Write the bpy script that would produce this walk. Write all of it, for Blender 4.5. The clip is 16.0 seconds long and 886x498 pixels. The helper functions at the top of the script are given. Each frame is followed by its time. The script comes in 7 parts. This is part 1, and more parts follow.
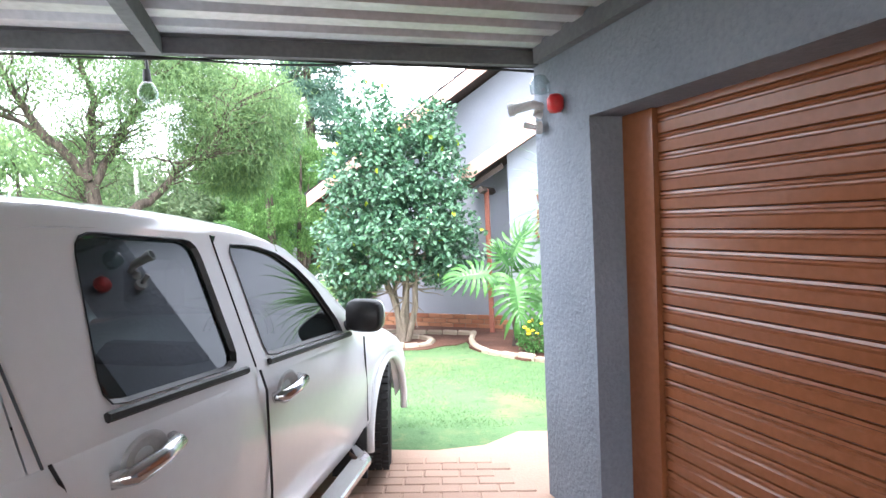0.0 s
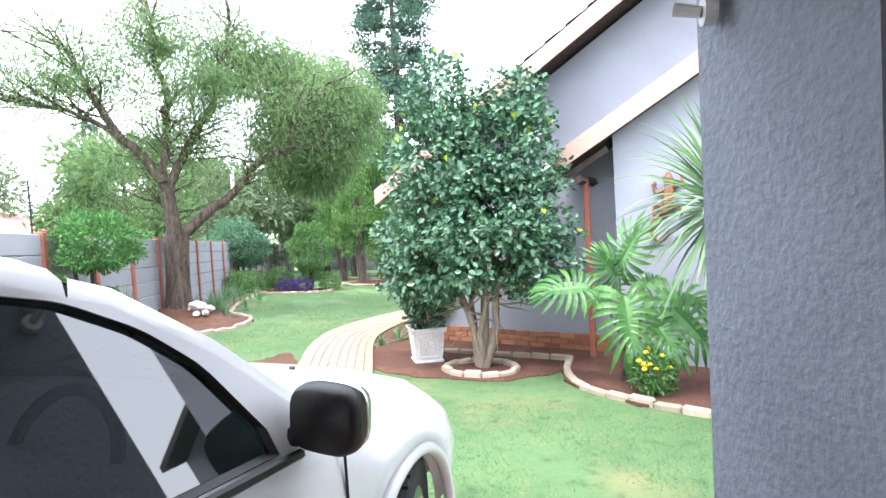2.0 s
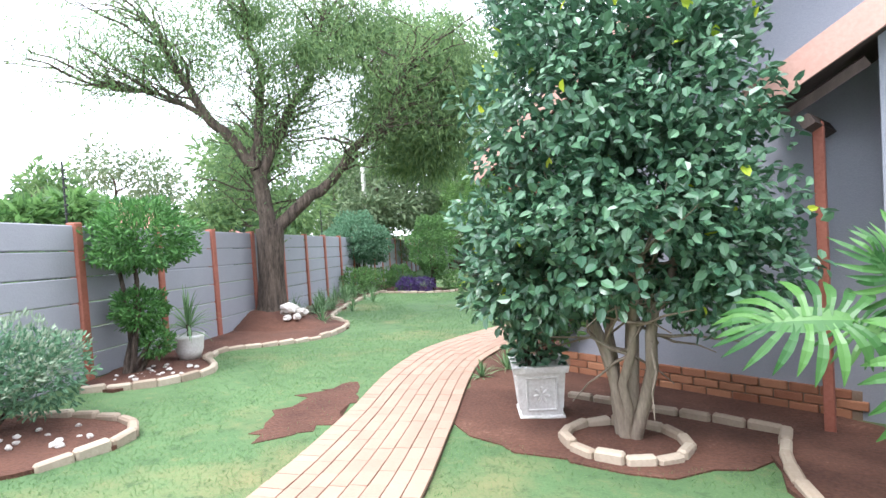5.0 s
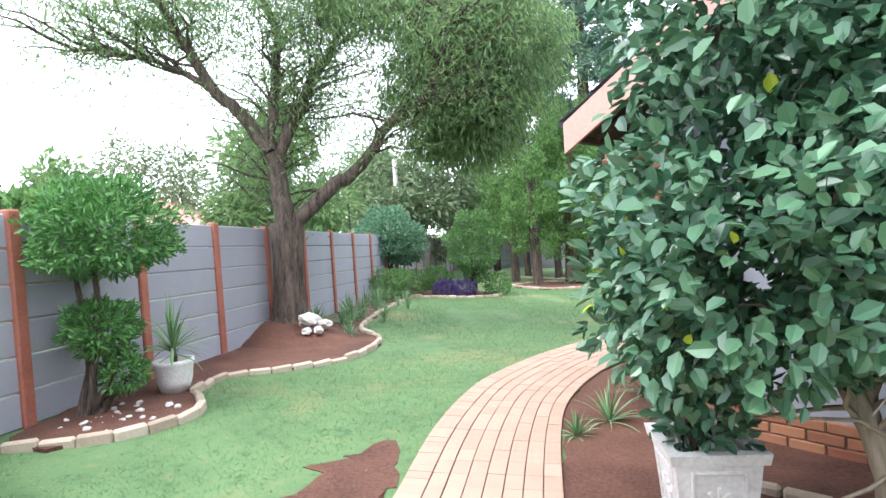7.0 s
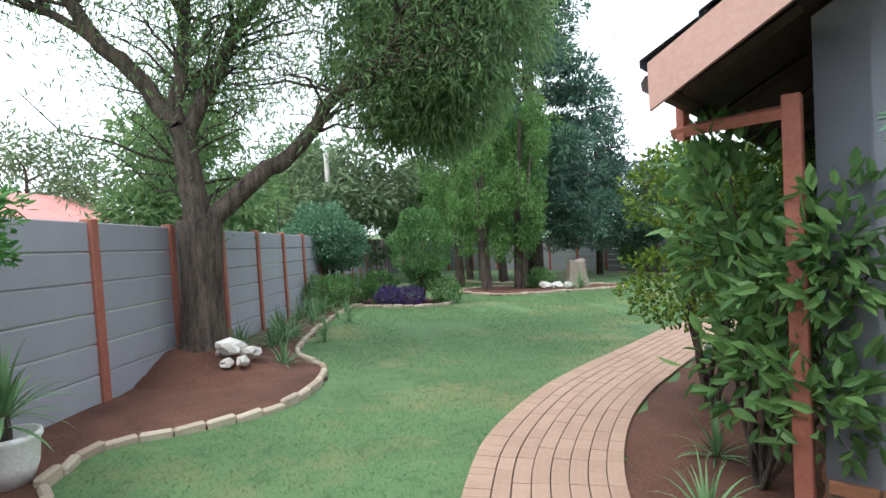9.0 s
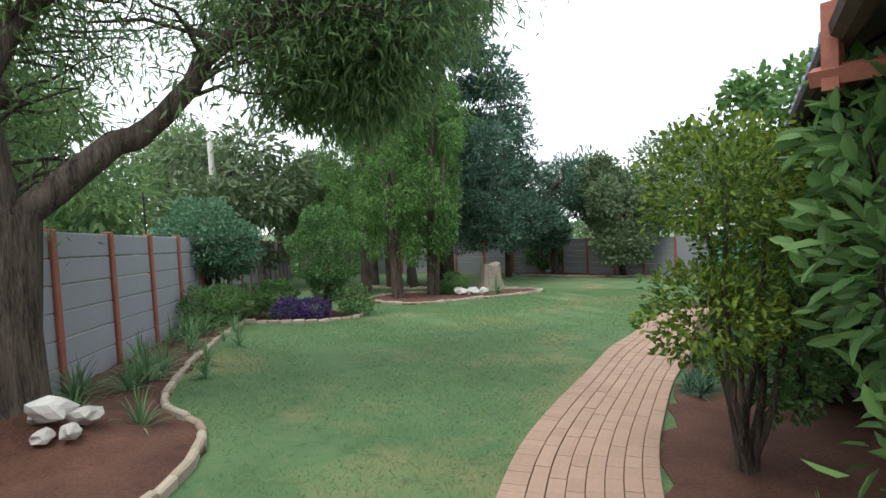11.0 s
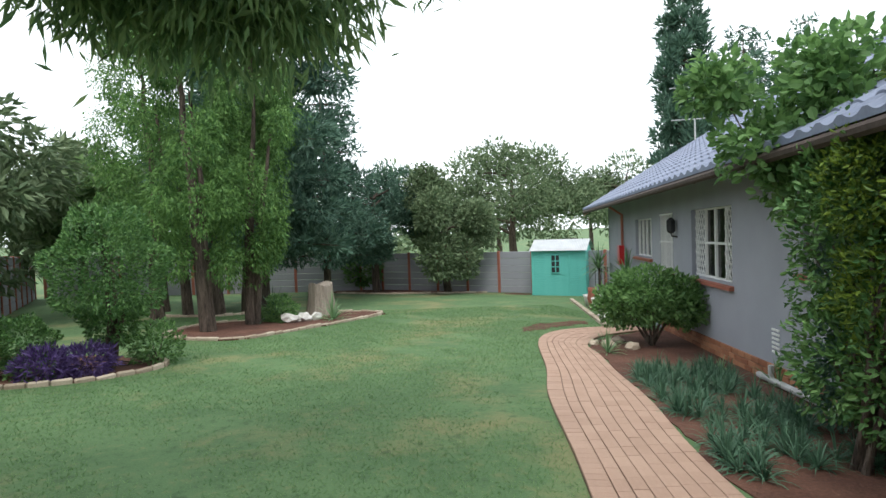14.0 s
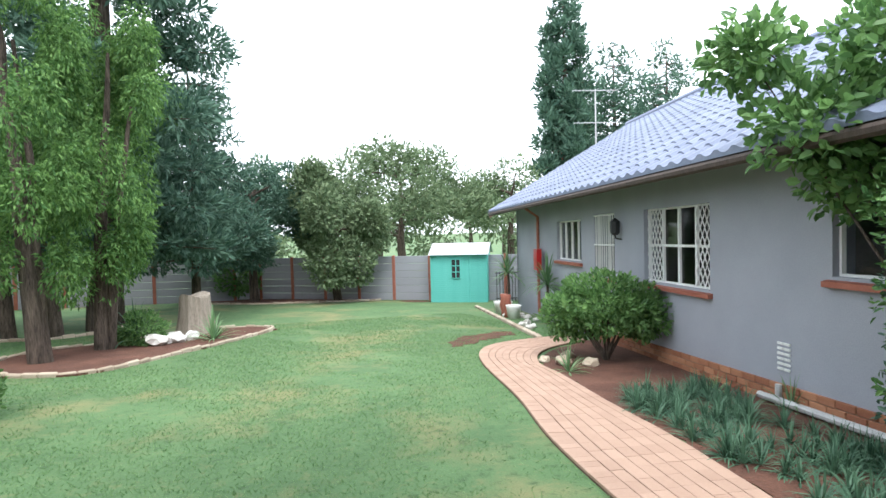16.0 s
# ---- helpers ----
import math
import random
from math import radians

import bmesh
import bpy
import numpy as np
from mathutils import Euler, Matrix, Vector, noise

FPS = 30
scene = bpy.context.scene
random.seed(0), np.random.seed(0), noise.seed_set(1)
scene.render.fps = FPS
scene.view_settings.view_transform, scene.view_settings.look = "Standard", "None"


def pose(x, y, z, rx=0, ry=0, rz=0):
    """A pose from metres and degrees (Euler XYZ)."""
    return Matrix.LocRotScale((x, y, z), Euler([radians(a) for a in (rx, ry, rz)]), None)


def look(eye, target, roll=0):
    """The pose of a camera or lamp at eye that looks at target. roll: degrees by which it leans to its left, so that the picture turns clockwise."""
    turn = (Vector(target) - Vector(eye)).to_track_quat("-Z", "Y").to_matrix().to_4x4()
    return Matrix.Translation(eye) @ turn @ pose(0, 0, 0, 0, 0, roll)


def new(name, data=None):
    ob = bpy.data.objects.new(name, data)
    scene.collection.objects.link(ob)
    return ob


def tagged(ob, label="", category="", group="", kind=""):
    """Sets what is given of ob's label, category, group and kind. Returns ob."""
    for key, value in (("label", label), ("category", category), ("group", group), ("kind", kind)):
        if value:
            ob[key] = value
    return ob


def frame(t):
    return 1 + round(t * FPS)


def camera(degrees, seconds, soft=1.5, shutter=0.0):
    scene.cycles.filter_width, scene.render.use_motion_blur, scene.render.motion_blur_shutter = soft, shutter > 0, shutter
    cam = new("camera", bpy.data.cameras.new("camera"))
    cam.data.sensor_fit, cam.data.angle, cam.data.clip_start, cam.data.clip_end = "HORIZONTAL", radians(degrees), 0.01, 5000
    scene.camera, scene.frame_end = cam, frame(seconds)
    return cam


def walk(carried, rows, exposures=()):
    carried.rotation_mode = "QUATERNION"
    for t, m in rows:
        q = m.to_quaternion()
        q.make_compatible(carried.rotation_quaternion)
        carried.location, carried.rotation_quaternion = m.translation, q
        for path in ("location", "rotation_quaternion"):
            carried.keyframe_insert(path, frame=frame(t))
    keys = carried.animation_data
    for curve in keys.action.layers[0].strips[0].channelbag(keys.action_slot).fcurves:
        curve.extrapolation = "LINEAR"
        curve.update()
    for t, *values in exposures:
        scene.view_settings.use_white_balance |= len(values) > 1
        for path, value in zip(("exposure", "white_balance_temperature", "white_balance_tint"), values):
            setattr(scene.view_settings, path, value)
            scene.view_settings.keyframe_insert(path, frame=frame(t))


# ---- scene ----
cam = camera(76.9, 16.0)
METRES, EYE = 14.5, 1.52
ROWS = [
    (0.0, 0.0, 0.0, 0.0, -0.14, -2.88, 2.7),
    (0.5, 0.0032, 0.0248, -0.0003, 1.86, -2.83, 2.84),
    (1.0, 0.0042, 0.052, -0.0005, 4.42, -2.7, 2.96),
    (1.5, 0.0052, 0.08, -0.0002, 6.98, -2.57, 3.09),
    (2.0, 0.0077, 0.1072, -0.0006, 9.68, -2.46, 3.26),
    (2.5, 0.0066, 0.1362, -0.0025, 12.77, -2.33, 3.38),
    (3.0, 0.0049, 0.166, -0.0031, 14.77, -2.33, 3.52),
    (3.5, 0.0039, 0.1951, -0.0044, 17.19, -2.25, 3.7),
    (4.0, -0.0007, 0.2224, -0.0067, 20.59, -2.08, 3.71),
    (5.2, -0.0105, 0.2905, -0.0105, 25.0, -1.95, 3.72),
    (6.5, -0.0624, 0.3662, -0.0141, 27.3, -1.82, 3.7),
    (7.0, -0.085, 0.3885, -0.0134, 27.55, -1.81, 3.63),
    (7.5, -0.1064, 0.4109, -0.0138, 27.3, -1.81, 3.59),
    (8.0, -0.1291, 0.4334, -0.0123, 26.12, -1.87, 3.56),
    (8.5, -0.1505, 0.4555, -0.0112, 23.26, -2.01, 3.45),
    (9.0, -0.1685, 0.4822, -0.0118, 19.95, -2.19, 3.39),
    (11.5, -0.2477, 0.6136, -0.0083, 7.09, -2.73, 2.9),
    (12.0, -0.2694, 0.6418, -0.0079, 4.85, -2.66, 2.82),
    (12.5, -0.2862, 0.6685, -0.0078, 1.72, -2.42, 2.6),
    (13.0, -0.3018, 0.6965, -0.0074, -3.02, -2.16, 2.41),
    (13.5, -0.317, 0.7272, -0.0077, -7.5, -2.11, 2.25),
    (14.0, -0.3262, 0.7597, -0.0103, -12.26, -2.19, 2.06),
    (14.5, -0.3347, 0.7941, -0.0124, -16.25, -2.08, 1.92),
    (15.0, -0.3428, 0.8291, -0.0135, -19.41, -2.1, 1.78),
    (15.5, -0.3487, 0.8627, -0.0144, -22.76, -2.08, 1.61),
    (16.0, -0.3586, 0.8961, -0.0146, -25.7, -2.12, 1.5),
]
walk(cam, [(t, pose(METRES * x, METRES * y, EYE + METRES * z, 90 + pitch, roll, yaw)) for t, x, y, z, yaw, pitch, roll in ROWS],
     exposures=[(0.0, 2.8, 6000, 12), (1.5, 2.4, 6000, 12), (3.5, 1.8, 6000, 12), (7.0, 1.8, 6000, 12), (9.0, 1.0, 6000, 6), (11.5, 0.6, 6300, 6), (14.0, 0.7, 6300, 6), (16.0, 1.4, 6100, 7)])

# ---- sky and sun: a bright overcast day ----
world = bpy.data.worlds.new("overcast_sky")
scene.world = world
world.use_nodes = True
wn, wl = world.node_tree.nodes, world.node_tree.links
sky = wn.new("ShaderNodeTexSky")
sky.sky_type = "NISHITA"
sky.sun_disc = False
sky.sun_elevation, sky.sun_rotation = radians(62), radians(200)
sky.dust_density, sky.air_density = 4.0, 1.0
cloud = wn.new("ShaderNodeMix")
cloud.data_type = "RGBA"
cloud.inputs[0].default_value = 0.86
cloud.inputs[7].default_value = (14.6, 15.0, 15.6, 1)
wl.new(sky.outputs[0], cloud.inputs[6])
wl.new(cloud.outputs[2], wn["Background"].inputs[0])
wn["Background"].inputs[1].default_value = 0.085
sun = new("sun", bpy.data.lights.new("sun", "SUN"))
sun.data.energy, sun.data.angle, sun.data.color = 1.2, radians(25), (1.0, 0.96, 0.9)
sun.matrix_world = look((-6, -16, 34), (0, 0, 0))


# ---- materials ----
def material(name, a, b, scale=8.0, rough=0.8, bump=0.2, fine=60.0, metal=0.0, c=None, spec=0.4, stretch=(1, 1, 1), island=0.0, through_light=0.0, coat=0.0, dist=0.02):
    """Two tones mixed by a broad and a fine noise; c is a stain tone; island varies single leaves or pieces."""
    m = bpy.data.materials.new(name)
    m.use_nodes = True
    n, l = m.node_tree.nodes, m.node_tree.links
    p = n["Principled BSDF"]
    tc = n.new("ShaderNodeTexCoord")
    mp = n.new("ShaderNodeMapping")
    mp.inputs["Scale"].default_value = stretch
    l.new(tc.outputs["Object"], mp.inputs[0])
    big = n.new("ShaderNodeTexNoise")
    big.inputs["Scale"].default_value, big.inputs["Detail"].default_value = scale, 5
    small = n.new("ShaderNodeTexNoise")
    small.inputs["Scale"].default_value, small.inputs["Detail"].default_value = fine, 4
    for t in (big, small):
        l.new(mp.outputs[0], t.inputs["Vector"])
    add = n.new("ShaderNodeMath")
    add.operation = "MULTIPLY_ADD"
    add.inputs[1].default_value = 0.45
    l.new(small.outputs["Fac"], add.inputs[0])
    half = n.new("ShaderNodeMath")
    half.operation = "MULTIPLY"
    half.inputs[1].default_value = 0.55
    l.new(big.outputs["Fac"], half.inputs[0])
    l.new(half.outputs[0], add.inputs[2])
    ramp = n.new("ShaderNodeValToRGB")
    e = ramp.color_ramp.elements
    e[0].position, e[1].position = 0.36, 0.64
    e[0].color, e[1].color = (*a, 1), (*b, 1)
    if c:
        k = e.new(0.7)
        k.color = (*c, 1)
    out = ramp.outputs[0]
    fac = add.outputs[0]
    if island:
        geo = n.new("ShaderNodeNewGeometry")
        info = n.new("ShaderNodeObjectInfo")
        s = n.new("ShaderNodeMath")
        s.operation = "ADD"
        l.new(geo.outputs["Random Per Island"], s.inputs[0])
        l.new(info.outputs["Random"], s.inputs[1])
        fr = n.new("ShaderNodeMath")
        fr.operation = "FRACT"
        l.new(s.outputs[0], fr.inputs[0])
        mx = n.new("ShaderNodeMix")
        mx.inputs[0].default_value = island
        l.new(add.outputs[0], mx.inputs[2])
        l.new(fr.outputs[0], mx.inputs[3])
        fac = mx.outputs[0]
        e[0].position, e[1].position = 0.25, 0.75
    l.new(fac, ramp.inputs[0])
    l.new(out, p.inputs["Base Color"])
    p.inputs["Roughness"].default_value, p.inputs["Metallic"].default_value = rough, metal
    p.inputs["Specular IOR Level"].default_value = spec
    p.inputs["Coat Weight"].default_value = coat
    p.inputs["Coat Roughness"].default_value = 0.06
    if bump:
        bp = n.new("ShaderNodeBump")
        bp.inputs["Strength"].default_value, bp.inputs["Distance"].default_value = bump, dist
        l.new(add.outputs[0], bp.inputs["Height"])
        l.new(bp.outputs[0], p.inputs["Normal"])
    if through_light:
        tr = n.new("ShaderNodeBsdfTranslucent")
        l.new(out, tr.inputs[0])
        ms = n.new("ShaderNodeMixShader")
        ms.inputs[0].default_value = through_light
        l.new(p.outputs[0], ms.inputs[1])
        l.new(tr.outputs[0], ms.inputs[2])
        l.new(ms.outputs[0], n["Material Output"].inputs[0])
    return m


def leaf_mat(name, a, b, rough=0.5, spec=0.4, tl=0.3):
    a, b = [tuple(q * k for q, k in zip(c, (1.4, 1.5, 1.5))) for c in (a, b)]
    return material(name, a, b, scale=1.2, fine=25, rough=rough, bump=0, spec=spec, island=0.6, through_light=tl)


M_PLASTER = material("grey_blue_plaster", (0.285, 0.295, 0.335), (0.34, 0.35, 0.395), 1.3, 0.9, 0.5, 90, dist=0.01)
# garage plaster: near the house tone, darkened to hold the shade in its colour
M_PLASTER_ROUGH_SHADE = material("coarse_grey_blue_plaster_shaded", (0.17, 0.19, 0.225), (0.225, 0.245, 0.285), 2.0, 0.85, 1.0, 45, dist=0.02)
M_PRECAST = material("painted_precast_grey", (0.25, 0.25, 0.28), (0.32, 0.32, 0.35), 1.6, 0.9, 0.3, 60, c=(0.37, 0.37, 0.39), island=0.15)
M_RUST = material("rust_red_paint", (0.26, 0.085, 0.055), (0.36, 0.13, 0.09), 3.0, 0.7, 0.3, 40)
M_FASCIA = material("faded_salmon_fascia_paint", (0.46, 0.265, 0.215), (0.54, 0.33, 0.27), 2.0, 0.7, 0.15, 40)
M_SOFFIT = material("dark_brown_timber", (0.05, 0.035, 0.03), (0.09, 0.065, 0.055), 3, 0.8, 0.3, 40, stretch=(6, 6, 1))
M_SOIL = material("red_brown_soil", (0.065, 0.027, 0.018), (0.145, 0.066, 0.043), 2.2, 0.95, 0.9, 38, c=(0.21, 0.12, 0.085), dist=0.04)
M_CURB = material("weathered_concrete_edging", (0.3, 0.23, 0.17), (0.5, 0.42, 0.33), 4, 0.9, 0.6, 40, island=0.4)
M_PAVER = material("pale_terracotta_paver", (0.33, 0.21, 0.155), (0.44, 0.295, 0.22), 2.5, 0.85, 0.3, 60, island=0.22)
M_JOINT = material("dark_paver_joint_sand", (0.09, 0.055, 0.04), (0.15, 0.095, 0.068), 6, 0.95, 0.4, 60)
M_BRICK = material("red_orange_face_brick", (0.26, 0.1, 0.055), (0.42, 0.2, 0.11), 4, 0.85, 0.4, 60, island=0.5)
M_MORTAR = material("brown_mortar", (0.2, 0.14, 0.1), (0.28, 0.2, 0.15), 6, 0.95, 0.4, 60)
M_TILE = material("blue_grey_roof_tile", (0.13, 0.15, 0.22), (0.21, 0.235, 0.32), 1.2, 0.6, 0.2, 30, island=0.3)
M_WHITE = material("white_gloss_paint", (0.74, 0.74, 0.73), (0.82, 0.82, 0.81), 3, 0.45, 0.05, 40)
M_POTWHITE = material("chalky_white_plaster", (0.6, 0.57, 0.54), (0.8, 0.78, 0.76), 5, 0.85, 0.4, 40)
M_STONEWHITE = material("pale_stone", (0.5, 0.46, 0.42), (0.75, 0.72, 0.68), 6, 0.9, 0.6, 30, island=0.4)
M_DOOR = material("caramel_brown_door_enamel", (0.19, 0.066, 0.027), (0.24, 0.086, 0.037), 1.2, 0.22, 0.04, 30, spec=0.5)
M_ZINC = material("galvanised_sheet", (0.42, 0.43, 0.44), (0.55, 0.56, 0.57), 2.5, 0.5, 0.05, 30, metal=0.5)
M_STEEL = material("grey_steel_beam_paint", (0.1, 0.105, 0.115), (0.15, 0.155, 0.165), 3, 0.6, 0.1, 40)
M_BLACK = material("black_plastic", (0.012, 0.012, 0.013), (0.022, 0.022, 0.024), 6, 0.45, 0.05, 80)
M_RUBBER = material("tyre_rubber", (0.018, 0.018, 0.018), (0.03, 0.03, 0.03), 8, 0.85, 0.2, 60)
M_CARPAINT = material("white_car_paint", (0.72, 0.72, 0.73), (0.76, 0.76, 0.77), 1, 0.28, 0.0, 20, coat=0.8)
M_CHROME = material("brushed_chrome", (0.62, 0.62, 0.63), (0.7, 0.7, 0.71), 6, 0.18, 0.0, 60, metal=1.0)
M_DARKIN = material("dark_cabin_cloth_and_void", (0.02, 0.021, 0.024), (0.035, 0.036, 0.04), 8, 0.9, 0.2, 80)
M_SHED = material("turquoise_timber_paint", (0.1, 0.42, 0.37), (0.15, 0.52, 0.46), 3, 0.65, 0.2, 40, stretch=(1, 1, 6))
M_BARK = material("grey_brown_bark", (0.028, 0.02, 0.016), (0.16, 0.122, 0.095), 6, 0.95, 1.0, 26, stretch=(2.6, 2.6, 0.35), dist=0.09)
M_BARK_PALE = material("pale_smooth_bark", (0.2, 0.16, 0.12), (0.34, 0.28, 0.22), 6, 0.9, 0.6, 30, stretch=(2, 2, 0.5))
M_STUMP = material("weathered_stump_wood", (0.22, 0.18, 0.14), (0.4, 0.34, 0.28), 5, 0.9, 0.9, 25, stretch=(3, 3, 0.3), dist=0.04)
M_RED = material("red_siren_plastic", (0.4, 0.012, 0.014), (0.48, 0.02, 0.02), 4, 0.3, 0, 40)
M_GREYPLAST = material("pale_grey_plastic", (0.4, 0.4, 0.4), (0.5, 0.5, 0.5), 4, 0.4, 0, 40)
M_LIZARD = material("copper_brown_glaze", (0.15, 0.06, 0.035), (0.32, 0.14, 0.08), 9, 0.35, 0.3, 40)
M_PINKROOF = material("faded_pink_roof", (0.5, 0.2, 0.18), (0.58, 0.27, 0.24), 1, 0.8, 0.2, 20)
M_CABLE = material("black_cable", (0.015, 0.015, 0.016), (0.03, 0.03, 0.03), 8, 0.6, 0, 40)
M_YELLOW = material("yellow_petal", (0.75, 0.5, 0.02), (0.85, 0.62, 0.03), 20, 0.6, 0, 60)
# dark tone that stands for the unlit rooms behind the windows
M_ROOM = material("room_shade_tone", (0.1, 0.095, 0.09), (0.15, 0.14, 0.13), 2, 0.9, 0.0, 20)

L_CAMELLIA = leaf_mat("glossy_dark_green_leaf", (0.03, 0.075, 0.042), (0.085, 0.16, 0.085), 0.3, 0.6, 0.15)
L_FEATHER = leaf_mat("soft_olive_green_leaf", (0.075, 0.125, 0.055), (0.16, 0.22, 0.085), 0.6, 0.3, 0.5)
L_CYPRESS = leaf_mat("bright_cypress_green", (0.045, 0.1, 0.028), (0.125, 0.205, 0.055), 0.6, 0.3, 0.3)
L_CONIFER = leaf_mat("blue_green_conifer_leaf", (0.035, 0.07, 0.05), (0.085, 0.135, 0.095), 0.7, 0.3, 0.2)
L_BROAD = leaf_mat("mid_green_leaf", (0.055, 0.11, 0.035), (0.14, 0.23, 0.075), 0.5, 0.4, 0.45)
L_GOLDMIX = leaf_mat("mixed_golden_green_leaf", (0.028, 0.065, 0.014), (0.15, 0.195, 0.025), 0.5, 0.35, 0.4)
L_OLIVE = leaf_mat("grey_green_leaf", (0.07, 0.1, 0.05), (0.14, 0.17, 0.09), 0.6, 0.3, 0.25)
L_TOPIARY = leaf_mat("fresh_green_hedge_leaf", (0.035, 0.095, 0.025), (0.09, 0.19, 0.05), 0.45, 0.4, 0.25)
L_BLUEISH = leaf_mat("blue_green_shrub_leaf", (0.05, 0.11, 0.06), (0.12, 0.2, 0.12), 0.5, 0.35, 0.25)
L_DARKHEDGE = leaf_mat("dark_clipped_hedge_leaf", (0.035, 0.085, 0.025), (0.1, 0.175, 0.05), 0.5, 0.35, 0.2)
L_SILVER = leaf_mat("silver_green_leaf", (0.14, 0.17, 0.12), (0.26, 0.3, 0.22), 0.6, 0.3, 0.2)
L_YELLOW = leaf_mat("yellow_green_leaf", (0.2, 0.28, 0.02), (0.42, 0.45, 0.04), 0.5, 0.35, 0.35)
L_PHILO = leaf_mat("glossy_philodendron_green", (0.035, 0.1, 0.028), (0.09, 0.19, 0.05), 0.38, 0.5, 0.3)
L_STRAP = leaf_mat("strap_leaf_green", (0.07, 0.13, 0.055), (0.17, 0.25, 0.12), 0.45, 0.4, 0.25)
L_GRASSY = leaf_mat("dark_tuft_green", (0.035, 0.075, 0.045), (0.08, 0.14, 0.085), 0.5, 0.35, 0.2)
L_PURPLE = leaf_mat("purple_leaf", (0.045, 0.025, 0.08), (0.1, 0.06, 0.18), 0.55, 0.3, 0.2)
L_LAWN = leaf_mat("lawn_blade_green", (0.07, 0.13, 0.05), (0.15, 0.215, 0.09), 0.7, 0.2, 0.5)
L_DRYRED = leaf_mat("dry_rust_leaf", (0.12, 0.04, 0.03), (0.22, 0.09, 0.06), 0.6, 0.3, 0.2)


def lawn_material():
    """Lawn with tufted grain, dry straw patches and worn red earth."""
    m = material("lawn", (0.066, 0.125, 0.05), (0.108, 0.185, 0.075), 1.3, 0.95, 0.5, 70, dist=0.015)
    n, l = m.node_tree.nodes, m.node_tree.links
    p = n["Principled BSDF"]
    base = p.inputs["Base Color"].links[0].from_socket
    tc = n.new("ShaderNodeTexCoord")
    dry = n.new("ShaderNodeTexNoise")
    dry.inputs["Scale"].default_value, dry.inputs["Detail"].default_value = 0.55, 7
    dry.inputs["Roughness"].default_value = 0.65
    l.new(tc.outputs["Object"], dry.inputs["Vector"])
    r = n.new("ShaderNodeMapRange")
    r.inputs[1].default_value, r.inputs[2].default_value = 0.52, 0.72
    r.inputs[4].default_value = 0.8
    l.new(dry.outputs["Fac"], r.inputs[0])
    mx = n.new("ShaderNodeMix")
    mx.data_type = "RGBA"
    mx.inputs[7].default_value = (0.26, 0.21, 0.1, 1)
    l.new(r.outputs[0], mx.inputs[0])
    l.new(base, mx.inputs[6])
    # tufts, thin places and straw at hand's breadth
    tuft = n.new("ShaderNodeTexNoise")
    tuft.inputs["Scale"].default_value, tuft.inputs["Detail"].default_value = 7.0, 8
    tuft.inputs["Roughness"].default_value = 0.75
    l.new(tc.outputs["Object"], tuft.inputs["Vector"])
    last = mx.outputs[2]
    for lo, hi, top, tone in ((0.46, 0.34, 0.75, (0.035, 0.068, 0.026, 1)), (0.54, 0.7, 0.6, (0.2, 0.19, 0.085, 1)), (0.68, 0.78, 0.5, (0.16, 0.085, 0.05, 1))):
        k = n.new("ShaderNodeMapRange")
        k.inputs[1].default_value, k.inputs[2].default_value, k.inputs[4].default_value = lo, hi, top
        l.new(tuft.outputs["Fac"], k.inputs[0])
        y = n.new("ShaderNodeMix")
        y.data_type = "RGBA"
        y.inputs[7].default_value = tone
        l.new(k.outputs[0], y.inputs[0])
        l.new(last, y.inputs[6])
        last = y.outputs[2]
    l.new(last, p.inputs["Base Color"])
    return m


M_LAWN = lawn_material()


def glass_material(name, tint, rough=0.02, least=0.05):
    m = bpy.data.materials.new(name)
    m.use_nodes = True
    n, l = m.node_tree.nodes, m.node_tree.links
    g = n.new("ShaderNodeBsdfGlossy")
    g.inputs["Roughness"].default_value = rough
    t = n.new("ShaderNodeBsdfTransparent")
    t.inputs[0].default_value = (*tint, 1)
    w = n.new("ShaderNodeLayerWeight")
    pw = n.new("ShaderNodeMath")
    pw.operation = "POWER"
    pw.inputs[1].default_value = 4.0
    l.new(w.outputs["Facing"], pw.inputs[0])
    f = n.new("ShaderNodeMath")
    f.operation = "MULTIPLY_ADD"
    f.inputs[1].default_value, f.inputs[2].default_value = 0.9, least
    l.new(pw.outputs[0], f.inputs[0])
    x = n.new("ShaderNodeMixShader")
    l.new(f.outputs[0], x.inputs[0])
    l.new(t.outputs[0], x.inputs[1])
    l.new(g.outputs[0], x.inputs[2])
    l.new(x.outputs[0], n["Material Output"].inputs[0])
    return m


M_GLASS = glass_material("window_glass", (0.75, 0.8, 0.8))
M_TINT = glass_material("tinted_car_glass", (0.07, 0.085, 0.085), least=0.14)


# ---- builders ----
rng = np.random.default_rng(7)


def ground_z(x, y):
    return 0.07 - 0.033 * max(-30, min(30, x)) - 0.0443 * max(-20, min(48, y))


def mesh_object(name, verts, faces, mat, parent=None, smooth=False, mats=None, index=None):
    me = bpy.data.meshes.new(name)
    me.from_pydata([tuple(v) for v in verts], [], [tuple(f) for f in faces])
    for m in (mats or [mat]):
        me.materials.append(m)
    if index is not None:
        me.polygons.foreach_set("material_index", index)
    if smooth:
        me.polygons.foreach_set("use_smooth", [True] * len(me.polygons))
    me.update()
    ob = new(name, me)
    if parent:
        ob.parent = parent
    return ob


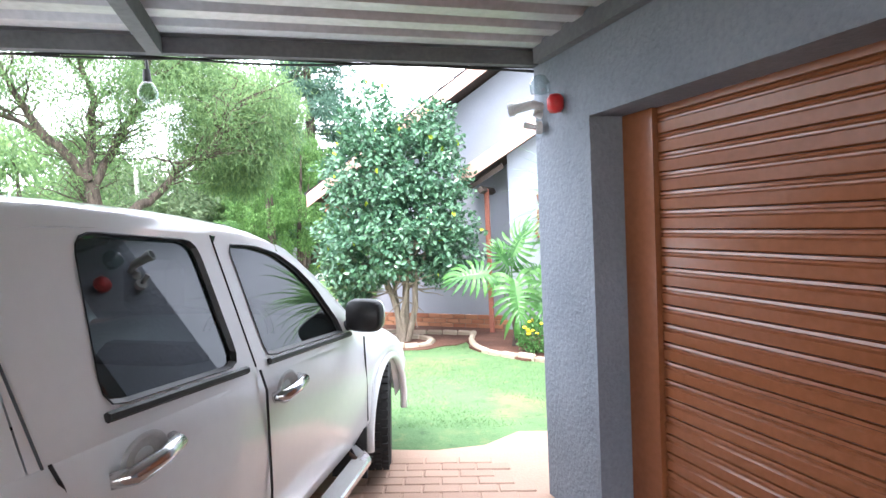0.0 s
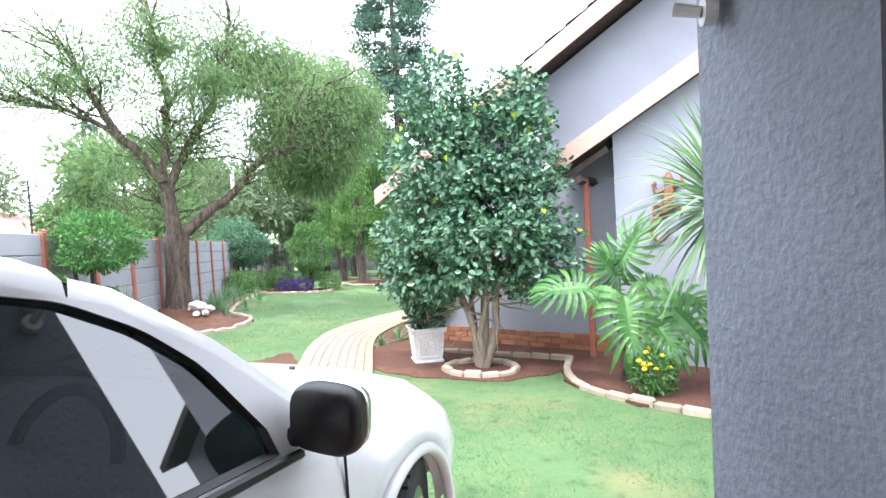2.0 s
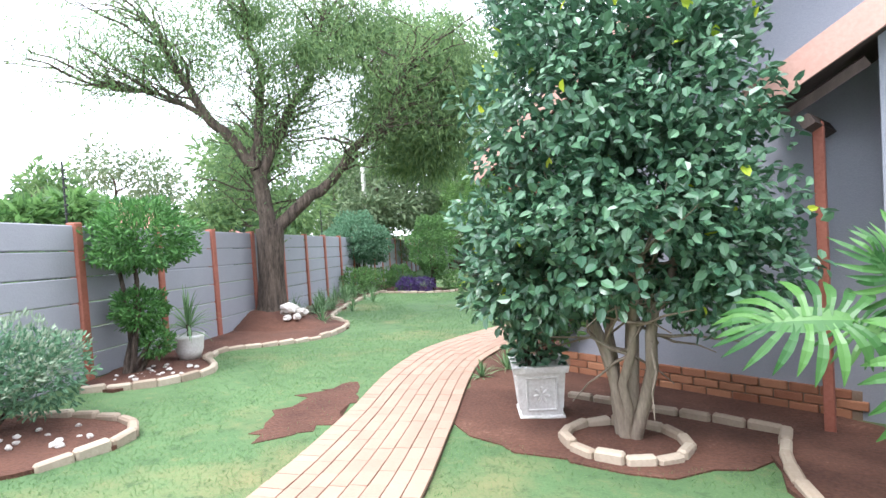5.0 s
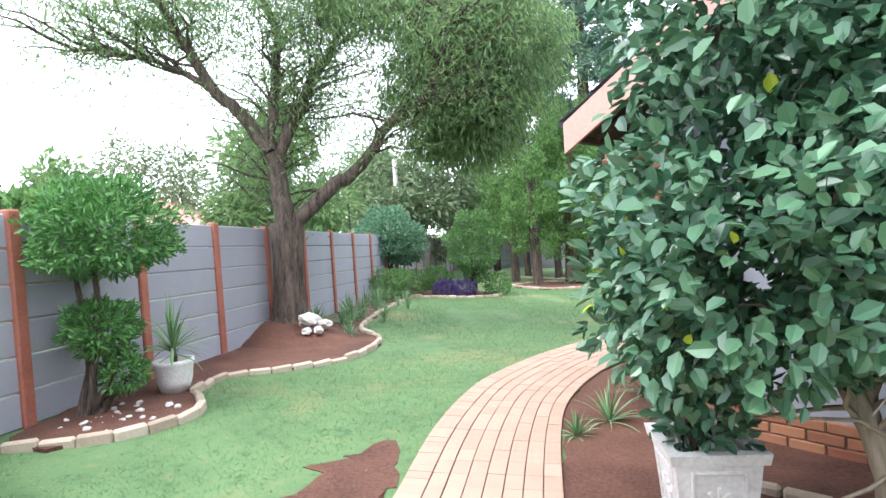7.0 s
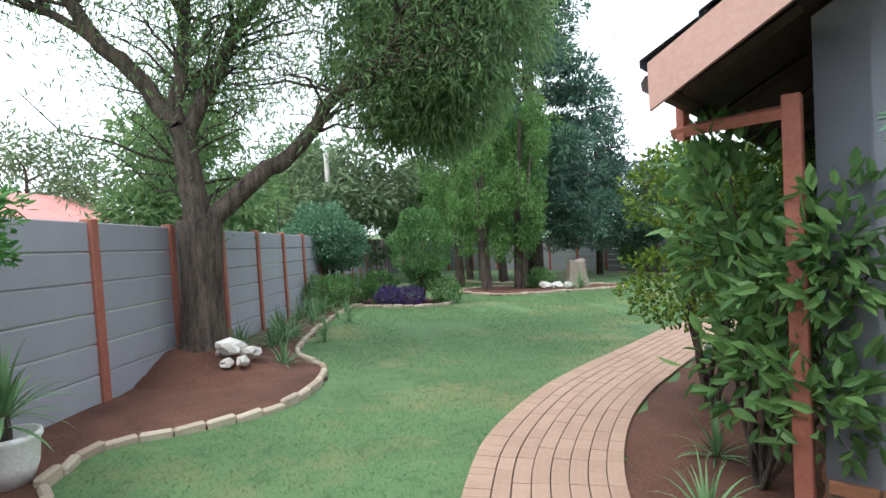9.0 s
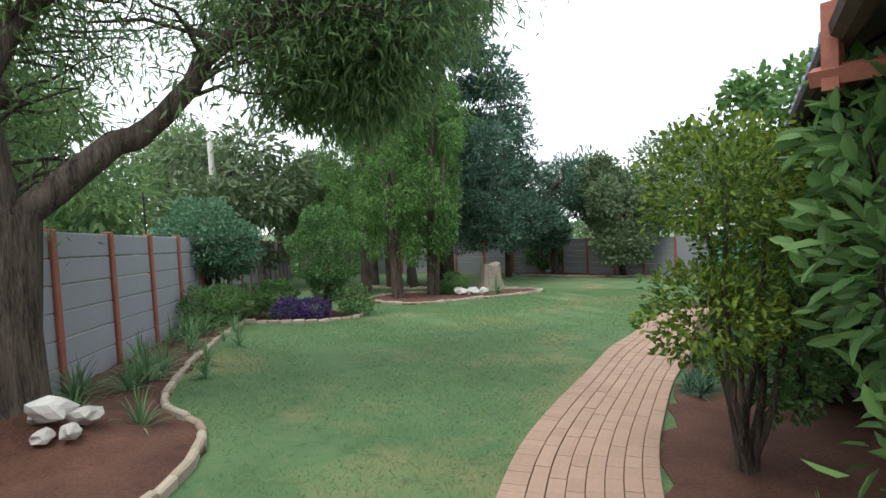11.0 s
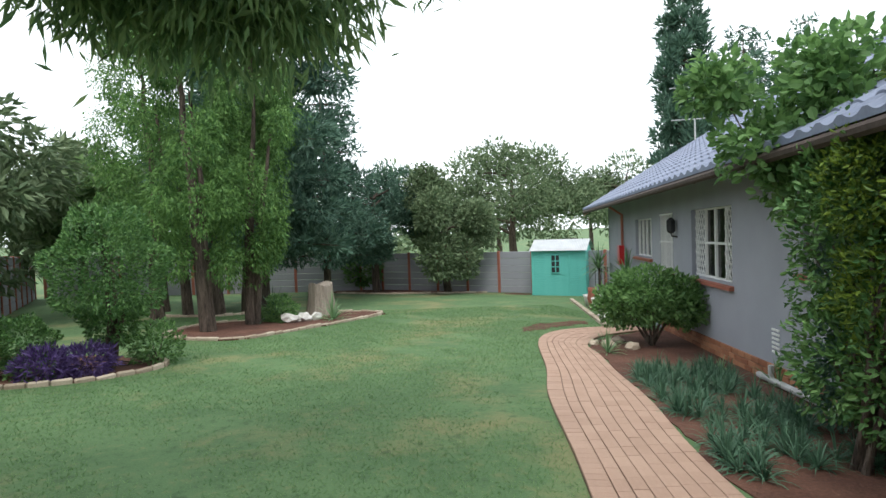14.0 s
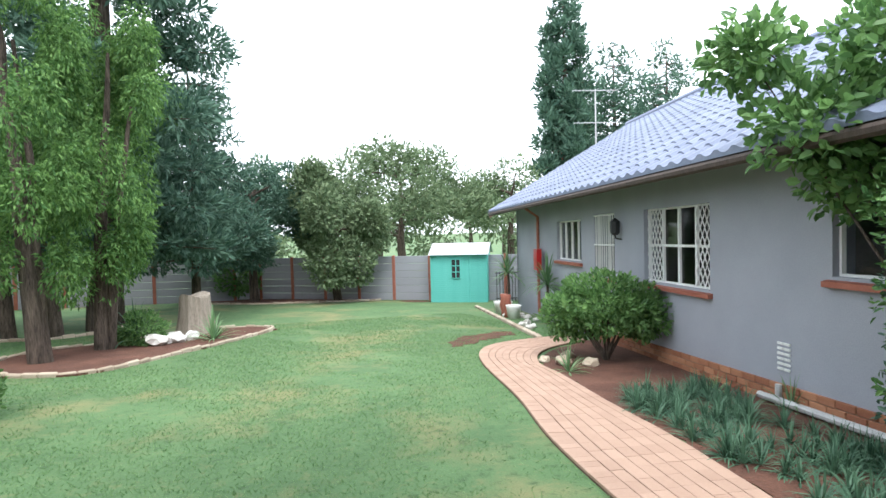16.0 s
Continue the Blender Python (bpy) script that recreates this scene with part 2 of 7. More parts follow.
class Shape:
    """Gathers boxes, tubes and prisms into one mesh."""

    def __init__(self):
        self.v, self.f = [], []

    def add(self, verts, faces):
        k = len(self.v)
        self.v += [Vector(p) for p in verts]
        self.f += [[i + k for i in f] for f in faces]
        return self

    def box(self, a, b, m=None, bevel=0.0):
        bm = bmesh.new()
        bmesh.ops.create_cube(bm, size=1)
        for v in bm.verts:
            v.co = Vector(((v.co.x + 0.5) * (b[0] - a[0]) + a[0], (v.co.y + 0.5) * (b[1] - a[1]) + a[1], (v.co.z + 0.5) * (b[2] - a[2]) + a[2]))
        if bevel:
            bmesh.ops.bevel(bm, geom=bm.edges[:], offset=bevel, segments=1, affect="EDGES")
        bm.verts.index_update()
        vs = [(m @ v.co) if m else v.co.copy() for v in bm.verts]
        self.add(vs, [[v.index for v in f.verts] for f in bm.faces])
        bm.free()
        return self

    def tube(self, pts, radii, n=8, caps=True):
        pts = [Vector(p) for p in pts]
        if not hasattr(radii, "__len__"):
            radii = [radii] * len(pts)
        vs, side = [], None
        for i, p in enumerate(pts):
            d = (pts[min(i + 1, len(pts) - 1)] - pts[max(i - 1, 0)]).normalized()
            if side is None:
                side = d.cross(Vector((0.31, 0.17, 0.93)) if abs(d.z) < 0.9 else Vector((1, 0, 0))).normalized()
            side = (side - d * side.dot(d)).normalized()
            up = d.cross(side)
            for k in range(n):
                a = 2 * math.pi * k / n
                vs.append(p + (side * math.cos(a) + up * math.sin(a)) * radii[i])
        fs = [[i * n + k, i * n + (k + 1) % n, (i + 1) * n + (k + 1) % n, (i + 1) * n + k] for i in range(len(pts) - 1) for k in range(n)]
        if caps:
            fs += [list(range(n))[::-1], [(len(pts) - 1) * n + k for k in range(n)]]
        return self.add(vs, fs)

    def prism(self, poly, z0, z1, m=None):
        n = len(poly)
        vs = [Vector((*p, z0)) for p in poly] + [Vector((*p, z1)) for p in poly]
        if m:
            vs = [m @ v for v in vs]
        return self.add(vs, [list(range(n))[::-1], list(range(n, 2 * n))] + [[i, (i + 1) % n, n + (i + 1) % n, n + i] for i in range(n)])

    def lathe(self, profile, n=20, centre=(0, 0, 0)):
        c = Vector(centre)
        vs = [c + Vector((r * math.cos(2 * math.pi * k / n), r * math.sin(2 * math.pi * k / n), z)) for r, z in profile for k in range(n)]
        fs = [[i * n + k, i * n + (k + 1) % n, (i + 1) * n + (k + 1) % n, (i + 1) * n + k] for i in range(len(profile) - 1) for k in range(n)]
        return self.add(vs, fs)

    def make(self, name, mat, parent=None, smooth=False):
        return mesh_object(name, self.v, self.f, mat, parent, smooth)


def make_parts(shape, name, mat, parent, smooth=False):
    """One object for each separate piece of a shape."""
    root = list(range(len(shape.v)))

    def find(i):
        while root[i] != i:
            root[i] = root[root[i]]
            i = root[i]
        return i
    for f in shape.f:
        for i in f[1:]:
            root[find(i)] = find(f[0])
    sets = {}
    for f in shape.f:
        sets.setdefault(find(f[0]), []).append(f)
    for fs in sets.values():
        ids = sorted({i for f in fs for i in f})
        at = {i: k for k, i in enumerate(ids)}
        mesh_object(name, [shape.v[i] for i in ids], [[at[i] for i in f] for f in fs], mat, parent, smooth)


def spline(pts, step=0.2, closed=False):
    """Even points on a smooth curve through pts."""
    p = [np.array(q, float) for q in pts]
    n = len(p)
    out = []
    for i in range(n if closed else n - 1):
        a, b = p[i], p[(i + 1) % n]
        z = p[i - 1] if (i or closed) else 2 * a - b
        c = p[(i + 2) % n] if (closed or i + 2 < n) else 2 * b - a
        for t in np.linspace(0, 1, 14, endpoint=False):
            out.append(0.5 * (2 * a + (b - z) * t + (2 * z - 5 * a + 4 * b - c) * t * t + (3 * a - z - 3 * b + c) * t ** 3))
    out.append(p[0] if closed else p[-1])
    out = np.array(out)
    d = np.r_[0, np.cumsum(np.linalg.norm(np.diff(out, axis=0), axis=1))]
    k = max(2, int(round(d[-1] / step)) + 1)
    s = np.linspace(0, d[-1], k)
    return np.stack([np.interp(s, d, out[:, j]) for j in range(out.shape[1])], 1)


def empty(name, at=(0, 0, 0), **tags):
    ob = new(name)
    ob.location = at
    tagged(ob, **tags)
    return ob


def child(ob, parent):
    """Puts a part that was built in world places under its thing."""
    ob.parent = parent
    ob.matrix_parent_inverse = Matrix.Translation(parent.location).inverted()
    return ob


def unit(a):
    return a / np.maximum(np.linalg.norm(a, axis=-1, keepdims=True), 1e-9)


def leaf_mesh(name, pts, along, mat, length, width, parent=None, fold=0.18, jitter=0.5, broad=False, normal=None):
    """One small blade at each point, pointing along; broad blades are rounder, with a midrib fold."""
    n = len(pts)
    along = unit(np.asarray(along) + jitter * rng.normal(size=(n, 3)))
    ref = rng.normal(size=(n, 3)) if normal is None else np.asarray(normal) + 0.5 * rng.normal(size=(n, 3))
    side = unit(np.cross(along, ref))
    up = np.cross(side, along)
    s = (0.65 + 0.7 * rng.random((n, 1)))
    L, W = length * s, width * s
    if broad:
        q = [pts, pts + along * L * 0.3 + side * W * 0.46 + up * W * fold, pts + along * L * 0.7 + side * W * 0.4 + up * W * fold * 0.6,
             pts + along * L - up * L * 0.06, pts + along * L * 0.7 - side * W * 0.4 + up * W * fold * 0.6, pts + along * L * 0.3 - side * W * 0.46 + up * W * fold]
        v = np.stack(q, 1).reshape(-1, 3)
        k = np.arange(n)[:, None] * 6
        f = np.concatenate([k + np.array([[0, 1, 2, 3]]), k + np.array([[0, 3, 4, 5]])])
    else:
        q = [pts, pts + along * L * 0.4 + side * W * 0.5 + up * W * fold, pts + along * L, pts + along * L * 0.4 - side * W * 0.5 + up * W * fold]
        v = np.stack(q, 1).reshape(-1, 3)
        f = np.arange(n)[:, None] * 4 + np.array([[0, 1, 2, 3]])
    me = bpy.data.meshes.new(name)
    me.from_pydata(v.tolist(), [], f.tolist())
    me.materials.append(mat)
    ob = new(name, me)
    if parent:
        child(ob, parent)
    tagged(ob, kind="stuff")
    return ob


def cloud_points(blobs, n, shell=0.45, gap=0.0, freq=2.0):
    """Points in lumpy ellipsoids (cx, cy, cz, rx, ry, rz), thick near the surface, with gaps; and their outward ways."""
    blobs = np.array(blobs, float)
    w = blobs[:, 3] * blobs[:, 4] + blobs[:, 4] * blobs[:, 5] + blobs[:, 3] * blobs[:, 5]
    P, D = [], []
    have = 0
    while have < n:
        i = rng.choice(len(blobs), size=2 * n, p=w / w.sum())
        d = unit(rng.normal(size=(2 * n, 3)))
        lump = 1 + 0.12 * np.sin(d[:, 0] * 7 + i) * np.sin(d[:, 1] * 6 + 2 * i) + 0.1 * np.sin(d[:, 2] * 9 + i * 3)
        r = (rng.random(2 * n) ** shell) * lump
        p = blobs[i, :3] + d * blobs[i, 3:] * r[:, None]
        if gap:
            s = np.sin(p[:, 0] * freq * 2.1 + 1.3) + np.sin(p[:, 1] * freq * 1.7 + 0.4) + np.sin(p[:, 2] * freq * 2.4 + 2.2) + 0.8 * np.sin((p[:, 0] + p[:, 2]) * freq * 3.9)
            ok = s > gap * 3 - 2.2 + rng.normal(size=2 * n) * 0.3
            p, d = p[ok], d[ok]
        P.append(p)
        D.append(d)
        have += len(p)
    return np.concatenate(P)[:n], np.concatenate(D)[:n]


def branch(shape, a, b, r0, r1, wob=0.08, n=7, seg=6):
    a, b = np.array(a, float), np.array(b, float)
    L = np.linalg.norm(b - a)
    t = np.linspace(0, 1, seg + 1)
    off = np.cumsum(rng.normal(size=(seg + 1, 3)) * wob * L / seg, axis=0)
    off -= np.outer(t, off[-1])
    off -= off[0] * (1 - t)[:, None]
    p = a + np.outer(t, b - a) + off
    p[:, 2] += np.sin(t * math.pi) * L * 0.05
    shape.tube(p, list(r0 + (r1 - r0) * t), n, caps=False)
    return p


# ---- ground ----
def ground():
    xs = sorted({*range(-30, 31, 2), -400, -150, -60, 60, 150, 400})
    ys = sorted({*range(-20, 49, 2), -400, -150, -60, 80, 150, 400})
    v = [(x, y, ground_z(x, y)) for y in ys for x in xs]
    w = len(xs)
    f = [(j * w + i, j * w + i + 1, (j + 1) * w + i + 1, (j + 1) * w + i) for j in range(len(ys) - 1) for i in range(w - 1)]
    return tagged(mesh_object("ground", v, f, M_LAWN), "patchy green lawn with dry straw spots", "lawn", kind="structure")


ground()


def flat_patch(name, outline, mat, lift, label, smooth_step=0.25, rough_edge=0.05):
    """A thin sheet laid on the ground inside a curved outline."""
    o = spline(outline, smooth_step, closed=True)[:-1]
    o = o + rng.normal(size=o.shape) * rough_edge
    v = [(x, y, ground_z(x, y) + lift) for x, y in o] + [(x, y, ground_z(x, y) - 0.05) for x, y in o]
    n = len(o)
    ob = mesh_object(name, v, [list(range(n))] + [[i, (i + 1) % n, n + (i + 1) % n, n + i] for i in range(n)], mat)
    return tagged(ob, label, name.replace("_", " "), kind="structure")


OUTER = [(-2.3, 4.6), (-2.55, 6.4), (-2.95, 8.0), (-3.36, 9.3), (-3.58, 10.3), (-3.66, 11.2), (-3.52, 12.6), (-3.2, 13.9), (-2.8, 15.2), (-2.28, 16.95), (-1.7, 18.4), (-1.02, 20.4), (-0.5, 21.4), (0.1, 21.95), (0.9, 22.15), (1.9, 22.2)]
INNER = [(-1.3, 4.4), (-1.5, 6.3), (-1.95, 8.0), (-2.4, 9.5), (-2.62, 10.5), (-2.64, 11.6), (-2.5, 12.6), (-2.25, 13.6), (-1.84, 14.99), (-1.32, 16.4), (-0.92, 17.8), (-0.5, 19.1), (-0.3, 19.9), (0.2, 20.65), (0.9, 21.15), (1.9, 21.5)]
C0, VV, UU = (-1.6, 10.4), (0.33, 0.944), (0.944, -0.33)


def wall_b(k, d=0.0):
    return (C0[0] + UU[0] * k - VV[0] * d, C0[1] + UU[1] * k - VV[1] * d)


BED_HOUSE = [(-1.95, 8.1), (-2.38, 9.5), (-2.6, 10.5), (-2.62, 11.6), (-2.48, 12.6), (-2.22, 13.6), (-1.8, 15.0), (-1.3, 16.4), (-0.9, 17.8), (-0.48, 19.1), (-0.25, 19.9), (0.3, 20.6), (1.0, 21.1), (2.2, 21.4), (1.6, 18.5), (0.3, 15.2), (-0.6, 12.6), (0.6, 9.9), (1.2, 9.3), (0.6, 8.6), (0.0, 7.9), (-1.0, 7.75)]
flat_patch("flower_bed_house", BED_HOUSE, M_SOIL, 0.012, "bare red-brown soil bed along the house")
BED_LIZARD = [(0.4, 8.75), (0.34, 8.1), (0.46, 7.45), (0.92, 6.97), (1.5, 6.6), (2.3, 6.2), (3.2, 5.9), (3.4, 7.9), (2.0, 8.6), (1.1, 9.0)]
flat_patch("flower_bed_corner", BED_LIZARD, M_SOIL, 0.03, "red-brown soil bed under the gable wall")
BED_LEFT = [(-6.0, 7.7), (-5.55, 8.1), (-5.42, 8.5), (-5.46, 8.87), (-5.75, 9.15), (-6.2, 9.4), (-6.35, 9.9), (-5.98, 10.5), (-5.72, 11.2), (-5.82, 12.0), (-6.25, 12.85), (-7.1, 13.6), (-8.2, 15.9), (-9.3, 19.0), (-8.1, 19.25), (-7.25, 20.2), (-7.8, 21.0), (-9.5, 21.6), (-11.2, 21.4), (-9.6, 17.1), (-8.0, 12.5), (-6.6, 8.4)]
flat_patch("flower_bed_fence", BED_LEFT, M_SOIL, 0.03, "dark red-brown soil bed beside the fence")
BED_FRONT = [(-5.6, 6.85), (-5.0, 7.1), (-4.45, 7.1), (-4.15, 6.8), (-4.2, 6.2), (-4.8, 5.6), (-5.6, 5.5)]
flat_patch("flower_bed_front", BED_FRONT, M_SOIL, 0.03, "small red-brown soil bed with stones")
ISLAND = [(-8.1, 23.75), (-7.2, 22.85), (-6.3, 22.8), (-5.44, 23.75), (-4.55, 24.75), (-3.2, 26.6), (-3.5, 27.4), (-4.4, 27.5), (-5.4, 26.9), (-6.4, 26.2), (-7.7, 25.4)]
flat_patch("flower_bed_island", ISLAND, M_SOIL, 0.03, "kidney-shaped red-brown soil bed in the lawn")
flat_patch("flower_bed_back", [(-4.2, 36.6), (-2.0, 35.2), (0.4, 34.6), (2.0, 34.4), (2.4, 34.9), (-1.8, 37.7), (-3.8, 38.0)], M_SOIL, 0.03, "soil bed along the back fence")
for nm, o in (("bare_earth", [(-3.2, 7.3), (-3.0, 7.8), (-3.2, 8.5), (-3.45, 9.0), (-3.75, 8.85), (-3.65, 8.2), (-3.4, 7.5)]), ("bare_earth_shed", [(2.6, 33.0), (3.4, 32.2), (3.9, 32.4), (3.0, 33.6)]), ("bare_earth_path", [(-0.6, 22.2), (0.4, 22.7), (1.3, 23.1), (1.2, 23.5), (0.0, 23.2)])):
    flat_patch(nm, o, M_SOIL, 0.006, "worn bare red earth in the lawn", 0.12, 0.06)


def driveway():
    flat_patch("driveway", [(0.9, 4.25), (0.3, 3.98), (-0.3, 3.82), (-1.5, 4.3), (-2.6, 4.6), (-5.5, 4.4), (-7, -2), (-6, -12), (6, -12), (6, -4), (2.5, 3.0)], M_PAVER, 0.006, "terracotta paved driveway under the carport", 0.4, 0.02)


driveway()


# ---- house ----
def wp(s, z, d=0.0):
    """A place on the long west wall: s metres along, z high, d metres out; levels drop slightly along the wall."""
    return Vector((C0[0] + VV[0] * s - UU[0] * d, C0[1] + VV[1] * s - UU[1] * d, z - 0.0158 * s))


OPENINGS = [(4.5, 6.1, 0.85, 1.68), (8.08, 9.9, 0.53, 1.68), (11.05, 12.0, 0.5, 1.69), (12.75, 14.4, 0.72, 1.62)]
S_END = 18.4


def west_wall():
    sh = Shape()
    cuts = sorted({0.0, S_END, *[o[0] for o in OPENINGS], *[o[1] for o in OPENINGS]})
    def slab(s0, s1, z0, z1):
        p = [wp(s, z, d) for d in (0, -0.24) for s, z in ((s0, z0), (s1, z0), (s1, z1), (s0, z1))]
        sh.add(p, [[0, 1, 2, 3], [7, 6, 5, 4], [0, 4, 5, 1], [1, 5, 6, 2], [2, 6, 7, 3], [3, 7, 4, 0]])
    for a, b in zip(cuts, cuts[1:]):
        o = next((o for o in OPENINGS if o[0] <= a and b <= o[1]), None)
        if o:
            slab(a, b, -2.0, o[2])
            slab(a, b, o[3], 2.25)
        else:
            slab(a, b, -2.0, 2.25)
    return tagged(sh.make("wall_west", M_PLASTER), "grey-blue plastered long house wall", "wall", kind="structure")


west_wall()


def gable_wall():
    sh = Shape()
    prof = [(0, -1.2), (9, -1.2), (9, 2.2), (4.2, 4.75), (0, 2.32)]
    p = [Vector((*wall_b(k, -0.0), z)) for k, z in prof] + [Vector((*wall_b(k, -0.24), z)) for k, z in prof]
    sh.add(p, [[0, 1, 2, 3, 4], [9, 8, 7, 6, 5]] + [[i, i + 5, (i + 1) % 5 + 5, (i + 1) % 5] for i in range(5)])
    tagged(sh.make("wall_south", M_PLASTER), "grey-blue plastered gable wall", "wall", kind="structure")
    far = Shape()
    q = [wp(S_END, -2, 0), wp(S_END, -2, -8.5), wp(S_END, 2.2, -8.5), wp(S_END, 4.6, -4.2), wp(S_END, 2.3, 0)]
    q += [v + Vector((-VV[0] * 0.24, -VV[1] * 0.24, 0)) for v in q]
    far.add(q, [[0, 1, 2, 3, 4], [9, 8, 7, 6, 5]] + [[i, i + 5, (i + 1) % 5 + 5, (i + 1) % 5] for i in range(5)])
    tagged(far.make("wall_north", M_PLASTER), "grey-blue plastered end wall", "wall", kind="structure")
    east = Shape()
    q = [wp(0, -2, -8.5), wp(S_END, -2, -8.5), wp(S_END, 2.2, -8.5), wp(0, 2.2, -8.5)]
    q += [v + Vector((UU[0] * 0.2, UU[1] * 0.2, 0)) for v in q]
    east.add(q, [[0, 1, 2, 3], [7, 6, 5, 4]] + [[i, i + 4, (i + 1) % 4 + 4, (i + 1) % 4] for i in range(4)])
    tagged(east.make("wall_east", M_PLASTER), "plain plastered back wall", "wall", kind="structure")
    # added room wall and floor, coloured dark so the windows look unlit inside
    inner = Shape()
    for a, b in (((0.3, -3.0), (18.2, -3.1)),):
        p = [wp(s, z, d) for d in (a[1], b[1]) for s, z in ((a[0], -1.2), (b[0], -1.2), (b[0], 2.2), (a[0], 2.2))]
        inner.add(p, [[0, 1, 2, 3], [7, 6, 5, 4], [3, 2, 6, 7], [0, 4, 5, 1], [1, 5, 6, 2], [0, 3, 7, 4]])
    tagged(inner.make("wall_inner", M_ROOM), "inner room wall with shade put into its colour", "wall", kind="structure")
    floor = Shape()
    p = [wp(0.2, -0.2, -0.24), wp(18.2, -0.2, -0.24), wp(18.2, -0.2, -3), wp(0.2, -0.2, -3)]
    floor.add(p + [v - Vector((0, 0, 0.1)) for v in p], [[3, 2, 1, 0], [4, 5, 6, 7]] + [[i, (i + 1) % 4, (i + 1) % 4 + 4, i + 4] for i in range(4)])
    tagged(floor.make("floor", M_ROOM), "room floor with shade put into its colour", "floor", kind="structure")


gable_wall()


def roof_z(d):
    """Height of the main roof's underside, d metres out from the west wall."""
    return 2.38 - 0.58 * d


def main_roof():
    thing = empty("house_roof", (*wall_b(0), 2.1), label="blue-grey tiled pitched roof with salmon fascia boards", category="roof", kind="structure")
    deck = Shape()
    for sgn, d0 in ((1, 0.62), (-1, -9.0)):
        q = []
        for lift in (0, 0.1):
            for s, d in ((-0.55, d0), (19.5, d0), (19.5, -4.2), (-0.55, -4.2)):
                dd = d if sgn == 1 else -8.4 - d
                q.append(wp(s, roof_z(dd) + lift, d))
        deck.add(q, [[0, 1, 2, 3], [7, 6, 5, 4]] + [[i, i + 4, (i + 1) % 4 + 4, (i + 1) % 4] for i in range(4)])
    child(deck.make("deck", M_SOFFIT), thing)
    # west slope covering: rolled tiles in overlapping courses
    v, f = [], []
    courses, across = 17, 66
    for c in range(courses):
        d_lo, d_hi = 0.68 - c * 0.29, 0.68 - (c + 1) * 0.29 - 0.04
        for a in range(across):
            s0 = -0.6 + a * 0.305
            base = len(v)
            for k in range(6):
                s = s0 + k * 0.305 / 5
                bump = (0.0, 0.012, 0.045, 0.05, 0.012, 0.0)[k]
                v.append(wp(s, roof_z(d_lo) + 0.145 + bump, d_lo))
                v.append(wp(s, roof_z(d_hi) + 0.118 + bump, d_hi))
                v.append(wp(s, roof_z(d_lo) + 0.105, d_lo))
            for k in range(5):
                i = base + 3 * k
                f.append((i, i + 3, i + 4, i + 1))
                f.append((i + 2, i + 5, i + 3, i))
    tiles = child(mesh_object("roof_tile_courses", v, f, M_TILE), thing)
    tagged(tiles, kind="stuff")
    ridge = Shape().tube([wp(-0.6, roof_z(-4.2) + 0.14, -4.2), wp(19.5, roof_z(-4.2) + 0.14, -4.2)], 0.12, 8)
    child(ridge.make("ridge_cap", M_TILE), thing)
    fas = Shape()
    def board(a, b, drop, thick):
        n = Vector((b - a)).cross(Vector((0, 0, 1))).normalized() * thick
        dz = Vector((0, 0, drop))
        q = [a, b, b - dz, a - dz]
        q += [p + n for p in q]
        fas.add(q, [[0, 1, 2, 3], [7, 6, 5, 4]] + [[i, i + 4, (i + 1) % 4 + 4, (i + 1) % 4] for i in range(4)])
    board(wp(-0.57, roof_z(0.64) + 0.1, 0.64), wp(-0.57, roof_z(-4.2) + 0.1, -4.2), 0.24, 0.03)
    board(wp(19.52, roof_z(0.64) + 0.1, 0.64), wp(19.52, roof_z(-4.2) + 0.1, -4.2), 0.2, 0.03)
    child(fas.make("barge_board", M_FASCIA), thing)
    gut = Shape()
    gut.tube([wp(-0.5, roof_z(0.68) + 0.04, 0.66), wp(19.4, roof_z(0.68) + 0.04, 0.66)], 0.055, 8)
    child(gut.make("gutter", M_SOFFIT), thing)
    raf = Shape()
    for s in np.arange(-0.2, 19, 0.9):
        a, b = wp(s, roof_z(0.58) - 0.03, 0.58), wp(s, roof_z(0.02) - 0.05, 0.02)
        raf.tube([a, b], 0.035, 4)
    child(raf.make("rafter_ends", M_SOFFIT), thing)


main_roof()


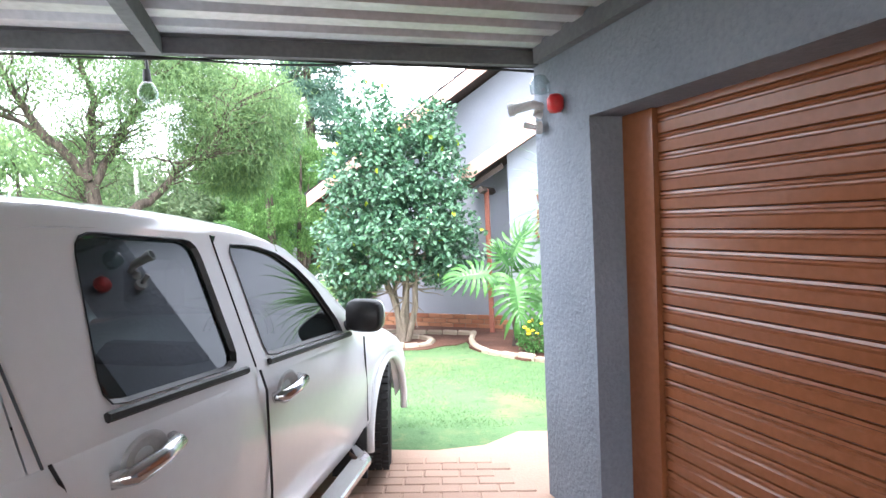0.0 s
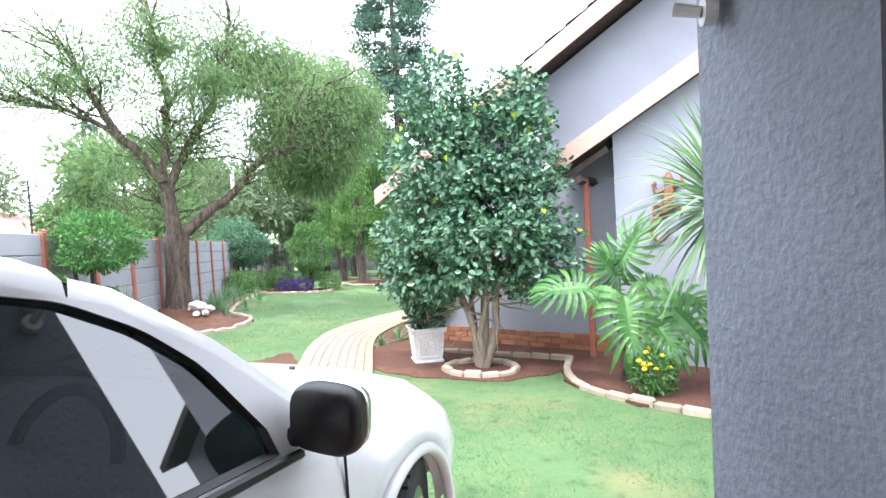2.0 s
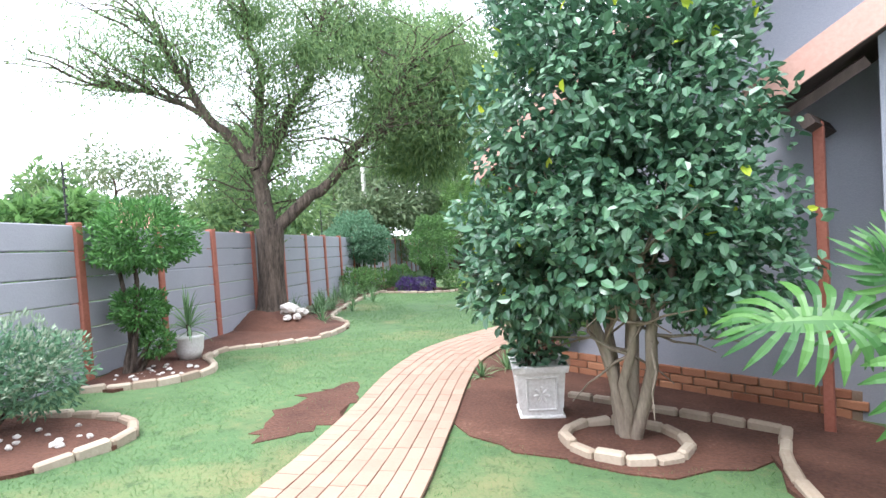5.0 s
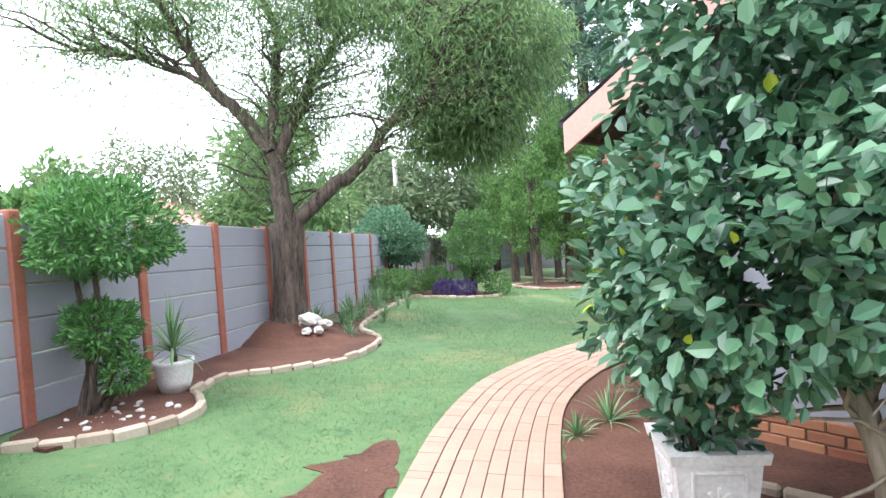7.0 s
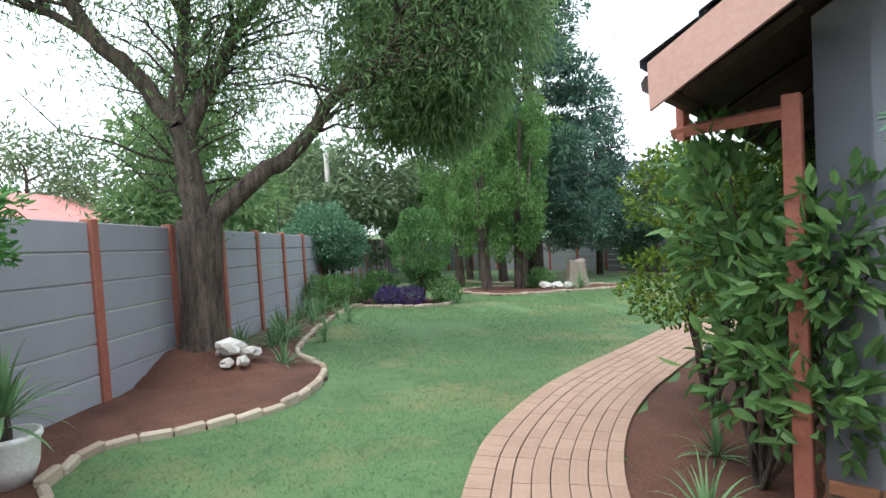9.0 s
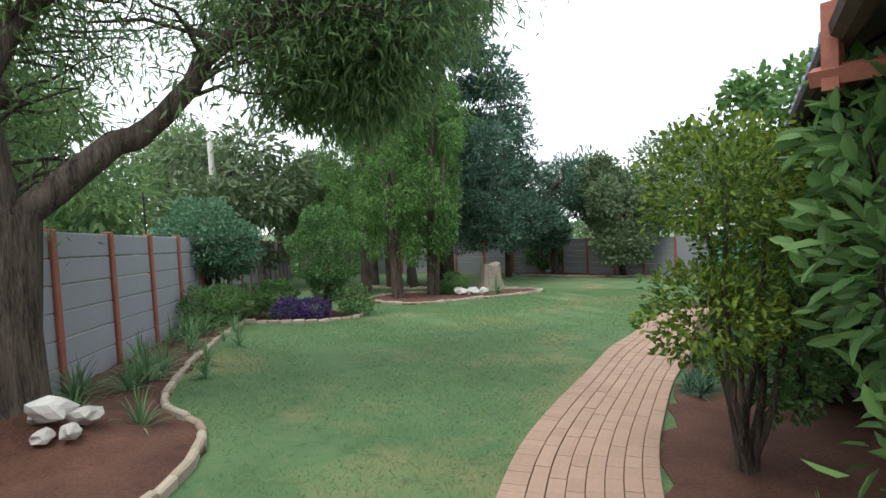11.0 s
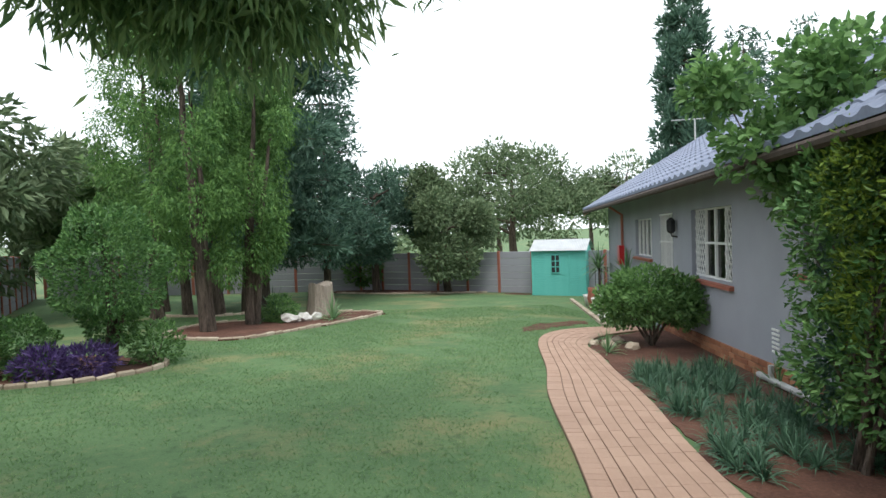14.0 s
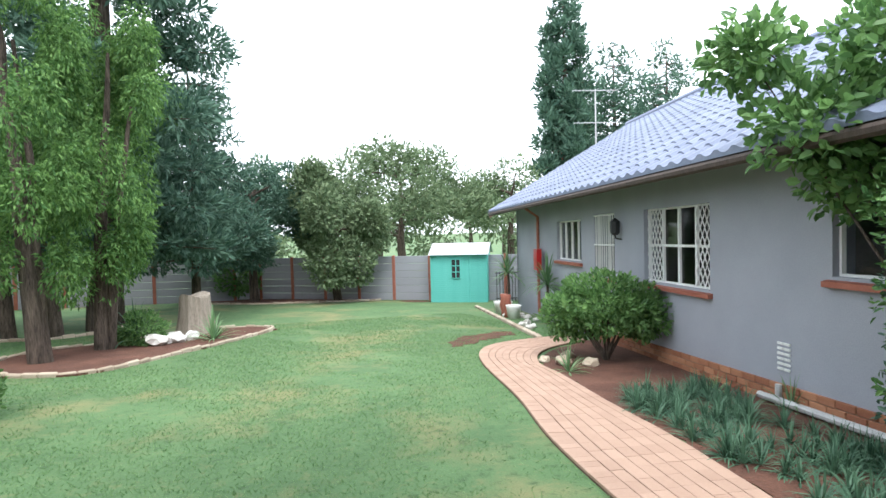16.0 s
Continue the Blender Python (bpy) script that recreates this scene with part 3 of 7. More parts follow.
def window(i, s0, s1, z0, z1, cols, rows, lattice, bars):
    thing = empty(f"window_{i}", wp(s0, z0), label="white steel casement window with security bars" if bars else "white steel casement window with diamond burglar mesh", category="window", kind="structure")
    fr = Shape()
    def bar(a, b, r=0.018):
        d = (b - a)
        side = Vector((-UU[0], -UU[1], 0)) * r
        up = d.cross(side).normalized() * r
        q = [a + side + up, a + side - up, a - side - up, a - side + up]
        q += [p + d for p in q]
        fr.add(q, [[0, 1, 2, 3], [7, 6, 5, 4]] + [[j, j + 4, (j + 1) % 4 + 4, (j + 1) % 4] for j in range(4)])
    D = -0.1
    for k in range(cols + 1):
        s = s0 + (s1 - s0) * k / cols
        bar(wp(s, z0, D), wp(s, z1, D), 0.026 if k in (0, cols) else 0.02)
    for k in range(rows + 1):
        z = z0 + (z1 - z0) * k / rows
        bar(wp(s0, z, D), wp(s1, z, D), 0.026 if k in (0, rows) else 0.018)
    child(fr.make("frame", M_WHITE), thing)
    gl = Shape().add([wp(s0, z0, D - 0.02), wp(s1, z0, D - 0.02), wp(s1, z1, D - 0.02), wp(s0, z1, D - 0.02)], [[0, 1, 2, 3]])
    g = child(gl.make("pane", M_GLASS), thing)
    g.visible_shadow = False
    if lattice or bars:
        fr = Shape()
        if bars:
            for s in np.arange(s0 + 0.07, s1, 0.1):
                bar(wp(s, z0 + 0.02, 0.0), wp(s, z1 - 0.02, 0.0), 0.009)
            for z in (z0 + 0.03, (z0 + z1) / 2, z1 - 0.03):
                bar(wp(s0, z, 0.0), wp(s1, z, 0.0), 0.014)
        for a, b in lattice:
            w = b - a
            for k in range(-9, 10):
                for sg in (1, -1):
                    z_a = z0 + k * 0.2
                    lo, hi = 0.0, 1.0
                    rise = 1.9 * w
                    za, zb = (z_a, z_a + rise) if sg == 1 else (z_a + rise, z_a)
                    ts = [t for t in np.linspace(0, 1, 41) if z0 < za + (zb - za) * t < z1]
                    if len(ts) > 2:
                        bar(wp(a + w * ts[0], za + (zb - za) * ts[0], D + 0.03), wp(a + w * ts[-1], za + (zb - za) * ts[-1], D + 0.03), 0.006)
        child(fr.make("burglar_bars", M_WHITE), thing)
    sill = Shape()
    q = [wp(s, z, d) for d in (-0.1, 0.07) for s, z in ((s0 - 0.06, z0 - 0.1), (s1 + 0.06, z0 - 0.1), (s1 + 0.06, z0 - 0.015 - (0.03 if d > 0 else 0)), (s0 - 0.06, z0 - 0.015 - (0.03 if d > 0 else 0)))]
    sill.add(q, [[0, 1, 2, 3], [7, 6, 5, 4]] + [[j, j + 4, (j + 1) % 4 + 4, (j + 1) % 4] for j in range(4)])
    child(sill.make("sill", M_RUST), thing)


window(1, *OPENINGS[0], 3, 1, [(4.5, 5.0)], False)
window(2, *OPENINGS[1], 4, 2, [(8.08, 8.53), (9.45, 9.9)], False)
window(3, *OPENINGS[2], 2, 1, [], True)
window(4, *OPENINGS[3], 4, 1, [], False)


def gable_wing():
    """The lower wing with the wall ornament: walls, lean-to roof and barge board."""
    def ap(k, z, d=0.0):
        return Vector((1.07 + UU[0] * k - VV[0] * d, 8.81 + UU[1] * k - VV[1] * d, z))
    top = lambda k: 2.2 + 0.567 * (k + 0.75)
    sh = Shape()
    prof = [(0, -1), (5, -1), (5, top(5) - 0.12), (0, top(0) - 0.12)]
    q = [ap(k, z) for k, z in prof] + [ap(k, z, -0.22) for k, z in prof]
    sh.add(q, [[0, 1, 2, 3], [7, 6, 5, 4]] + [[j, j + 4, (j + 1) % 4 + 4, (j + 1) % 4] for j in range(4)])
    side = [ap(0, -1, -0.22), ap(0, -1, -0.9), ap(0, top(0) - 0.12, -0.9), ap(0, top(0) - 0.12, -0.22)]
    side += [p + Vector((UU[0] * 0.2, UU[1] * 0.2, 0)) for p in side]
    sh.add(side, [[0, 1, 2, 3], [7, 6, 5, 4]] + [[j, j + 4, (j + 1) % 4 + 4, (j + 1) % 4] for j in range(4)])
    tagged(sh.make("wall_gable_wing", M_PLASTER), "pale grey-blue plastered gable wall", "wall", kind="structure")
    thing = empty("wing_roof", ap(0, 2.3), label="low wing roof with salmon barge board and dark soffit", category="roof", kind="structure")
    rf = Shape()
    q = [ap(k, top(k) + z, d) for z in (-0.12, 0.02) for k, d in ((-0.75, 0.27), (5.2, 0.27), (5.2, -0.85), (-0.75, -0.85))]
    rf.add(q, [[0, 1, 2, 3], [7, 6, 5, 4]] + [[j, j + 4, (j + 1) % 4 + 4, (j + 1) % 4] for j in range(4)])
    child(rf.make("deck", M_SOFFIT), thing)
    bb = Shape()
    q = [ap(k, top(k) + z, d) for d in (0.275, 0.305) for k, z in ((-0.78, -0.17), (5.2, -0.17), (5.2, 0.07), (-0.78, 0.07))]
    bb.add(q, [[0, 1, 2, 3], [7, 6, 5, 4]] + [[j, j + 4, (j + 1) % 4 + 4, (j + 1) % 4] for j in range(4)])
    child(bb.make("barge_board", M_FASCIA), thing)
    bm_ = Shape()
    bm_.tube([ap(-0.62, 2.02, 0.1), ap(-0.05, 2.34, 0.1)], 0.05, 4).tube([ap(-0.4, 1.98, 0.2), ap(-0.4, 1.98, -0.85)], 0.06, 4)
    child(bm_.make("rafter", M_SOFFIT), thing)
    post = Shape().box((-0.035, -0.035, -2.6), (0.035, 0.035, 0.0), pose(*ap(-0.38, 2.0, -0.1), rz=-19), 0.006)
    tagged(post.make("porch_post", M_RUST), "rust-red painted slim porch post", "post")


gable_wing()


def corner_post():
    x, y = C0[0] - 0.12, C0[1] - 0.1
    sh = Shape().box((-0.045, -0.045, -0.45), (0.045, 0.045, 1.92), pose(x, y, 0, rz=-19), 0.008)
    ob = tagged(sh.make("pergola_post", M_RUST), "rust-brown timber post beside the house corner", "post")
    bar = Shape().tube([(x, y, 1.84), (-2.25, 10.85, 1.86)], 0.042, 4).tube([(-2.2, 10.8, 1.8), (-2.2, 10.8, 2.12)], 0.04, 4)
    child(bar.make("beam", M_RUST), ob)
    return ob


corner_post()


# ---- garage and carport ----
E0, GD, GN = (0.55, 3.15), (0.336, -0.942), (0.942, 0.336)


def gp(k, z, d=0.0):
    """A place on the garage's front: k metres back from its corner, z high, d metres into the garage."""
    return Vector((E0[0] + GD[0] * k + GN[0] * d, E0[1] + GD[1] * k + GN[1] * d, z))


def slab6(sh, fn, k0, k1, z0, z1, d0, d1):
    q = [fn(k, z, d) for d in (d0, d1) for k, z in ((k0, z0), (k1, z0), (k1, z1), (k0, z1))]
    sh.add(q, [[0, 1, 2, 3], [7, 6, 5, 4]] + [[j, j + 4, (j + 1) % 4 + 4, (j + 1) % 4] for j in range(4)])


def garage():
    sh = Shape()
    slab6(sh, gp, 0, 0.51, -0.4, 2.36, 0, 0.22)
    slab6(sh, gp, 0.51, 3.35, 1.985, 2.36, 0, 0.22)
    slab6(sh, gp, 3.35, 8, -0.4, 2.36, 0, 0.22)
    # shade on the pier and lintel comes from this darker plaster tone
    tagged(sh.make("wall_garage", M_PLASTER_ROUGH_SHADE), "coarse grey-blue plastered garage pier and lintel", "wall", kind="structure")
    rest = Shape()
    slab6(rest, gp, 0, 0.2, -0.4, 2.36, 0.224, 5)
    slab6(rest, gp, 7.8, 8, -0.4, 2.36, 0.224, 5)
    slab6(rest, gp, 0.2, 7.8, -0.4, 2.36, 4.8, 5)
    slab6(rest, gp, 0, 8, 2.364, 2.46, 0.0, 5)
    tagged(rest.make("wall_garage_back", M_PLASTER), "plain plastered garage walls and slab", "wall", kind="structure")
    door = empty("garage_door", gp(0.6, 0, 0.2), label="caramel-brown ribbed roll-up garage door", category="garage door")
    frame_ = Shape()
    slab6(frame_, gp, 0.512, 0.72, -0.2, 1.984, 0.185, 0.235)
    child(frame_.make("door_frame", M_DOOR), door)
    zs = np.arange(-0.2, 1.98, 0.086)
    h = 0.083
    me = None
    for z in zs:
        v, f = [], []
        prof = [(0.0, 0.012), (0.006, 0.0), (0.05, -0.004), (0.058, 0.006), (0.066, 0.006), (0.072, -0.003), (h, 0.0), (h + 0.002, 0.012)]
        for k in (0.722, 3.34):
            v += [gp(k, zz, 0.215 + dd) - Vector((0, 0, 0)) for zz, dd in prof]
        n = len(prof)
        f = [(i, i + 1, n + i + 1, n + i) for i in range(n - 1)]
        if me is None:
            ob = mesh_object("slat", v, f, M_DOOR)
            me = ob.data
        else:
            ob = new("slat", me)
        ob.location = (0, 0, z)
        ob.parent = door
        ob.matrix_parent_inverse = Matrix.Translation(door.location).inverted()


garage()

BD = Vector((-0.962, -0.272, 0))
BN = Vector((0.272, -0.962, 0))


def carport():
    thing = empty("carport_roof", (*E0, 2.36), label="galvanised corrugated carport roof on dark steel beams", category="carport roof", kind="structure")
    o = Vector((E0[0], E0[1], 2.42)) + BD * -0.05
    v, f = [], []
    prof = [(0.0, 0.0), (0.03, 0.035), (0.075, 0.035), (0.105, 0.0), (0.19, 0.0)]
    pts = []
    for r in range(58):
        for a, z in prof[:-1]:
            pts.append((r * 0.19 + a, z))
    for a, z in pts:
        for along in (-1.6, 6.5):
            p = o + BN * a + BD * along + Vector((0, 0, z + 0.02 * a * 0.5))
            v += [p, p + Vector((0, 0, 0.004))]
    for i in range(len(pts) - 1):
        b = 4 * i
        f += [(b, b + 2, b + 6, b + 4), (b + 5, b + 7, b + 3, b + 1)]
    child(mesh_object("roof_sheet", v, f, M_ZINC), thing)
    beams = Shape()
    def beam(a, b, w, h):
        d = (b - a).normalized()
        s = d.cross(Vector((0, 0, 1))).normalized() * w / 2
        z = Vector((0, 0, h))
        q = [a - s, a + s, a + s - z, a - s - z]
        q += [p + (b - a) for p in q]
        beams.add(q, [[3, 2, 1, 0], [4, 5, 6, 7]] + [[j, (j + 1) % 4, (j + 1) % 4 + 4, j + 4] for j in range(4)])
    beam(o + BN * 0.03 + BD * -0.0, o + BN * 0.03 + BD * 6.5, 0.05, 0.075)
    for a in (1.95, 4.6):
        beam(o + BD * a + BN * 0.06 + Vector((0, 0, 0.0)), o + BD * a + BN * 9 + Vector((0, 0, 0.09)), 0.06, 0.09)
    beam(gp(0.1, 2.44, -0.03), gp(9, 2.5, -0.03), 0.05, 0.1)
    child(beams.make("beam", M_STEEL), thing)
    # posts far to the side hold the free edge
    for a in (0.1, 8.5):
        p = o + BD * 6.2 + BN * a
        post = Shape().box((-0.04, -0.04, ground_z(p.x, p.y) - p.z), (0.04, 0.04, -0.06), pose(*p))
        child(post.make("post", M_STEEL), thing)
    cab = Shape()
    for k in range(3):
        pts = [o + BD * t + BN * 0.0 + Vector((0, 0, -0.07 - 0.012 * math.sin(t * (2.1 + k) + k) - 0.008 * k)) for t in np.linspace(0.05, 2.6, 26)]
        cab.tube(pts, 0.006, 5)
    cab.tube([gp(0.02 + t, 2.37 + 0.02 * math.sin(4 * t), -0.02) for t in np.linspace(0, 3, 16)], 0.012, 5)
    child(cab.make("cable", M_CABLE), thing)


carport()


def bulb_lamp():
    p = Vector((-1.36, 2.68, 2.33))
    sh = empty("pendant_lamp", p, label="bare clear bulb pendant hanging from the carport beam", category="lamp")
    child(Shape().tube([p + Vector((0, 0, 0.06)), p + Vector((0.004, 0, -0.03))], 0.007, 6).tube([p + Vector((0, 0, -0.03)), p + Vector((0, 0, -0.09))], [0.016, 0.02], 10).make("holder", M_BLACK), sh)
    g = Shape().lathe([(0.0, -0.19), (0.022, -0.185), (0.04, -0.165), (0.046, -0.14), (0.038, -0.112), (0.02, -0.09)], 16, p)
    child(g.make("bulb", M_GLASS, smooth=True), sh)


bulb_lamp()


def security_camera():
    c = gp(0.06, 2.13, -0.05)
    th = empty("security_camera", c, label="small grey bullet camera fixed to the garage corner", category="security camera")
    d = Vector((-0.85, 0.25, -0.12)).normalized()
    child(Shape().tube([c + Vector((0.08, 0, -0.02)), c, c + d * 0.11], [0.02, 0.026, 0.03], 12).tube([c + d * 0.1, c + d * 0.13], [0.036, 0.036], 12).make("body", M_GREYPLAST, smooth=False), th)
    child(Shape().tube([c + d * 0.128, c + d * 0.133], [0.025, 0.025], 12).make("lens", M_BLACK), th)
    child(Shape().tube([gp(0.06, 2.08, 0.0), gp(0.06, 2.08, -0.04), c + Vector((0.02, 0, -0.03))], [0.03, 0.012, 0.012], 8).make("bracket", M_GREYPLAST), th)
    s = gp(0.28, 2.09, -0.04)
    sr = Shape().lathe([(0, 0.048), (0.028, 0.044), (0.043, 0.024), (0.043, -0.024), (0.028, -0.044), (0, -0.048)], 14, s)
    ob = tagged(sr.make("siren", M_RED, smooth=True), "round red alarm siren on the garage pier", "siren")
    w = gp(0.15, 2.22, -0.05)
    fl = Shape().lathe([(0.0, -0.06), (0.05, -0.05), (0.055, 0.0), (0.03, 0.04), (0.0, 0.05)], 12, w)
    tagged(fl.make("flood_lamp", M_GLASS, smooth=True), "clear glass lamp cover on the garage pier", "lamp")
    dd = gp(0.1, 2.0, -0.02)
    ds = Shape().tube([dd, dd + Vector((-0.03, 0.0, 0))], [0.035, 0.035], 14).tube([dd + Vector((-0.03, 0, 0.0)), dd + Vector((-0.09, 0.02, 0.02))], [0.014, 0.018], 8)
    tagged(ds.make("motion_sensor", M_GREYPLAST), "small grey sensor on the garage pier", "sensor")


security_camera()


# ---- fences ----
def fence(name, start, way, bays, skip=()):
    th = empty(name, (*start, ground_z(*start)), label="grey precast concrete fence with rust-red posts", category="fence", kind="structure")
    ang = math.degrees(math.atan2(way[1], way[0]))
    post = Shape().box((-0.06, -0.06, -0.3), (0.06, 0.06, 1.8), None, 0.012).make("post", M_RUST)
    slab = Shape().box((0.045, -0.024, 0.006), (1.455, 0.024, 0.292), None, 0.012).make("panel", M_PRECAST)
    first_p, first_s = True, True
    for b in range(bays + 1):
        x, y = start[0] + way[0] * 1.5 * b, start[1] + way[1] * 1.5 * b
        z = ground_z(x, y)
        m = pose(x, y, z, rz=ang + random.uniform(-0.5, 0.5))
        p = post if first_p else new("post", post.data)
        first_p = False
        p.matrix_world = m
        p.parent = th
        p.matrix_parent_inverse = Matrix.Translation(th.location).inverted()
        if b == bays:
            break
        z1 = ground_z(x + way[0] * 1.5, y + way[1] * 1.5)
        tilt = -math.degrees(math.atan2(z1 - z, 1.5))
        for c in range(6):
            q = slab if first_s else new("panel", slab.data)
            first_s = False
            q.matrix_world = pose(x, y, z + 0.295 * c, 0, tilt, ang) @ pose(0, random.uniform(-0.004, 0.004), 0)
            q.parent = th
            q.matrix_parent_inverse = Matrix.Translation(th.location).inverted()
    return th


FD = (-0.326, 0.945)
fence("fence_left", (-6.5 - FD[0] * 10.5, 8.05 - FD[1] * 10.5), FD, 28)
fence("fence_back", (-16.5, 38.2), (0.9995, -0.03), 9)
bd = (0.772, -0.635)
fence("fence_far", (-3.1, 38.8), bd, 11)


# ---- truck ----
def truck():
    """White double-cab pickup; local x to its right, y ahead, origin under the front axle."""
    th = new("pickup_truck")
    th.matrix_world = pose(-1.245, 3.60, ground_z(-1.2, 2.6) + 0.005, 0, 0, -9.5) @ pose(0, 0, 0, -1.5, 1.9, 0)
    tagged(th, "white double-cab pickup with tinted windows and black trims", "pickup truck")

    def loft(name, sections, mat, close=True):
        """Skin through cross-sections; each is (y, [(x, z), ...]) of the right half, mirrored."""
        v, f = [], []
        for y, half in sections:
            ring = [(x, y, z) for x, z in half] + [(-x, y, z) for x, z in reversed(half[:-1])]
            n = len(ring)
            v += ring
        for i in range(len(sections) - 1):
            f += [(i * n + k, i * n + k + 1, (i + 1) * n + k + 1, (i + 1) * n + k) for k in range(n - 1)]
        if close:
            f += [tuple(range(n))[::-1], tuple((len(sections) - 1) * n + k for k in range(n))]
        return mesh_object(name, v, f, mat, th, smooth=True)

    def belt_at(y):
        return float(np.interp(y, [-4.2, -2.6, -1.5, -0.7, -0.45, 0.0, 0.3, 0.55, 0.76], [1.04, 1.06, 1.03, 0.985, 0.96, 0.86, 0.79, 0.74, 0.68]))

    def crown_at(y):
        return float(np.interp(y, [-4.2, -0.6, -0.45, 0.0, 0.4, 0.66, 0.78], [1.03, 1.03, 1.04, 0.985, 0.91, 0.84, 0.76]))

    def arch(y, c, r):
        d = abs(y - c)
        return math.sqrt(max(0.0, r * r - d * d)) + 0.3 if d < r else 0.0
    ys = sorted({0.78, 0.74, 0.66, 0.56, 0.48, *np.linspace(0.43, -0.37, 15).tolist(), -0.45, -0.6, -0.8, -1.1, -1.5, -1.9, -2.3, -2.5, *np.linspace(-2.6, -3.44, 11).tolist(), -3.6, -4.1}, reverse=True)
    secs = []
    for y in ys:
        sill = max(0.33, arch(y, 0.03, 0.395), arch(y, -3.02, 0.395))
        w = 0.835 - 0.5 * max(0.0, y - 0.42) ** 1.5 - 0.55 * max(0.0, y - 0.62)
        bulge = 0.022 * math.exp(-((y - 0.03) / 0.5) ** 2)
        b, c = belt_at(y), crown_at(y)
        s = sill + min(0.1, (b - sill) * 0.3)
        secs.append((y, [(w - 0.05, sill), (w + bulge, s), (w + 0.014 + bulge, (s + b) / 2), (w + bulge * 0.6, b - 0.1), (w - 0.018, b - 0.035), (w - 0.045, b - 0.006), (w - 0.1, b + 0.25 * (c - b)), (w * 0.72, b + 0.75 * (c - b)), (w * 0.4, c - 0.008), (0.0, c)]))
    loft("body", secs, M_CARPAINT)

    # greenhouse: the sides lean inwards, the roof edge falls along the windscreen
    def side_x(z):
        return 0.797 - 0.357 * (z - 1.047)

    def edge_at(y):
        return float(np.interp(y, [-2.8, -2.6, -2.2, -1.8, -1.44, -1.2, -1.04, -0.82, -0.62, -0.48], [1.53, 1.56, 1.572, 1.562, 1.535, 1.49, 1.44, 1.3, 1.13, 1.0]))
    roof = []
    for y in (-2.8, -2.72, -2.5, -2.2, -1.9, -1.6, -1.4, -1.25, -1.12):
        z = edge_at(y)
        x = side_x(z - 0.05)
        roof.append((y, [(x, z - 0.055), (x - 0.012, z - 0.02), (x - 0.05, z + 0.002), (x - 0.14, z + 0.02), (x * 0.45, z + 0.042), (0.0, z + 0.048)]))
    loft("roof", roof, M_CARPAINT, close=False)

    def along(poly, c, n=64):
        """The outline seen from c at n even angles."""
        out = []
        for k in range(n):
            a = 2 * math.pi * k / n
            d = np.array([math.cos(a), math.sin(a)])
            best = 9.0
            for p, q in zip(poly, poly[1:] + poly[:1]):
                p, q = np.array(p) - c, np.array(q) - c
                e = q - p
                den = d[0] * e[1] - d[1] * e[0]
                if abs(den) > 1e-9:
                    t = (p[0] * e[1] - p[1] * e[0]) / den
                    u = (p[0] * d[1] - p[1] * d[0]) / den
                    if t > 0 and -1e-6 <= u <= 1 + 1e-6:
                        best = min(best, t)
            out.append(c + d * best)
        return out

    def rounded(poly, r=0.05):
        """Cuts each corner with a short curve."""
        out = []
        for i, p in enumerate(poly):
            p, a, b = np.array(p), np.array(poly[i - 1]), np.array(poly[(i + 1) % len(poly)])
            u, v = a + 0 - p, b - p
            pa, pb = p + u / np.linalg.norm(u) * min(r, np.linalg.norm(u) * 0.45), p + v / np.linalg.norm(v) * min(r, np.linalg.norm(v) * 0.45)
            out += [tuple((1 - t) ** 2 * pa + 2 * t * (1 - t) * p + t * t * pb) for t in (0.0, 0.33, 0.67, 1.0)]
        return out
    front = rounded([(-1.495, 1.047), (-0.7, 1.0), (-0.88, 1.245), (-1.0, 1.34), (-1.14, 1.41), (-1.3, 1.445), (-1.5, 1.46)], 0.035)
    rear = rounded([(-2.255, 1.092), (-1.672, 1.057), (-1.685, 1.475), (-2.175, 1.505)], 0.06)
    front_out = [(-1.583, 0.99), (-0.5, 0.93), (-0.48, 0.955), (-0.62, 1.085), (-0.82, 1.25), (-1.04, 1.39), (-1.2, 1.44), (-1.44, 1.482), (-1.583, 1.496)]
    rear_out = [(-2.47, 1.0), (-1.587, 0.99), (-1.587, 1.496), (-2.0, 1.514), (-2.47, 1.512)]
    for hole, outer in ((front, front_out), (rear, rear_out)):
        c = np.mean(np.array(hole), axis=0)
        a, b = along(hole, c), along(outer, c)
        b = [np.array(min(outer, key=lambda q: np.hypot(*(np.array(q) - p)))) if min(np.hypot(*(np.array(q) - p)) for q in outer) < 0.025 else p for p in b]
        n = len(a)
        for sg in (1, -1):
            v = [(sg * (side_x(z) + 0.004), y, z) for y, z in b] + [(sg * (side_x(z) + 0.004), y, z) for y, z in a] + [(sg * (side_x(z) - 0.025), y, z) for y, z in a]
            f = [(i, (i + 1) % n, n + (i + 1) % n, n + i) for i in range(n)] + [(n + i, n + (i + 1) % n, 2 * n + (i + 1) % n, 2 * n + i) for i in range(n)]
            mesh_object("door_frame", v, f, M_CARPAINT, th)
            g = [(sg * (side_x(z) - 0.012), y, z) for y, z in a]
            mesh_object("window_glass", g, [list(range(n))], M_TINT, th)
            m = [c + (np.array(p) - c) * 0.965 for p in a]
            o = [c + (np.array(p) - c) * 1.012 for p in a]
            v = [(sg * (side_x(z) + 0.007), y, z) for y, z in o] + [(sg * (side_x(z) + 0.009), y, z) for y, z in a] + [(sg * (side_x(z) - 0.008), y, z) for y, z in m]
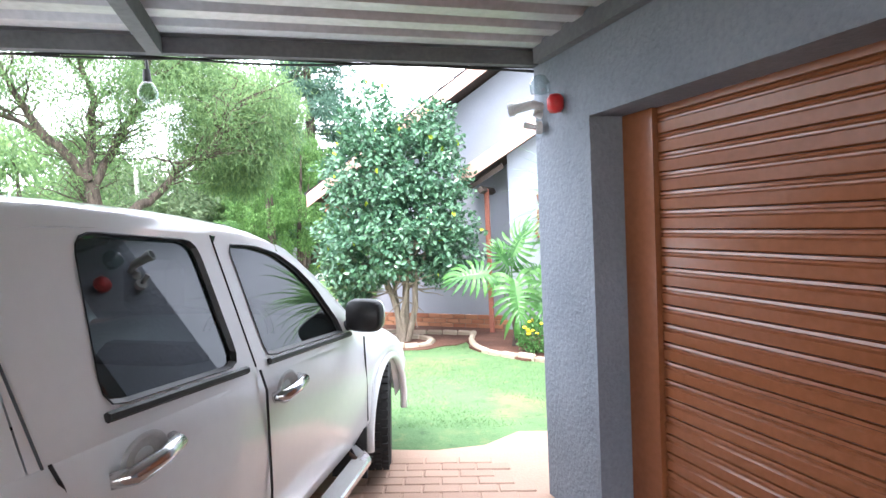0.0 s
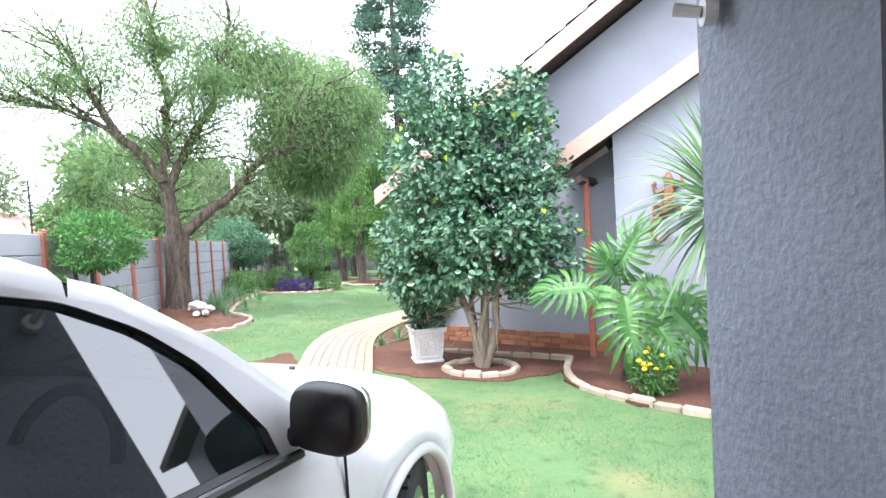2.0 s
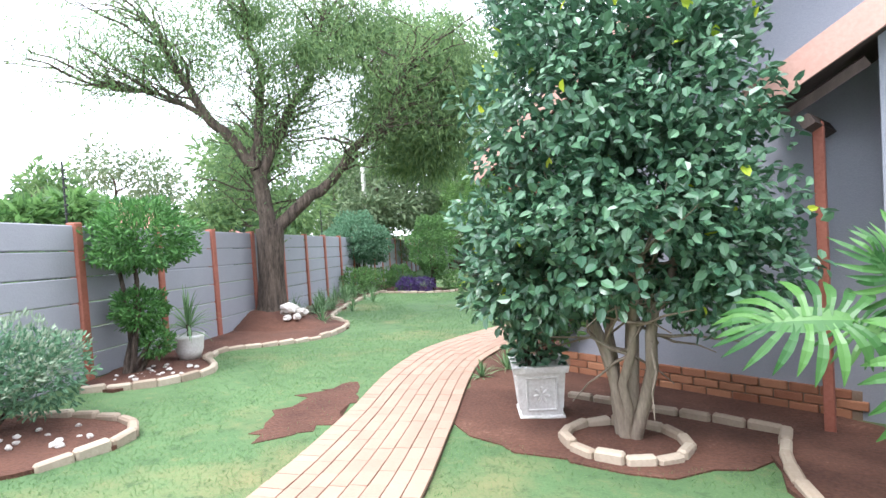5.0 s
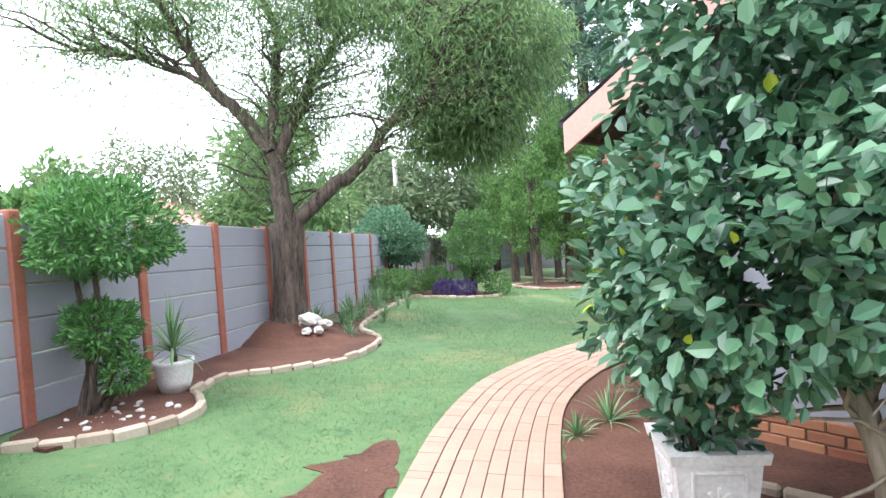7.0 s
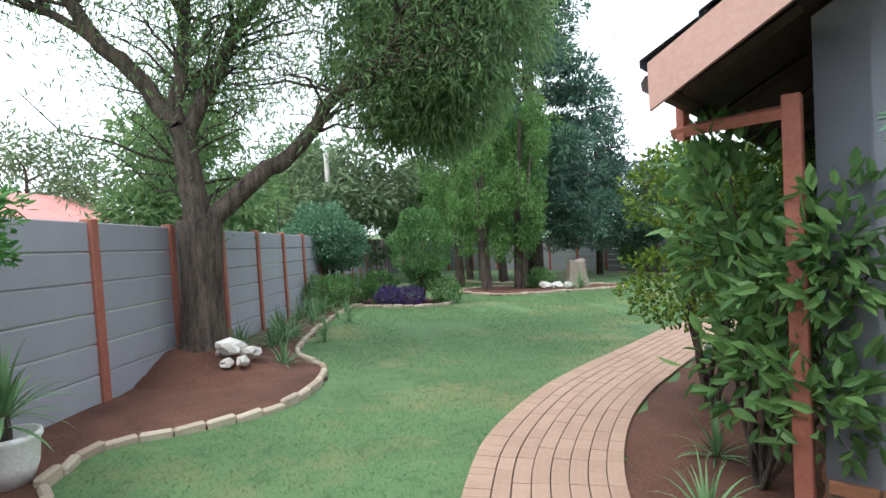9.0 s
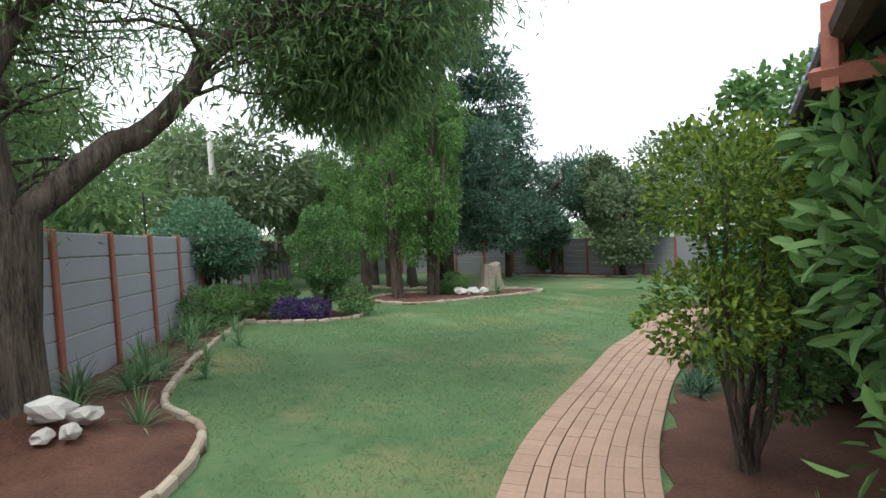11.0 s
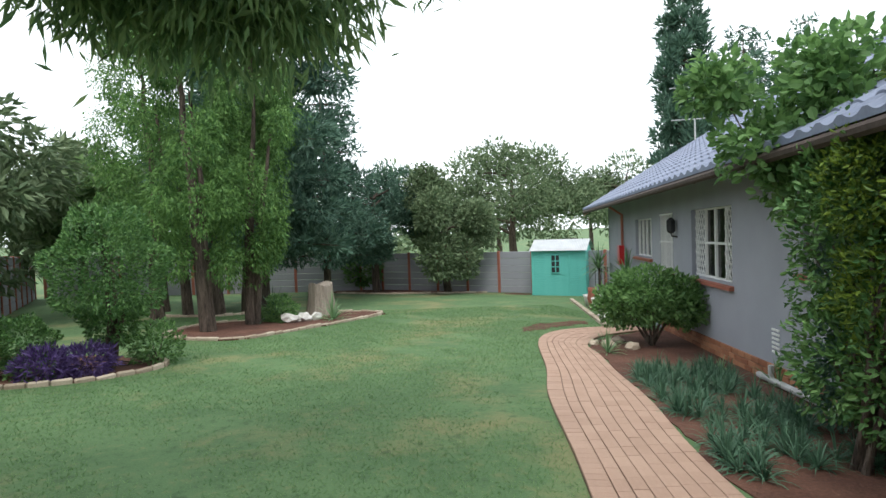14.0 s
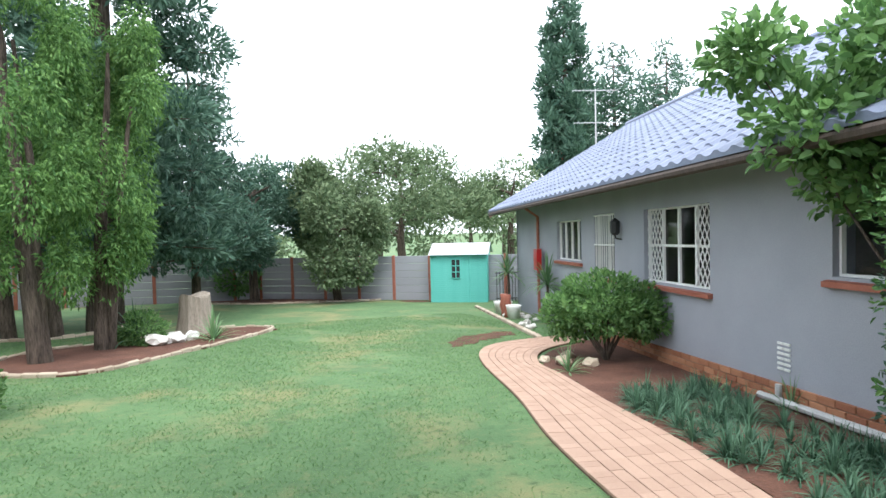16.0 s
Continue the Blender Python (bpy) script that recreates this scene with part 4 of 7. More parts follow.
            f = [(i, (i + 1) % n, n + (i + 1) % n, n + i) for i in range(n)] + [(n + i, n + (i + 1) % n, 2 * n + (i + 1) % n, 2 * n + i) for i in range(n)]
            mesh_object("window_trim", v, f, M_BLACK, th)
    quarter = Shape()
    for sg in (1, -1):
        quarter.add([(sg * (side_x(z) + 0.004), y, z) for y, z in ((-2.8, 1.0), (-2.475, 1.0), (-2.475, 1.512), (-2.8, 1.48))], [[0, 1, 2, 3]])
    quarter.add([(sx * side_x(z), -2.8, z) for z in (1.0, 1.53) for sx in (1, -1)], [[0, 1, 3, 2]])
    quarter.make("cab_back", M_CARPAINT, th)
    strip = Shape()
    for sg in (1, -1):
        for y0, z0, y1, z1 in ((-1.5, 1.03, -0.66, 0.978), (-2.26, 1.074, -1.655, 1.036)):
            strip.tube([(sg * (side_x(z0) + 0.012), y0, z0), (sg * (side_x(z1) + 0.012), y1, z1)], 0.013, 6)
    make_parts(strip, "belt_strip", M_BLACK, th)
    # windscreen with white pillars at its sides
    yy = [-1.12, -1.04, -0.93, -0.82, -0.72, -0.62, -0.5]
    screen, posts = Shape(), Shape()
    rows = []
    for y in yy:
        z = edge_at(y) - 0.045
        x = side_x(z)
        lift = 0.045 * (y - yy[-1]) / (yy[0] - yy[-1])
        rows.append([(u * (x - 0.06), y + 0.16 * (1 - u * u), z + 0.03 + lift * (1 - u * u)) for u in np.linspace(-1, 1, 9)])
        posts_row = [(x + 0.004, y, z - 0.005), (x - 0.012, y + 0.012, z + 0.028), (x - 0.065, y + 0.02, z + 0.034)]
        rows[-1] = [tuple(p) for p in rows[-1]] + posts_row
    k = 12
    flat = [p for r in rows for p in r]
    screen.add(flat, [[i * k + j, i * k + j + 1, (i + 1) * k + j + 1, (i + 1) * k + j] for i in range(len(yy) - 1) for j in range(8)])
    screen.make("windscreen", M_TINT, th, smooth=True)
    for sg in (1, -1):
        posts.add([(sg * p[0], p[1], p[2]) for p in flat], [[i * k + j, i * k + j + 1, (i + 1) * k + j + 1, (i + 1) * k + j] for i in range(len(yy) - 1) for j in (9, 10)])
    make_parts(posts, "pillar", M_CARPAINT, th, True)
    cab = Shape()
    for x in (-0.36, 0.36):
        for y in (-1.45, -2.2):
            cab.box((x - 0.22, y - 0.07, 0.6), (x + 0.22, y + 0.07, 1.2), pose(0, 0, 0, 4), 0.05)
            cab.box((x - 0.12, y - 0.1, 1.2), (x + 0.12, y - 0.01, 1.4), None, 0.035)
    cab.box((-0.7, -0.72, 0.85), (0.7, -0.5, 1.0), None, 0.04)
    cab.tube([(0.36 + 0.17 * math.cos(a), -0.92 + 0.05 * math.sin(a), 1.0 + 0.16 * math.sin(a)) for a in np.linspace(0, 6.29, 20)], 0.016, 6)
    make_parts(cab, "seat", M_DARKIN, th)
    seams = Shape()
    for sg in (1, -1):
        for pts in (((-1.575, 0.38), (-1.575, 0.6), (-1.585, 0.95), (-1.588, 1.02)), ((-0.42, 0.45), (-0.46, 0.7), (-0.47, 0.93)), ((-2.33, 0.5), (-2.36, 0.75), (-2.41, 0.98), (-2.44, 1.04))):
            seams.tube([(sg * (0.8545 - (0.03 if z > 0.96 else 0.008 if abs(z - 0.7) > 0.15 else 0.0)), y, z) for y, z in pts], 0.005, 4)
        seams.tube([(sg * (side_x(1.03) + 0.004), -1.585, 1.03), (sg * (side_x(1.49) + 0.004), -1.585, 1.49)], 0.004, 4)
        seams.tube([(sg * (side_x(1.03) + 0.004), -2.44, 1.03), (sg * (side_x(1.51) + 0.004), -2.475, 1.51)], 0.004, 4)
        seams.tube([(sg * 0.21, 0.2, 0.95), (sg * 0.23, 0.2, 0.949)], 0.009, 6)
    make_parts(seams, "panel_gap", M_BLACK, th)
    guard = Shape()
    pts = [(x, 0.765 - 0.3 * abs(x) ** 2.4, 0.785 - 0.05 * abs(x) ** 2) for x in np.linspace(-0.52, 0.52, 23)]
    guard.tube(pts, 0.016, 6)
    guard.make("bonnet_guard", M_BLACK, th, smooth=True)
    hd = Shape()
    for sg in (1, -1):
        for y, z in ((-1.43, 0.922), (-2.2, 0.965)):
            hd.tube([(sg * 0.85, y - 0.115, z - 0.012), (sg * 0.885, y - 0.085, z - 0.008), (sg * 0.893, y, z), (sg * 0.885, y + 0.075, z + 0.008), (sg * 0.85, y + 0.1, z + 0.01)], [0.019, 0.022, 0.022, 0.021, 0.016], 10)
    make_parts(hd, "door_handle", M_CHROME, th, True)
    bowl = Shape()
    for sg in (1, -1):
        for y, z in ((-1.43, 0.922), (-2.2, 0.965)):
            ring = [(0.075, 0.852), (0.066, 0.86), (0.055, 0.852), (0.03, 0.849)]
            vs = [(sg * x, y - 0.005 + r * 1.12 * math.cos(2 * math.pi * k / 24), z + r * 0.8 * math.sin(2 * math.pi * k / 24)) for r, x in ring for k in range(24)]
            bowl.add(vs, [[i * 24 + k, i * 24 + (k + 1) % 24, (i + 1) * 24 + (k + 1) % 24, (i + 1) * 24 + k] for i in range(3) for k in range(24)])
    make_parts(bowl, "handle_bowl", M_GREYPLAST, th, True)
    mir, cap = Shape(), Shape()
    for sg in (1, -1):
        m = pose(sg * 0.915, -0.64, 1.075, 0, 0, sg * -10)
        for sh, y0, y1, grow in ((mir, -0.06, 0.0, 0.0), (cap, 0.002, 0.065, -0.004)):
            ring = [(0.0, 0.86), (0.3, 0.97), (0.7, 1.0), (1.0, 0.98)] if sh is mir else [(0.0, 1.0), (0.4, 0.97), (0.75, 0.85), (1.0, 0.6)]
            vs = []
            for t, r in ring:
                for k in range(24):
                    a = 2 * math.pi * k / 24
                    ex = lambda q: math.copysign(abs(q) ** 0.55, q)
                    vs.append(m @ Vector(((0.1 + grow) * r * ex(math.cos(a)), y0 + (y1 - y0) * t, (0.085 + grow) * r * ex(math.sin(a)))))
            sh.add(vs, [[i * 24 + k, i * 24 + (k + 1) % 24, (i + 1) * 24 + (k + 1) % 24, (i + 1) * 24 + k] for i in range(3) for k in range(24)] + [list(range(24))[::-1], [72 + k for k in range(24)]])
        mir.tube([(sg * 0.76, -0.66, 1.0), (sg * 0.86, -0.65, 1.035)], 0.028, 8)
    # rear face is plain black; the glass's dark reflection is put into the colour
    make_parts(mir, "mirror", M_BLACK, th, True)
    make_parts(cap, "mirror_cap", M_CHROME, th, True)
    arches = Shape()
    for sg in (1, -1):
        for c in (0.03, -3.02):
            arches.tube([(sg * 0.845, c + 0.41 * math.cos(a), 0.3 + 0.41 * math.sin(a)) for a in np.linspace(-0.1, math.pi + 0.1, 20)], 0.026, 8)
    make_parts(arches, "wheel_arch", M_CARPAINT, th, True)
    lin = Shape()
    for c in (0.03, -3.02):
        lin.box((-0.6, c - 0.385, 0.32), (0.6, c + 0.385, 0.68))
    make_parts(lin, "wheel_well", M_BLACK, th)
    step = Shape()
    for sg in (1, -1):
        step.tube([(sg * 0.8, -0.5, 0.3), (sg * 0.88, -0.6, 0.3), (sg * 0.88, -2.3, 0.3), (sg * 0.8, -2.4, 0.3)], 0.04, 10)
        step.box((min(sg * 0.84, sg * 0.94), -2.2, 0.325), (max(sg * 0.84, sg * 0.94), -0.7, 0.348), None, 0.008)
    make_parts(step, "side_step", M_CHROME, th)
    flap = Shape()
    for sg in (1, -1):
        flap.box((sg * 0.75 - 0.1, -0.46, 0.14), (sg * 0.75 + 0.1, -0.44, 0.42))
    make_parts(flap, "mud_flap", M_BLACK, th)
    Shape().box((-0.66, 0.62, 0.3), (0.66, 0.84, 0.58), None, 0.06).make("bumper", M_CARPAINT, th)
    lamp = Shape()
    for sg in (1, -1):
        lamp.box((sg * 0.6 - 0.1, 0.58, 0.6), (sg * 0.6 + 0.1, 0.72, 0.72), None, 0.03)
    make_parts(lamp, "headlamp", M_CHROME, th)
    cowl = Shape()
    n = 15
    top = [[(x, -0.52 + 0.16 * (1 - (x / 0.72) ** 2) + dy, 1.03 + 0.012 + dz - 0.045 * (x / 0.72) ** 2) for x in np.linspace(-0.72, 0.72, n)] for dy, dz in ((-0.02, 0.022), (0.1, 0.012), (0.12, -0.02))]
    cowl.add([p for r in top for p in r], [[i * n + k, i * n + k + 1, (i + 1) * n + k + 1, (i + 1) * n + k] for i in range(2) for k in range(n - 1)])
    for x0 in (0.15, -0.45):
        cowl.tube([(x0 + 0.4, -0.47, 1.06), (x0 + 0.15, -0.46, 1.085), (x0 - 0.1, -0.47, 1.1)], 0.008, 5)
    cowl.make("wiper_cowl", M_BLACK, th)
    # wheels with tread blocks
    for sx in (0.735, -0.735):
        for cy in (0.03, -3.02):
            w = Shape()
            prof = [(-0.11, 0.22), (-0.12, 0.31), (-0.1, 0.335), (0.1, 0.335), (0.12, 0.31), (0.11, 0.22)]
            n = 40
            vs = [(x, r * math.cos(2 * math.pi * k / n), r * math.sin(2 * math.pi * k / n)) for x, r in prof for k in range(n)]
            w.add(vs, [[i * n + k, i * n + (k + 1) % n, (i + 1) * n + (k + 1) % n, (i + 1) * n + k] for i in range(len(prof) - 1) for k in range(n)])
            for k in range(44):
                for j, x in enumerate((-0.09, -0.045, 0.0, 0.045, 0.09)):
                    w.box((x - 0.018, -0.016, 0.33), (x + 0.018, 0.016, 0.346), pose(0, 0, 0, 360 * (k + 0.5 * (j % 2)) / 44))
            steer = 14 if cy > 0 else 0
            w.make("tyre", M_RUBBER, th).matrix_local = pose(sx, cy, 0.346, 0, 0, steer)
            rim = Shape()
            rim.add([(x, r * math.cos(2 * math.pi * k / 24), r * math.sin(2 * math.pi * k / 24)) for x, r in ((0.11, 0.22), (0.09, 0.2), (0.06, 0.1), (0.09, 0.06), (0.09, 0.001)) for k in range(24)],
                    [[i * 24 + k, i * 24 + (k + 1) % 24, (i + 1) * 24 + (k + 1) % 24, (i + 1) * 24 + k] for i in range(4) for k in range(24)])
            rim.make("rim", M_CHROME, th).matrix_local = pose(sx, cy, 0.346, 0, 0, steer + (180 if sx < 0 else 0))


truck()

# ---- garden shed and small built things ----
def shed():
    th = new("garden_shed")
    a, b = Vector((3.45, 32.1, 0)), Vector((5.15, 30.85, 0))
    w = (b - a).length
    ang = math.degrees(math.atan2(b.y - a.y, b.x - a.x))
    th.matrix_world = pose(a.x, a.y, ground_z(4.2, 31.5) - 0.03, 0, 0, ang)
    tagged(th, "turquoise painted timber garden shed with zinc roof", "shed")
    core = Shape().box((0.03, 0.03, 0), (w - 0.03, 1.5, 1.82))
    core.make("body", M_SHED, th)
    brd = Shape().box((0, -0.012, 0.0), (w, 0.03, 0.07), pose(0, 0, 0, -8), 0.004).make("board", M_SHED)
    k = 0
    for z in np.arange(0.02, 1.8, 0.076):
        o = brd if k == 0 else new("board", brd.data)
        o.parent = th
        o.matrix_local = pose(0, 0.0, z)
        k += 1
    tr = Shape()
    for x0, x1 in ((-0.02, 0.05), (w - 0.05, w + 0.02), (w * 0.68, w * 0.68 + 0.05)):
        tr.box((x0, -0.04, 0), (x1, -0.014, 1.82), None, 0.005)
    make_parts(tr, "corner_trim", M_SHED, th)
    # no hole here: a dark plate stands for the shaded inside of the shed
    win = Shape().box((0.78, -0.03, 0.95), (1.12, -0.016, 1.62))
    win.make("window_dark_plate", M_DARKIN, th)
    fr = Shape()
    for x in (0.76, 0.935, 1.1):
        fr.box((x, -0.05, 0.92), (x + 0.035, -0.02, 1.65))
    for z in (0.92, 1.15, 1.38, 1.62):
        fr.box((0.76, -0.048, z), (1.135, -0.022, z + 0.03))
    fr.make("window_frame", M_SHED, th)
    v, f = [], []
    for i, x in enumerate(np.linspace(-0.08, w + 0.08, 70)):
        dz = 0.012 if i % 2 else 0.0
        v += [(x, -0.14, 1.8 + dz), (x, 0.75, 2.22 + dz), (x, 1.65, 1.8 + dz)]
    for i in range(69):
        f += [(3 * i, 3 * i + 3, 3 * i + 4, 3 * i + 1), (3 * i + 1, 3 * i + 4, 3 * i + 5, 3 * i + 2)]
    mesh_object("zinc_roof", v, f, M_ZINC, th)
    g = Shape()
    g.add([(0.0, 0.03, 1.8), (w, 0.03, 1.8), (w, 0.75, 2.2), (0, 0.75, 2.2)], [[0, 1, 2, 3]])
    for x in (0.03, w - 0.03):
        g.add([(x, 0.03, 1.8), (x, 1.5, 1.8), (x, 0.75, 2.19)], [[0, 1, 2]])
    g.make("gable", M_SHED, th)


shed()


def stump():
    sh = Shape()
    n, rows = 26, 7
    vs = []
    for i in range(rows):
        t = i / (rows - 1)
        for k in range(n):
            a = 2 * math.pi * k / n
            r = (0.37 - 0.05 * t + 0.1 * (1 - t) ** 3) * (1 + 0.08 * math.sin(3 * a + 1) + 0.05 * math.sin(9 * a))
            vs.append((r * math.cos(a), r * math.sin(a), t * (0.92 + (0.06 * math.sin(a * 2) if i == rows - 1 else 0)) - 0.03))
    fs = [[i * n + k, i * n + (k + 1) % n, (i + 1) * n + (k + 1) % n, (i + 1) * n + k] for i in range(rows - 1) for k in range(n)] + [[(rows - 1) * n + k for k in range(n)]]
    sh.add(vs, fs)
    ob = sh.make("tree_stump", M_STUMP)
    ob.location = (-4.85, 27.0, ground_z(-4.85, 27.0))
    tagged(ob, "weathered grey sawn tree stump in the bed", "tree stump")


stump()


def rock_mesh(seed, mat, name):
    bm = bmesh.new()
    bmesh.ops.create_icosphere(bm, subdivisions=2, radius=1)
    for v in bm.verts:
        v.co *= 0.8 + 0.4 * noise.noise(v.co * 1.3 + Vector((seed * 7.1, seed, 0)))
        v.co.z *= 0.6
    me = bpy.data.meshes.new(name)
    bm.to_mesh(me)
    bm.free()
    me.materials.append(mat)
    return me


ROCKS = [rock_mesh(i, M_STONEWHITE, "stone") for i in range(4)]
ROCK_BROWN = rock_mesh(9, M_CURB, "brown_stone")


def stone(x, y, s, label, group, me=None, lift=0.35, flat=1.0):
    ob = new("garden_stone", me or random.choice(ROCKS))
    ob.location = (x, y, ground_z(x, y) + s * lift)
    ob.scale = (s, s * random.uniform(0.7, 1.1), s * flat)
    ob.rotation_euler = (random.uniform(-0.2, 0.2), random.uniform(-0.2, 0.2), random.uniform(0, 6))
    tagged(ob, label, "stone", group)


for x, y, s in ((-7.02, 12.15, 0.2), (-6.85, 12.3, 0.15), (-7.15, 12.25, 0.16), (-6.8, 12.1, 0.12), (-6.95, 12.0, 0.11)):
    stone(x, y, s, "chunky white quartz stone in the bed by the tree", "white stones by the tree", lift=1.8)
for x, y, s in ((-5.6, 25.2, 0.26), (-5.25, 25.5, 0.25), (-4.95, 25.75, 0.22), (-5.4, 25.45, 0.2)):
    stone(x, y, s, "large white quartz stone in the island bed", "white stones in the island", lift=0.5)
for i in range(34):
    a, r = random.uniform(0, 6.28), math.sqrt(random.random())
    stone(-5.95 + 0.42 * r * math.cos(a), 8.5 + 0.5 * r * math.sin(a), random.uniform(0.018, 0.042), "small pale pebble on the red soil", "pebbles in the bed", lift=1.1)
for i in range(16):
    stone(random.uniform(-5.2, -4.35), random.uniform(6.3, 6.95), random.uniform(0.02, 0.045), "small pale pebble on the red soil", "pebbles in the front bed", lift=1.1)
for x, y, s in ((0.02, 19.75, 0.17), (0.3, 19.5, 0.15), (0.45, 20.2, 0.14), (-0.1, 20.1, 0.12)):
    stone(x, y, s, "brown sandstone lump at the bed's edge", "brown stones by the shrub", ROCK_BROWN, 0.4)
for i in range(14):
    s = random.uniform(12.5, 18)
    p = wp(s, 0, random.uniform(0.3, 1.0))
    stone(p.x, p.y, random.uniform(0.08, 0.18), "pale stone along the house wall", "stones along the wall", lift=0.3)
for x, y, s in ((-7.9, 11.5, 0.2), (-7.35, 11.75, 0.18), (-8.0, 11.9, 0.16), (-2.75, 0, 0)):
    if s:
        stone(x, y, s, "flat brown stone lying on the soil", "brown stones by the tree", ROCK_BROWN, 0.4, 0.6)


def square_planter():
    th = new("square_planter")
    x, y = -1.42, 8.72
    th.matrix_world = pose(x, y, ground_z(x, y) + 0.005, 0, 0, 22)
    tagged(th, "white square plaster planter with relief panels on the soil", "planter")
    def ring(sh, r0, r1, z0, z1, ri):
        p = [(-r0, -r0, z0), (r0, -r0, z0), (r0, r0, z0), (-r0, r0, z0), (-r1, -r1, z1), (r1, -r1, z1), (r1, r1, z1), (-r1, r1, z1), (-ri, -ri, z1), (ri, -ri, z1), (ri, ri, z1), (-ri, ri, z1), (-ri, -ri, z1 - 0.1), (ri, -ri, z1 - 0.1), (ri, ri, z1 - 0.1), (-ri, ri, z1 - 0.1)]
        fs = [[3, 2, 1, 0]]
        for b in (0, 4, 8):
            fs += [[b + j, b + (j + 1) % 4, b + 4 + (j + 1) % 4, b + 4 + j] for j in range(4)]
        sh.add(p, fs)
    b = Shape()
    ring(b, 0.165, 0.205, 0.0, 0.42, 0.18)
    b.make("pot", M_POTWHITE, th)
    rim = Shape()
    ring(rim, 0.225, 0.235, 0.40, 0.455, 0.18)
    rim.box((-0.19, -0.19, 0.0), (0.19, 0.19, 0.035), None, 0.01)
    rim.make("rim", M_POTWHITE, th)
    rel = Shape()
    for a in range(4):
        m = pose(0, 0, 0, 0, 0, 90 * a) @ pose(0, -0.187, 0.215, 5.5)
        for x0, z0, x1, z1 in ((-0.13, -0.14, -0.115, 0.15), (0.115, -0.14, 0.13, 0.15), (-0.115, -0.14, 0.115, -0.125), (-0.115, 0.135, 0.115, 0.15)):
            rel.box((x0, -0.012, z0), (x1, 0.01, z1), m, 0.004)
        for k in range(7):
            an = k * 0.9
            rel.box((-0.012, -0.012, 0.0), (0.012, 0.008, 0.07), m @ pose(0, 0, 0.0, 0, math.degrees(an), 0), 0.005)
    rel.make("relief_panel", M_POTWHITE, th)
    soil = Shape().box((-0.178, -0.178, 0.3), (0.178, 0.178, 0.37))
    soil.make("soil", M_SOIL, th)


square_planter()


def lizard():
    """Glazed wall ornament: body, curled tail and bent legs, hung on the gable wall."""
    o = Vector((1.62, 8.62, 1.55)) - Vector((VV[0], VV[1], 0)) * 0.045
    R = Vector((UU[0], UU[1], 0))
    Z = Vector((0, 0, 1))
    F = -Vector((VV[0], VV[1], 0))
    P = lambda a, b, c=0.0: o + R * a + Z * b + F * c
    sh = Shape()
    sh.tube([P(0.06, 0.42), P(0.05, 0.36, 0.02), P(0.06, 0.28), P(0.05, 0.15, 0.02), P(0.02, 0.0, 0.01), P(-0.04, -0.1)], [0.03, 0.06, 0.04, 0.07, 0.06, 0.035], 10)
    for pts in ([P(0.02, 0.24), P(-0.1, 0.2), P(-0.12, 0.3), P(-0.09, 0.33)], [P(0.1, 0.24), P(0.2, 0.3), P(0.2, 0.4)], [P(0.0, 0.02), P(-0.12, 0.06), P(-0.13, -0.05), P(-0.1, -0.08)], [P(0.05, 0.02), P(0.17, 0.02), P(0.18, -0.08)]):
        sh.tube(pts, [0.028, 0.024, 0.02, 0.024][:len(pts)], 8)
    ob = sh.make("wall_lizard", M_LIZARD, smooth=True)
    tagged(ob, "copper-brown glazed lizard ornament on the grey wall", "wall ornament")
    t = [P(-0.03 + -0.1 * math.sin(a) - 0.03, -0.24 + 0.14 * math.cos(a)) for a in np.linspace(0.0, 4.6, 18)]
    child(Shape().tube(t, list(np.linspace(0.034, 0.01, 18)), 8).make("tail", M_LIZARD, smooth=True), ob)


lizard()


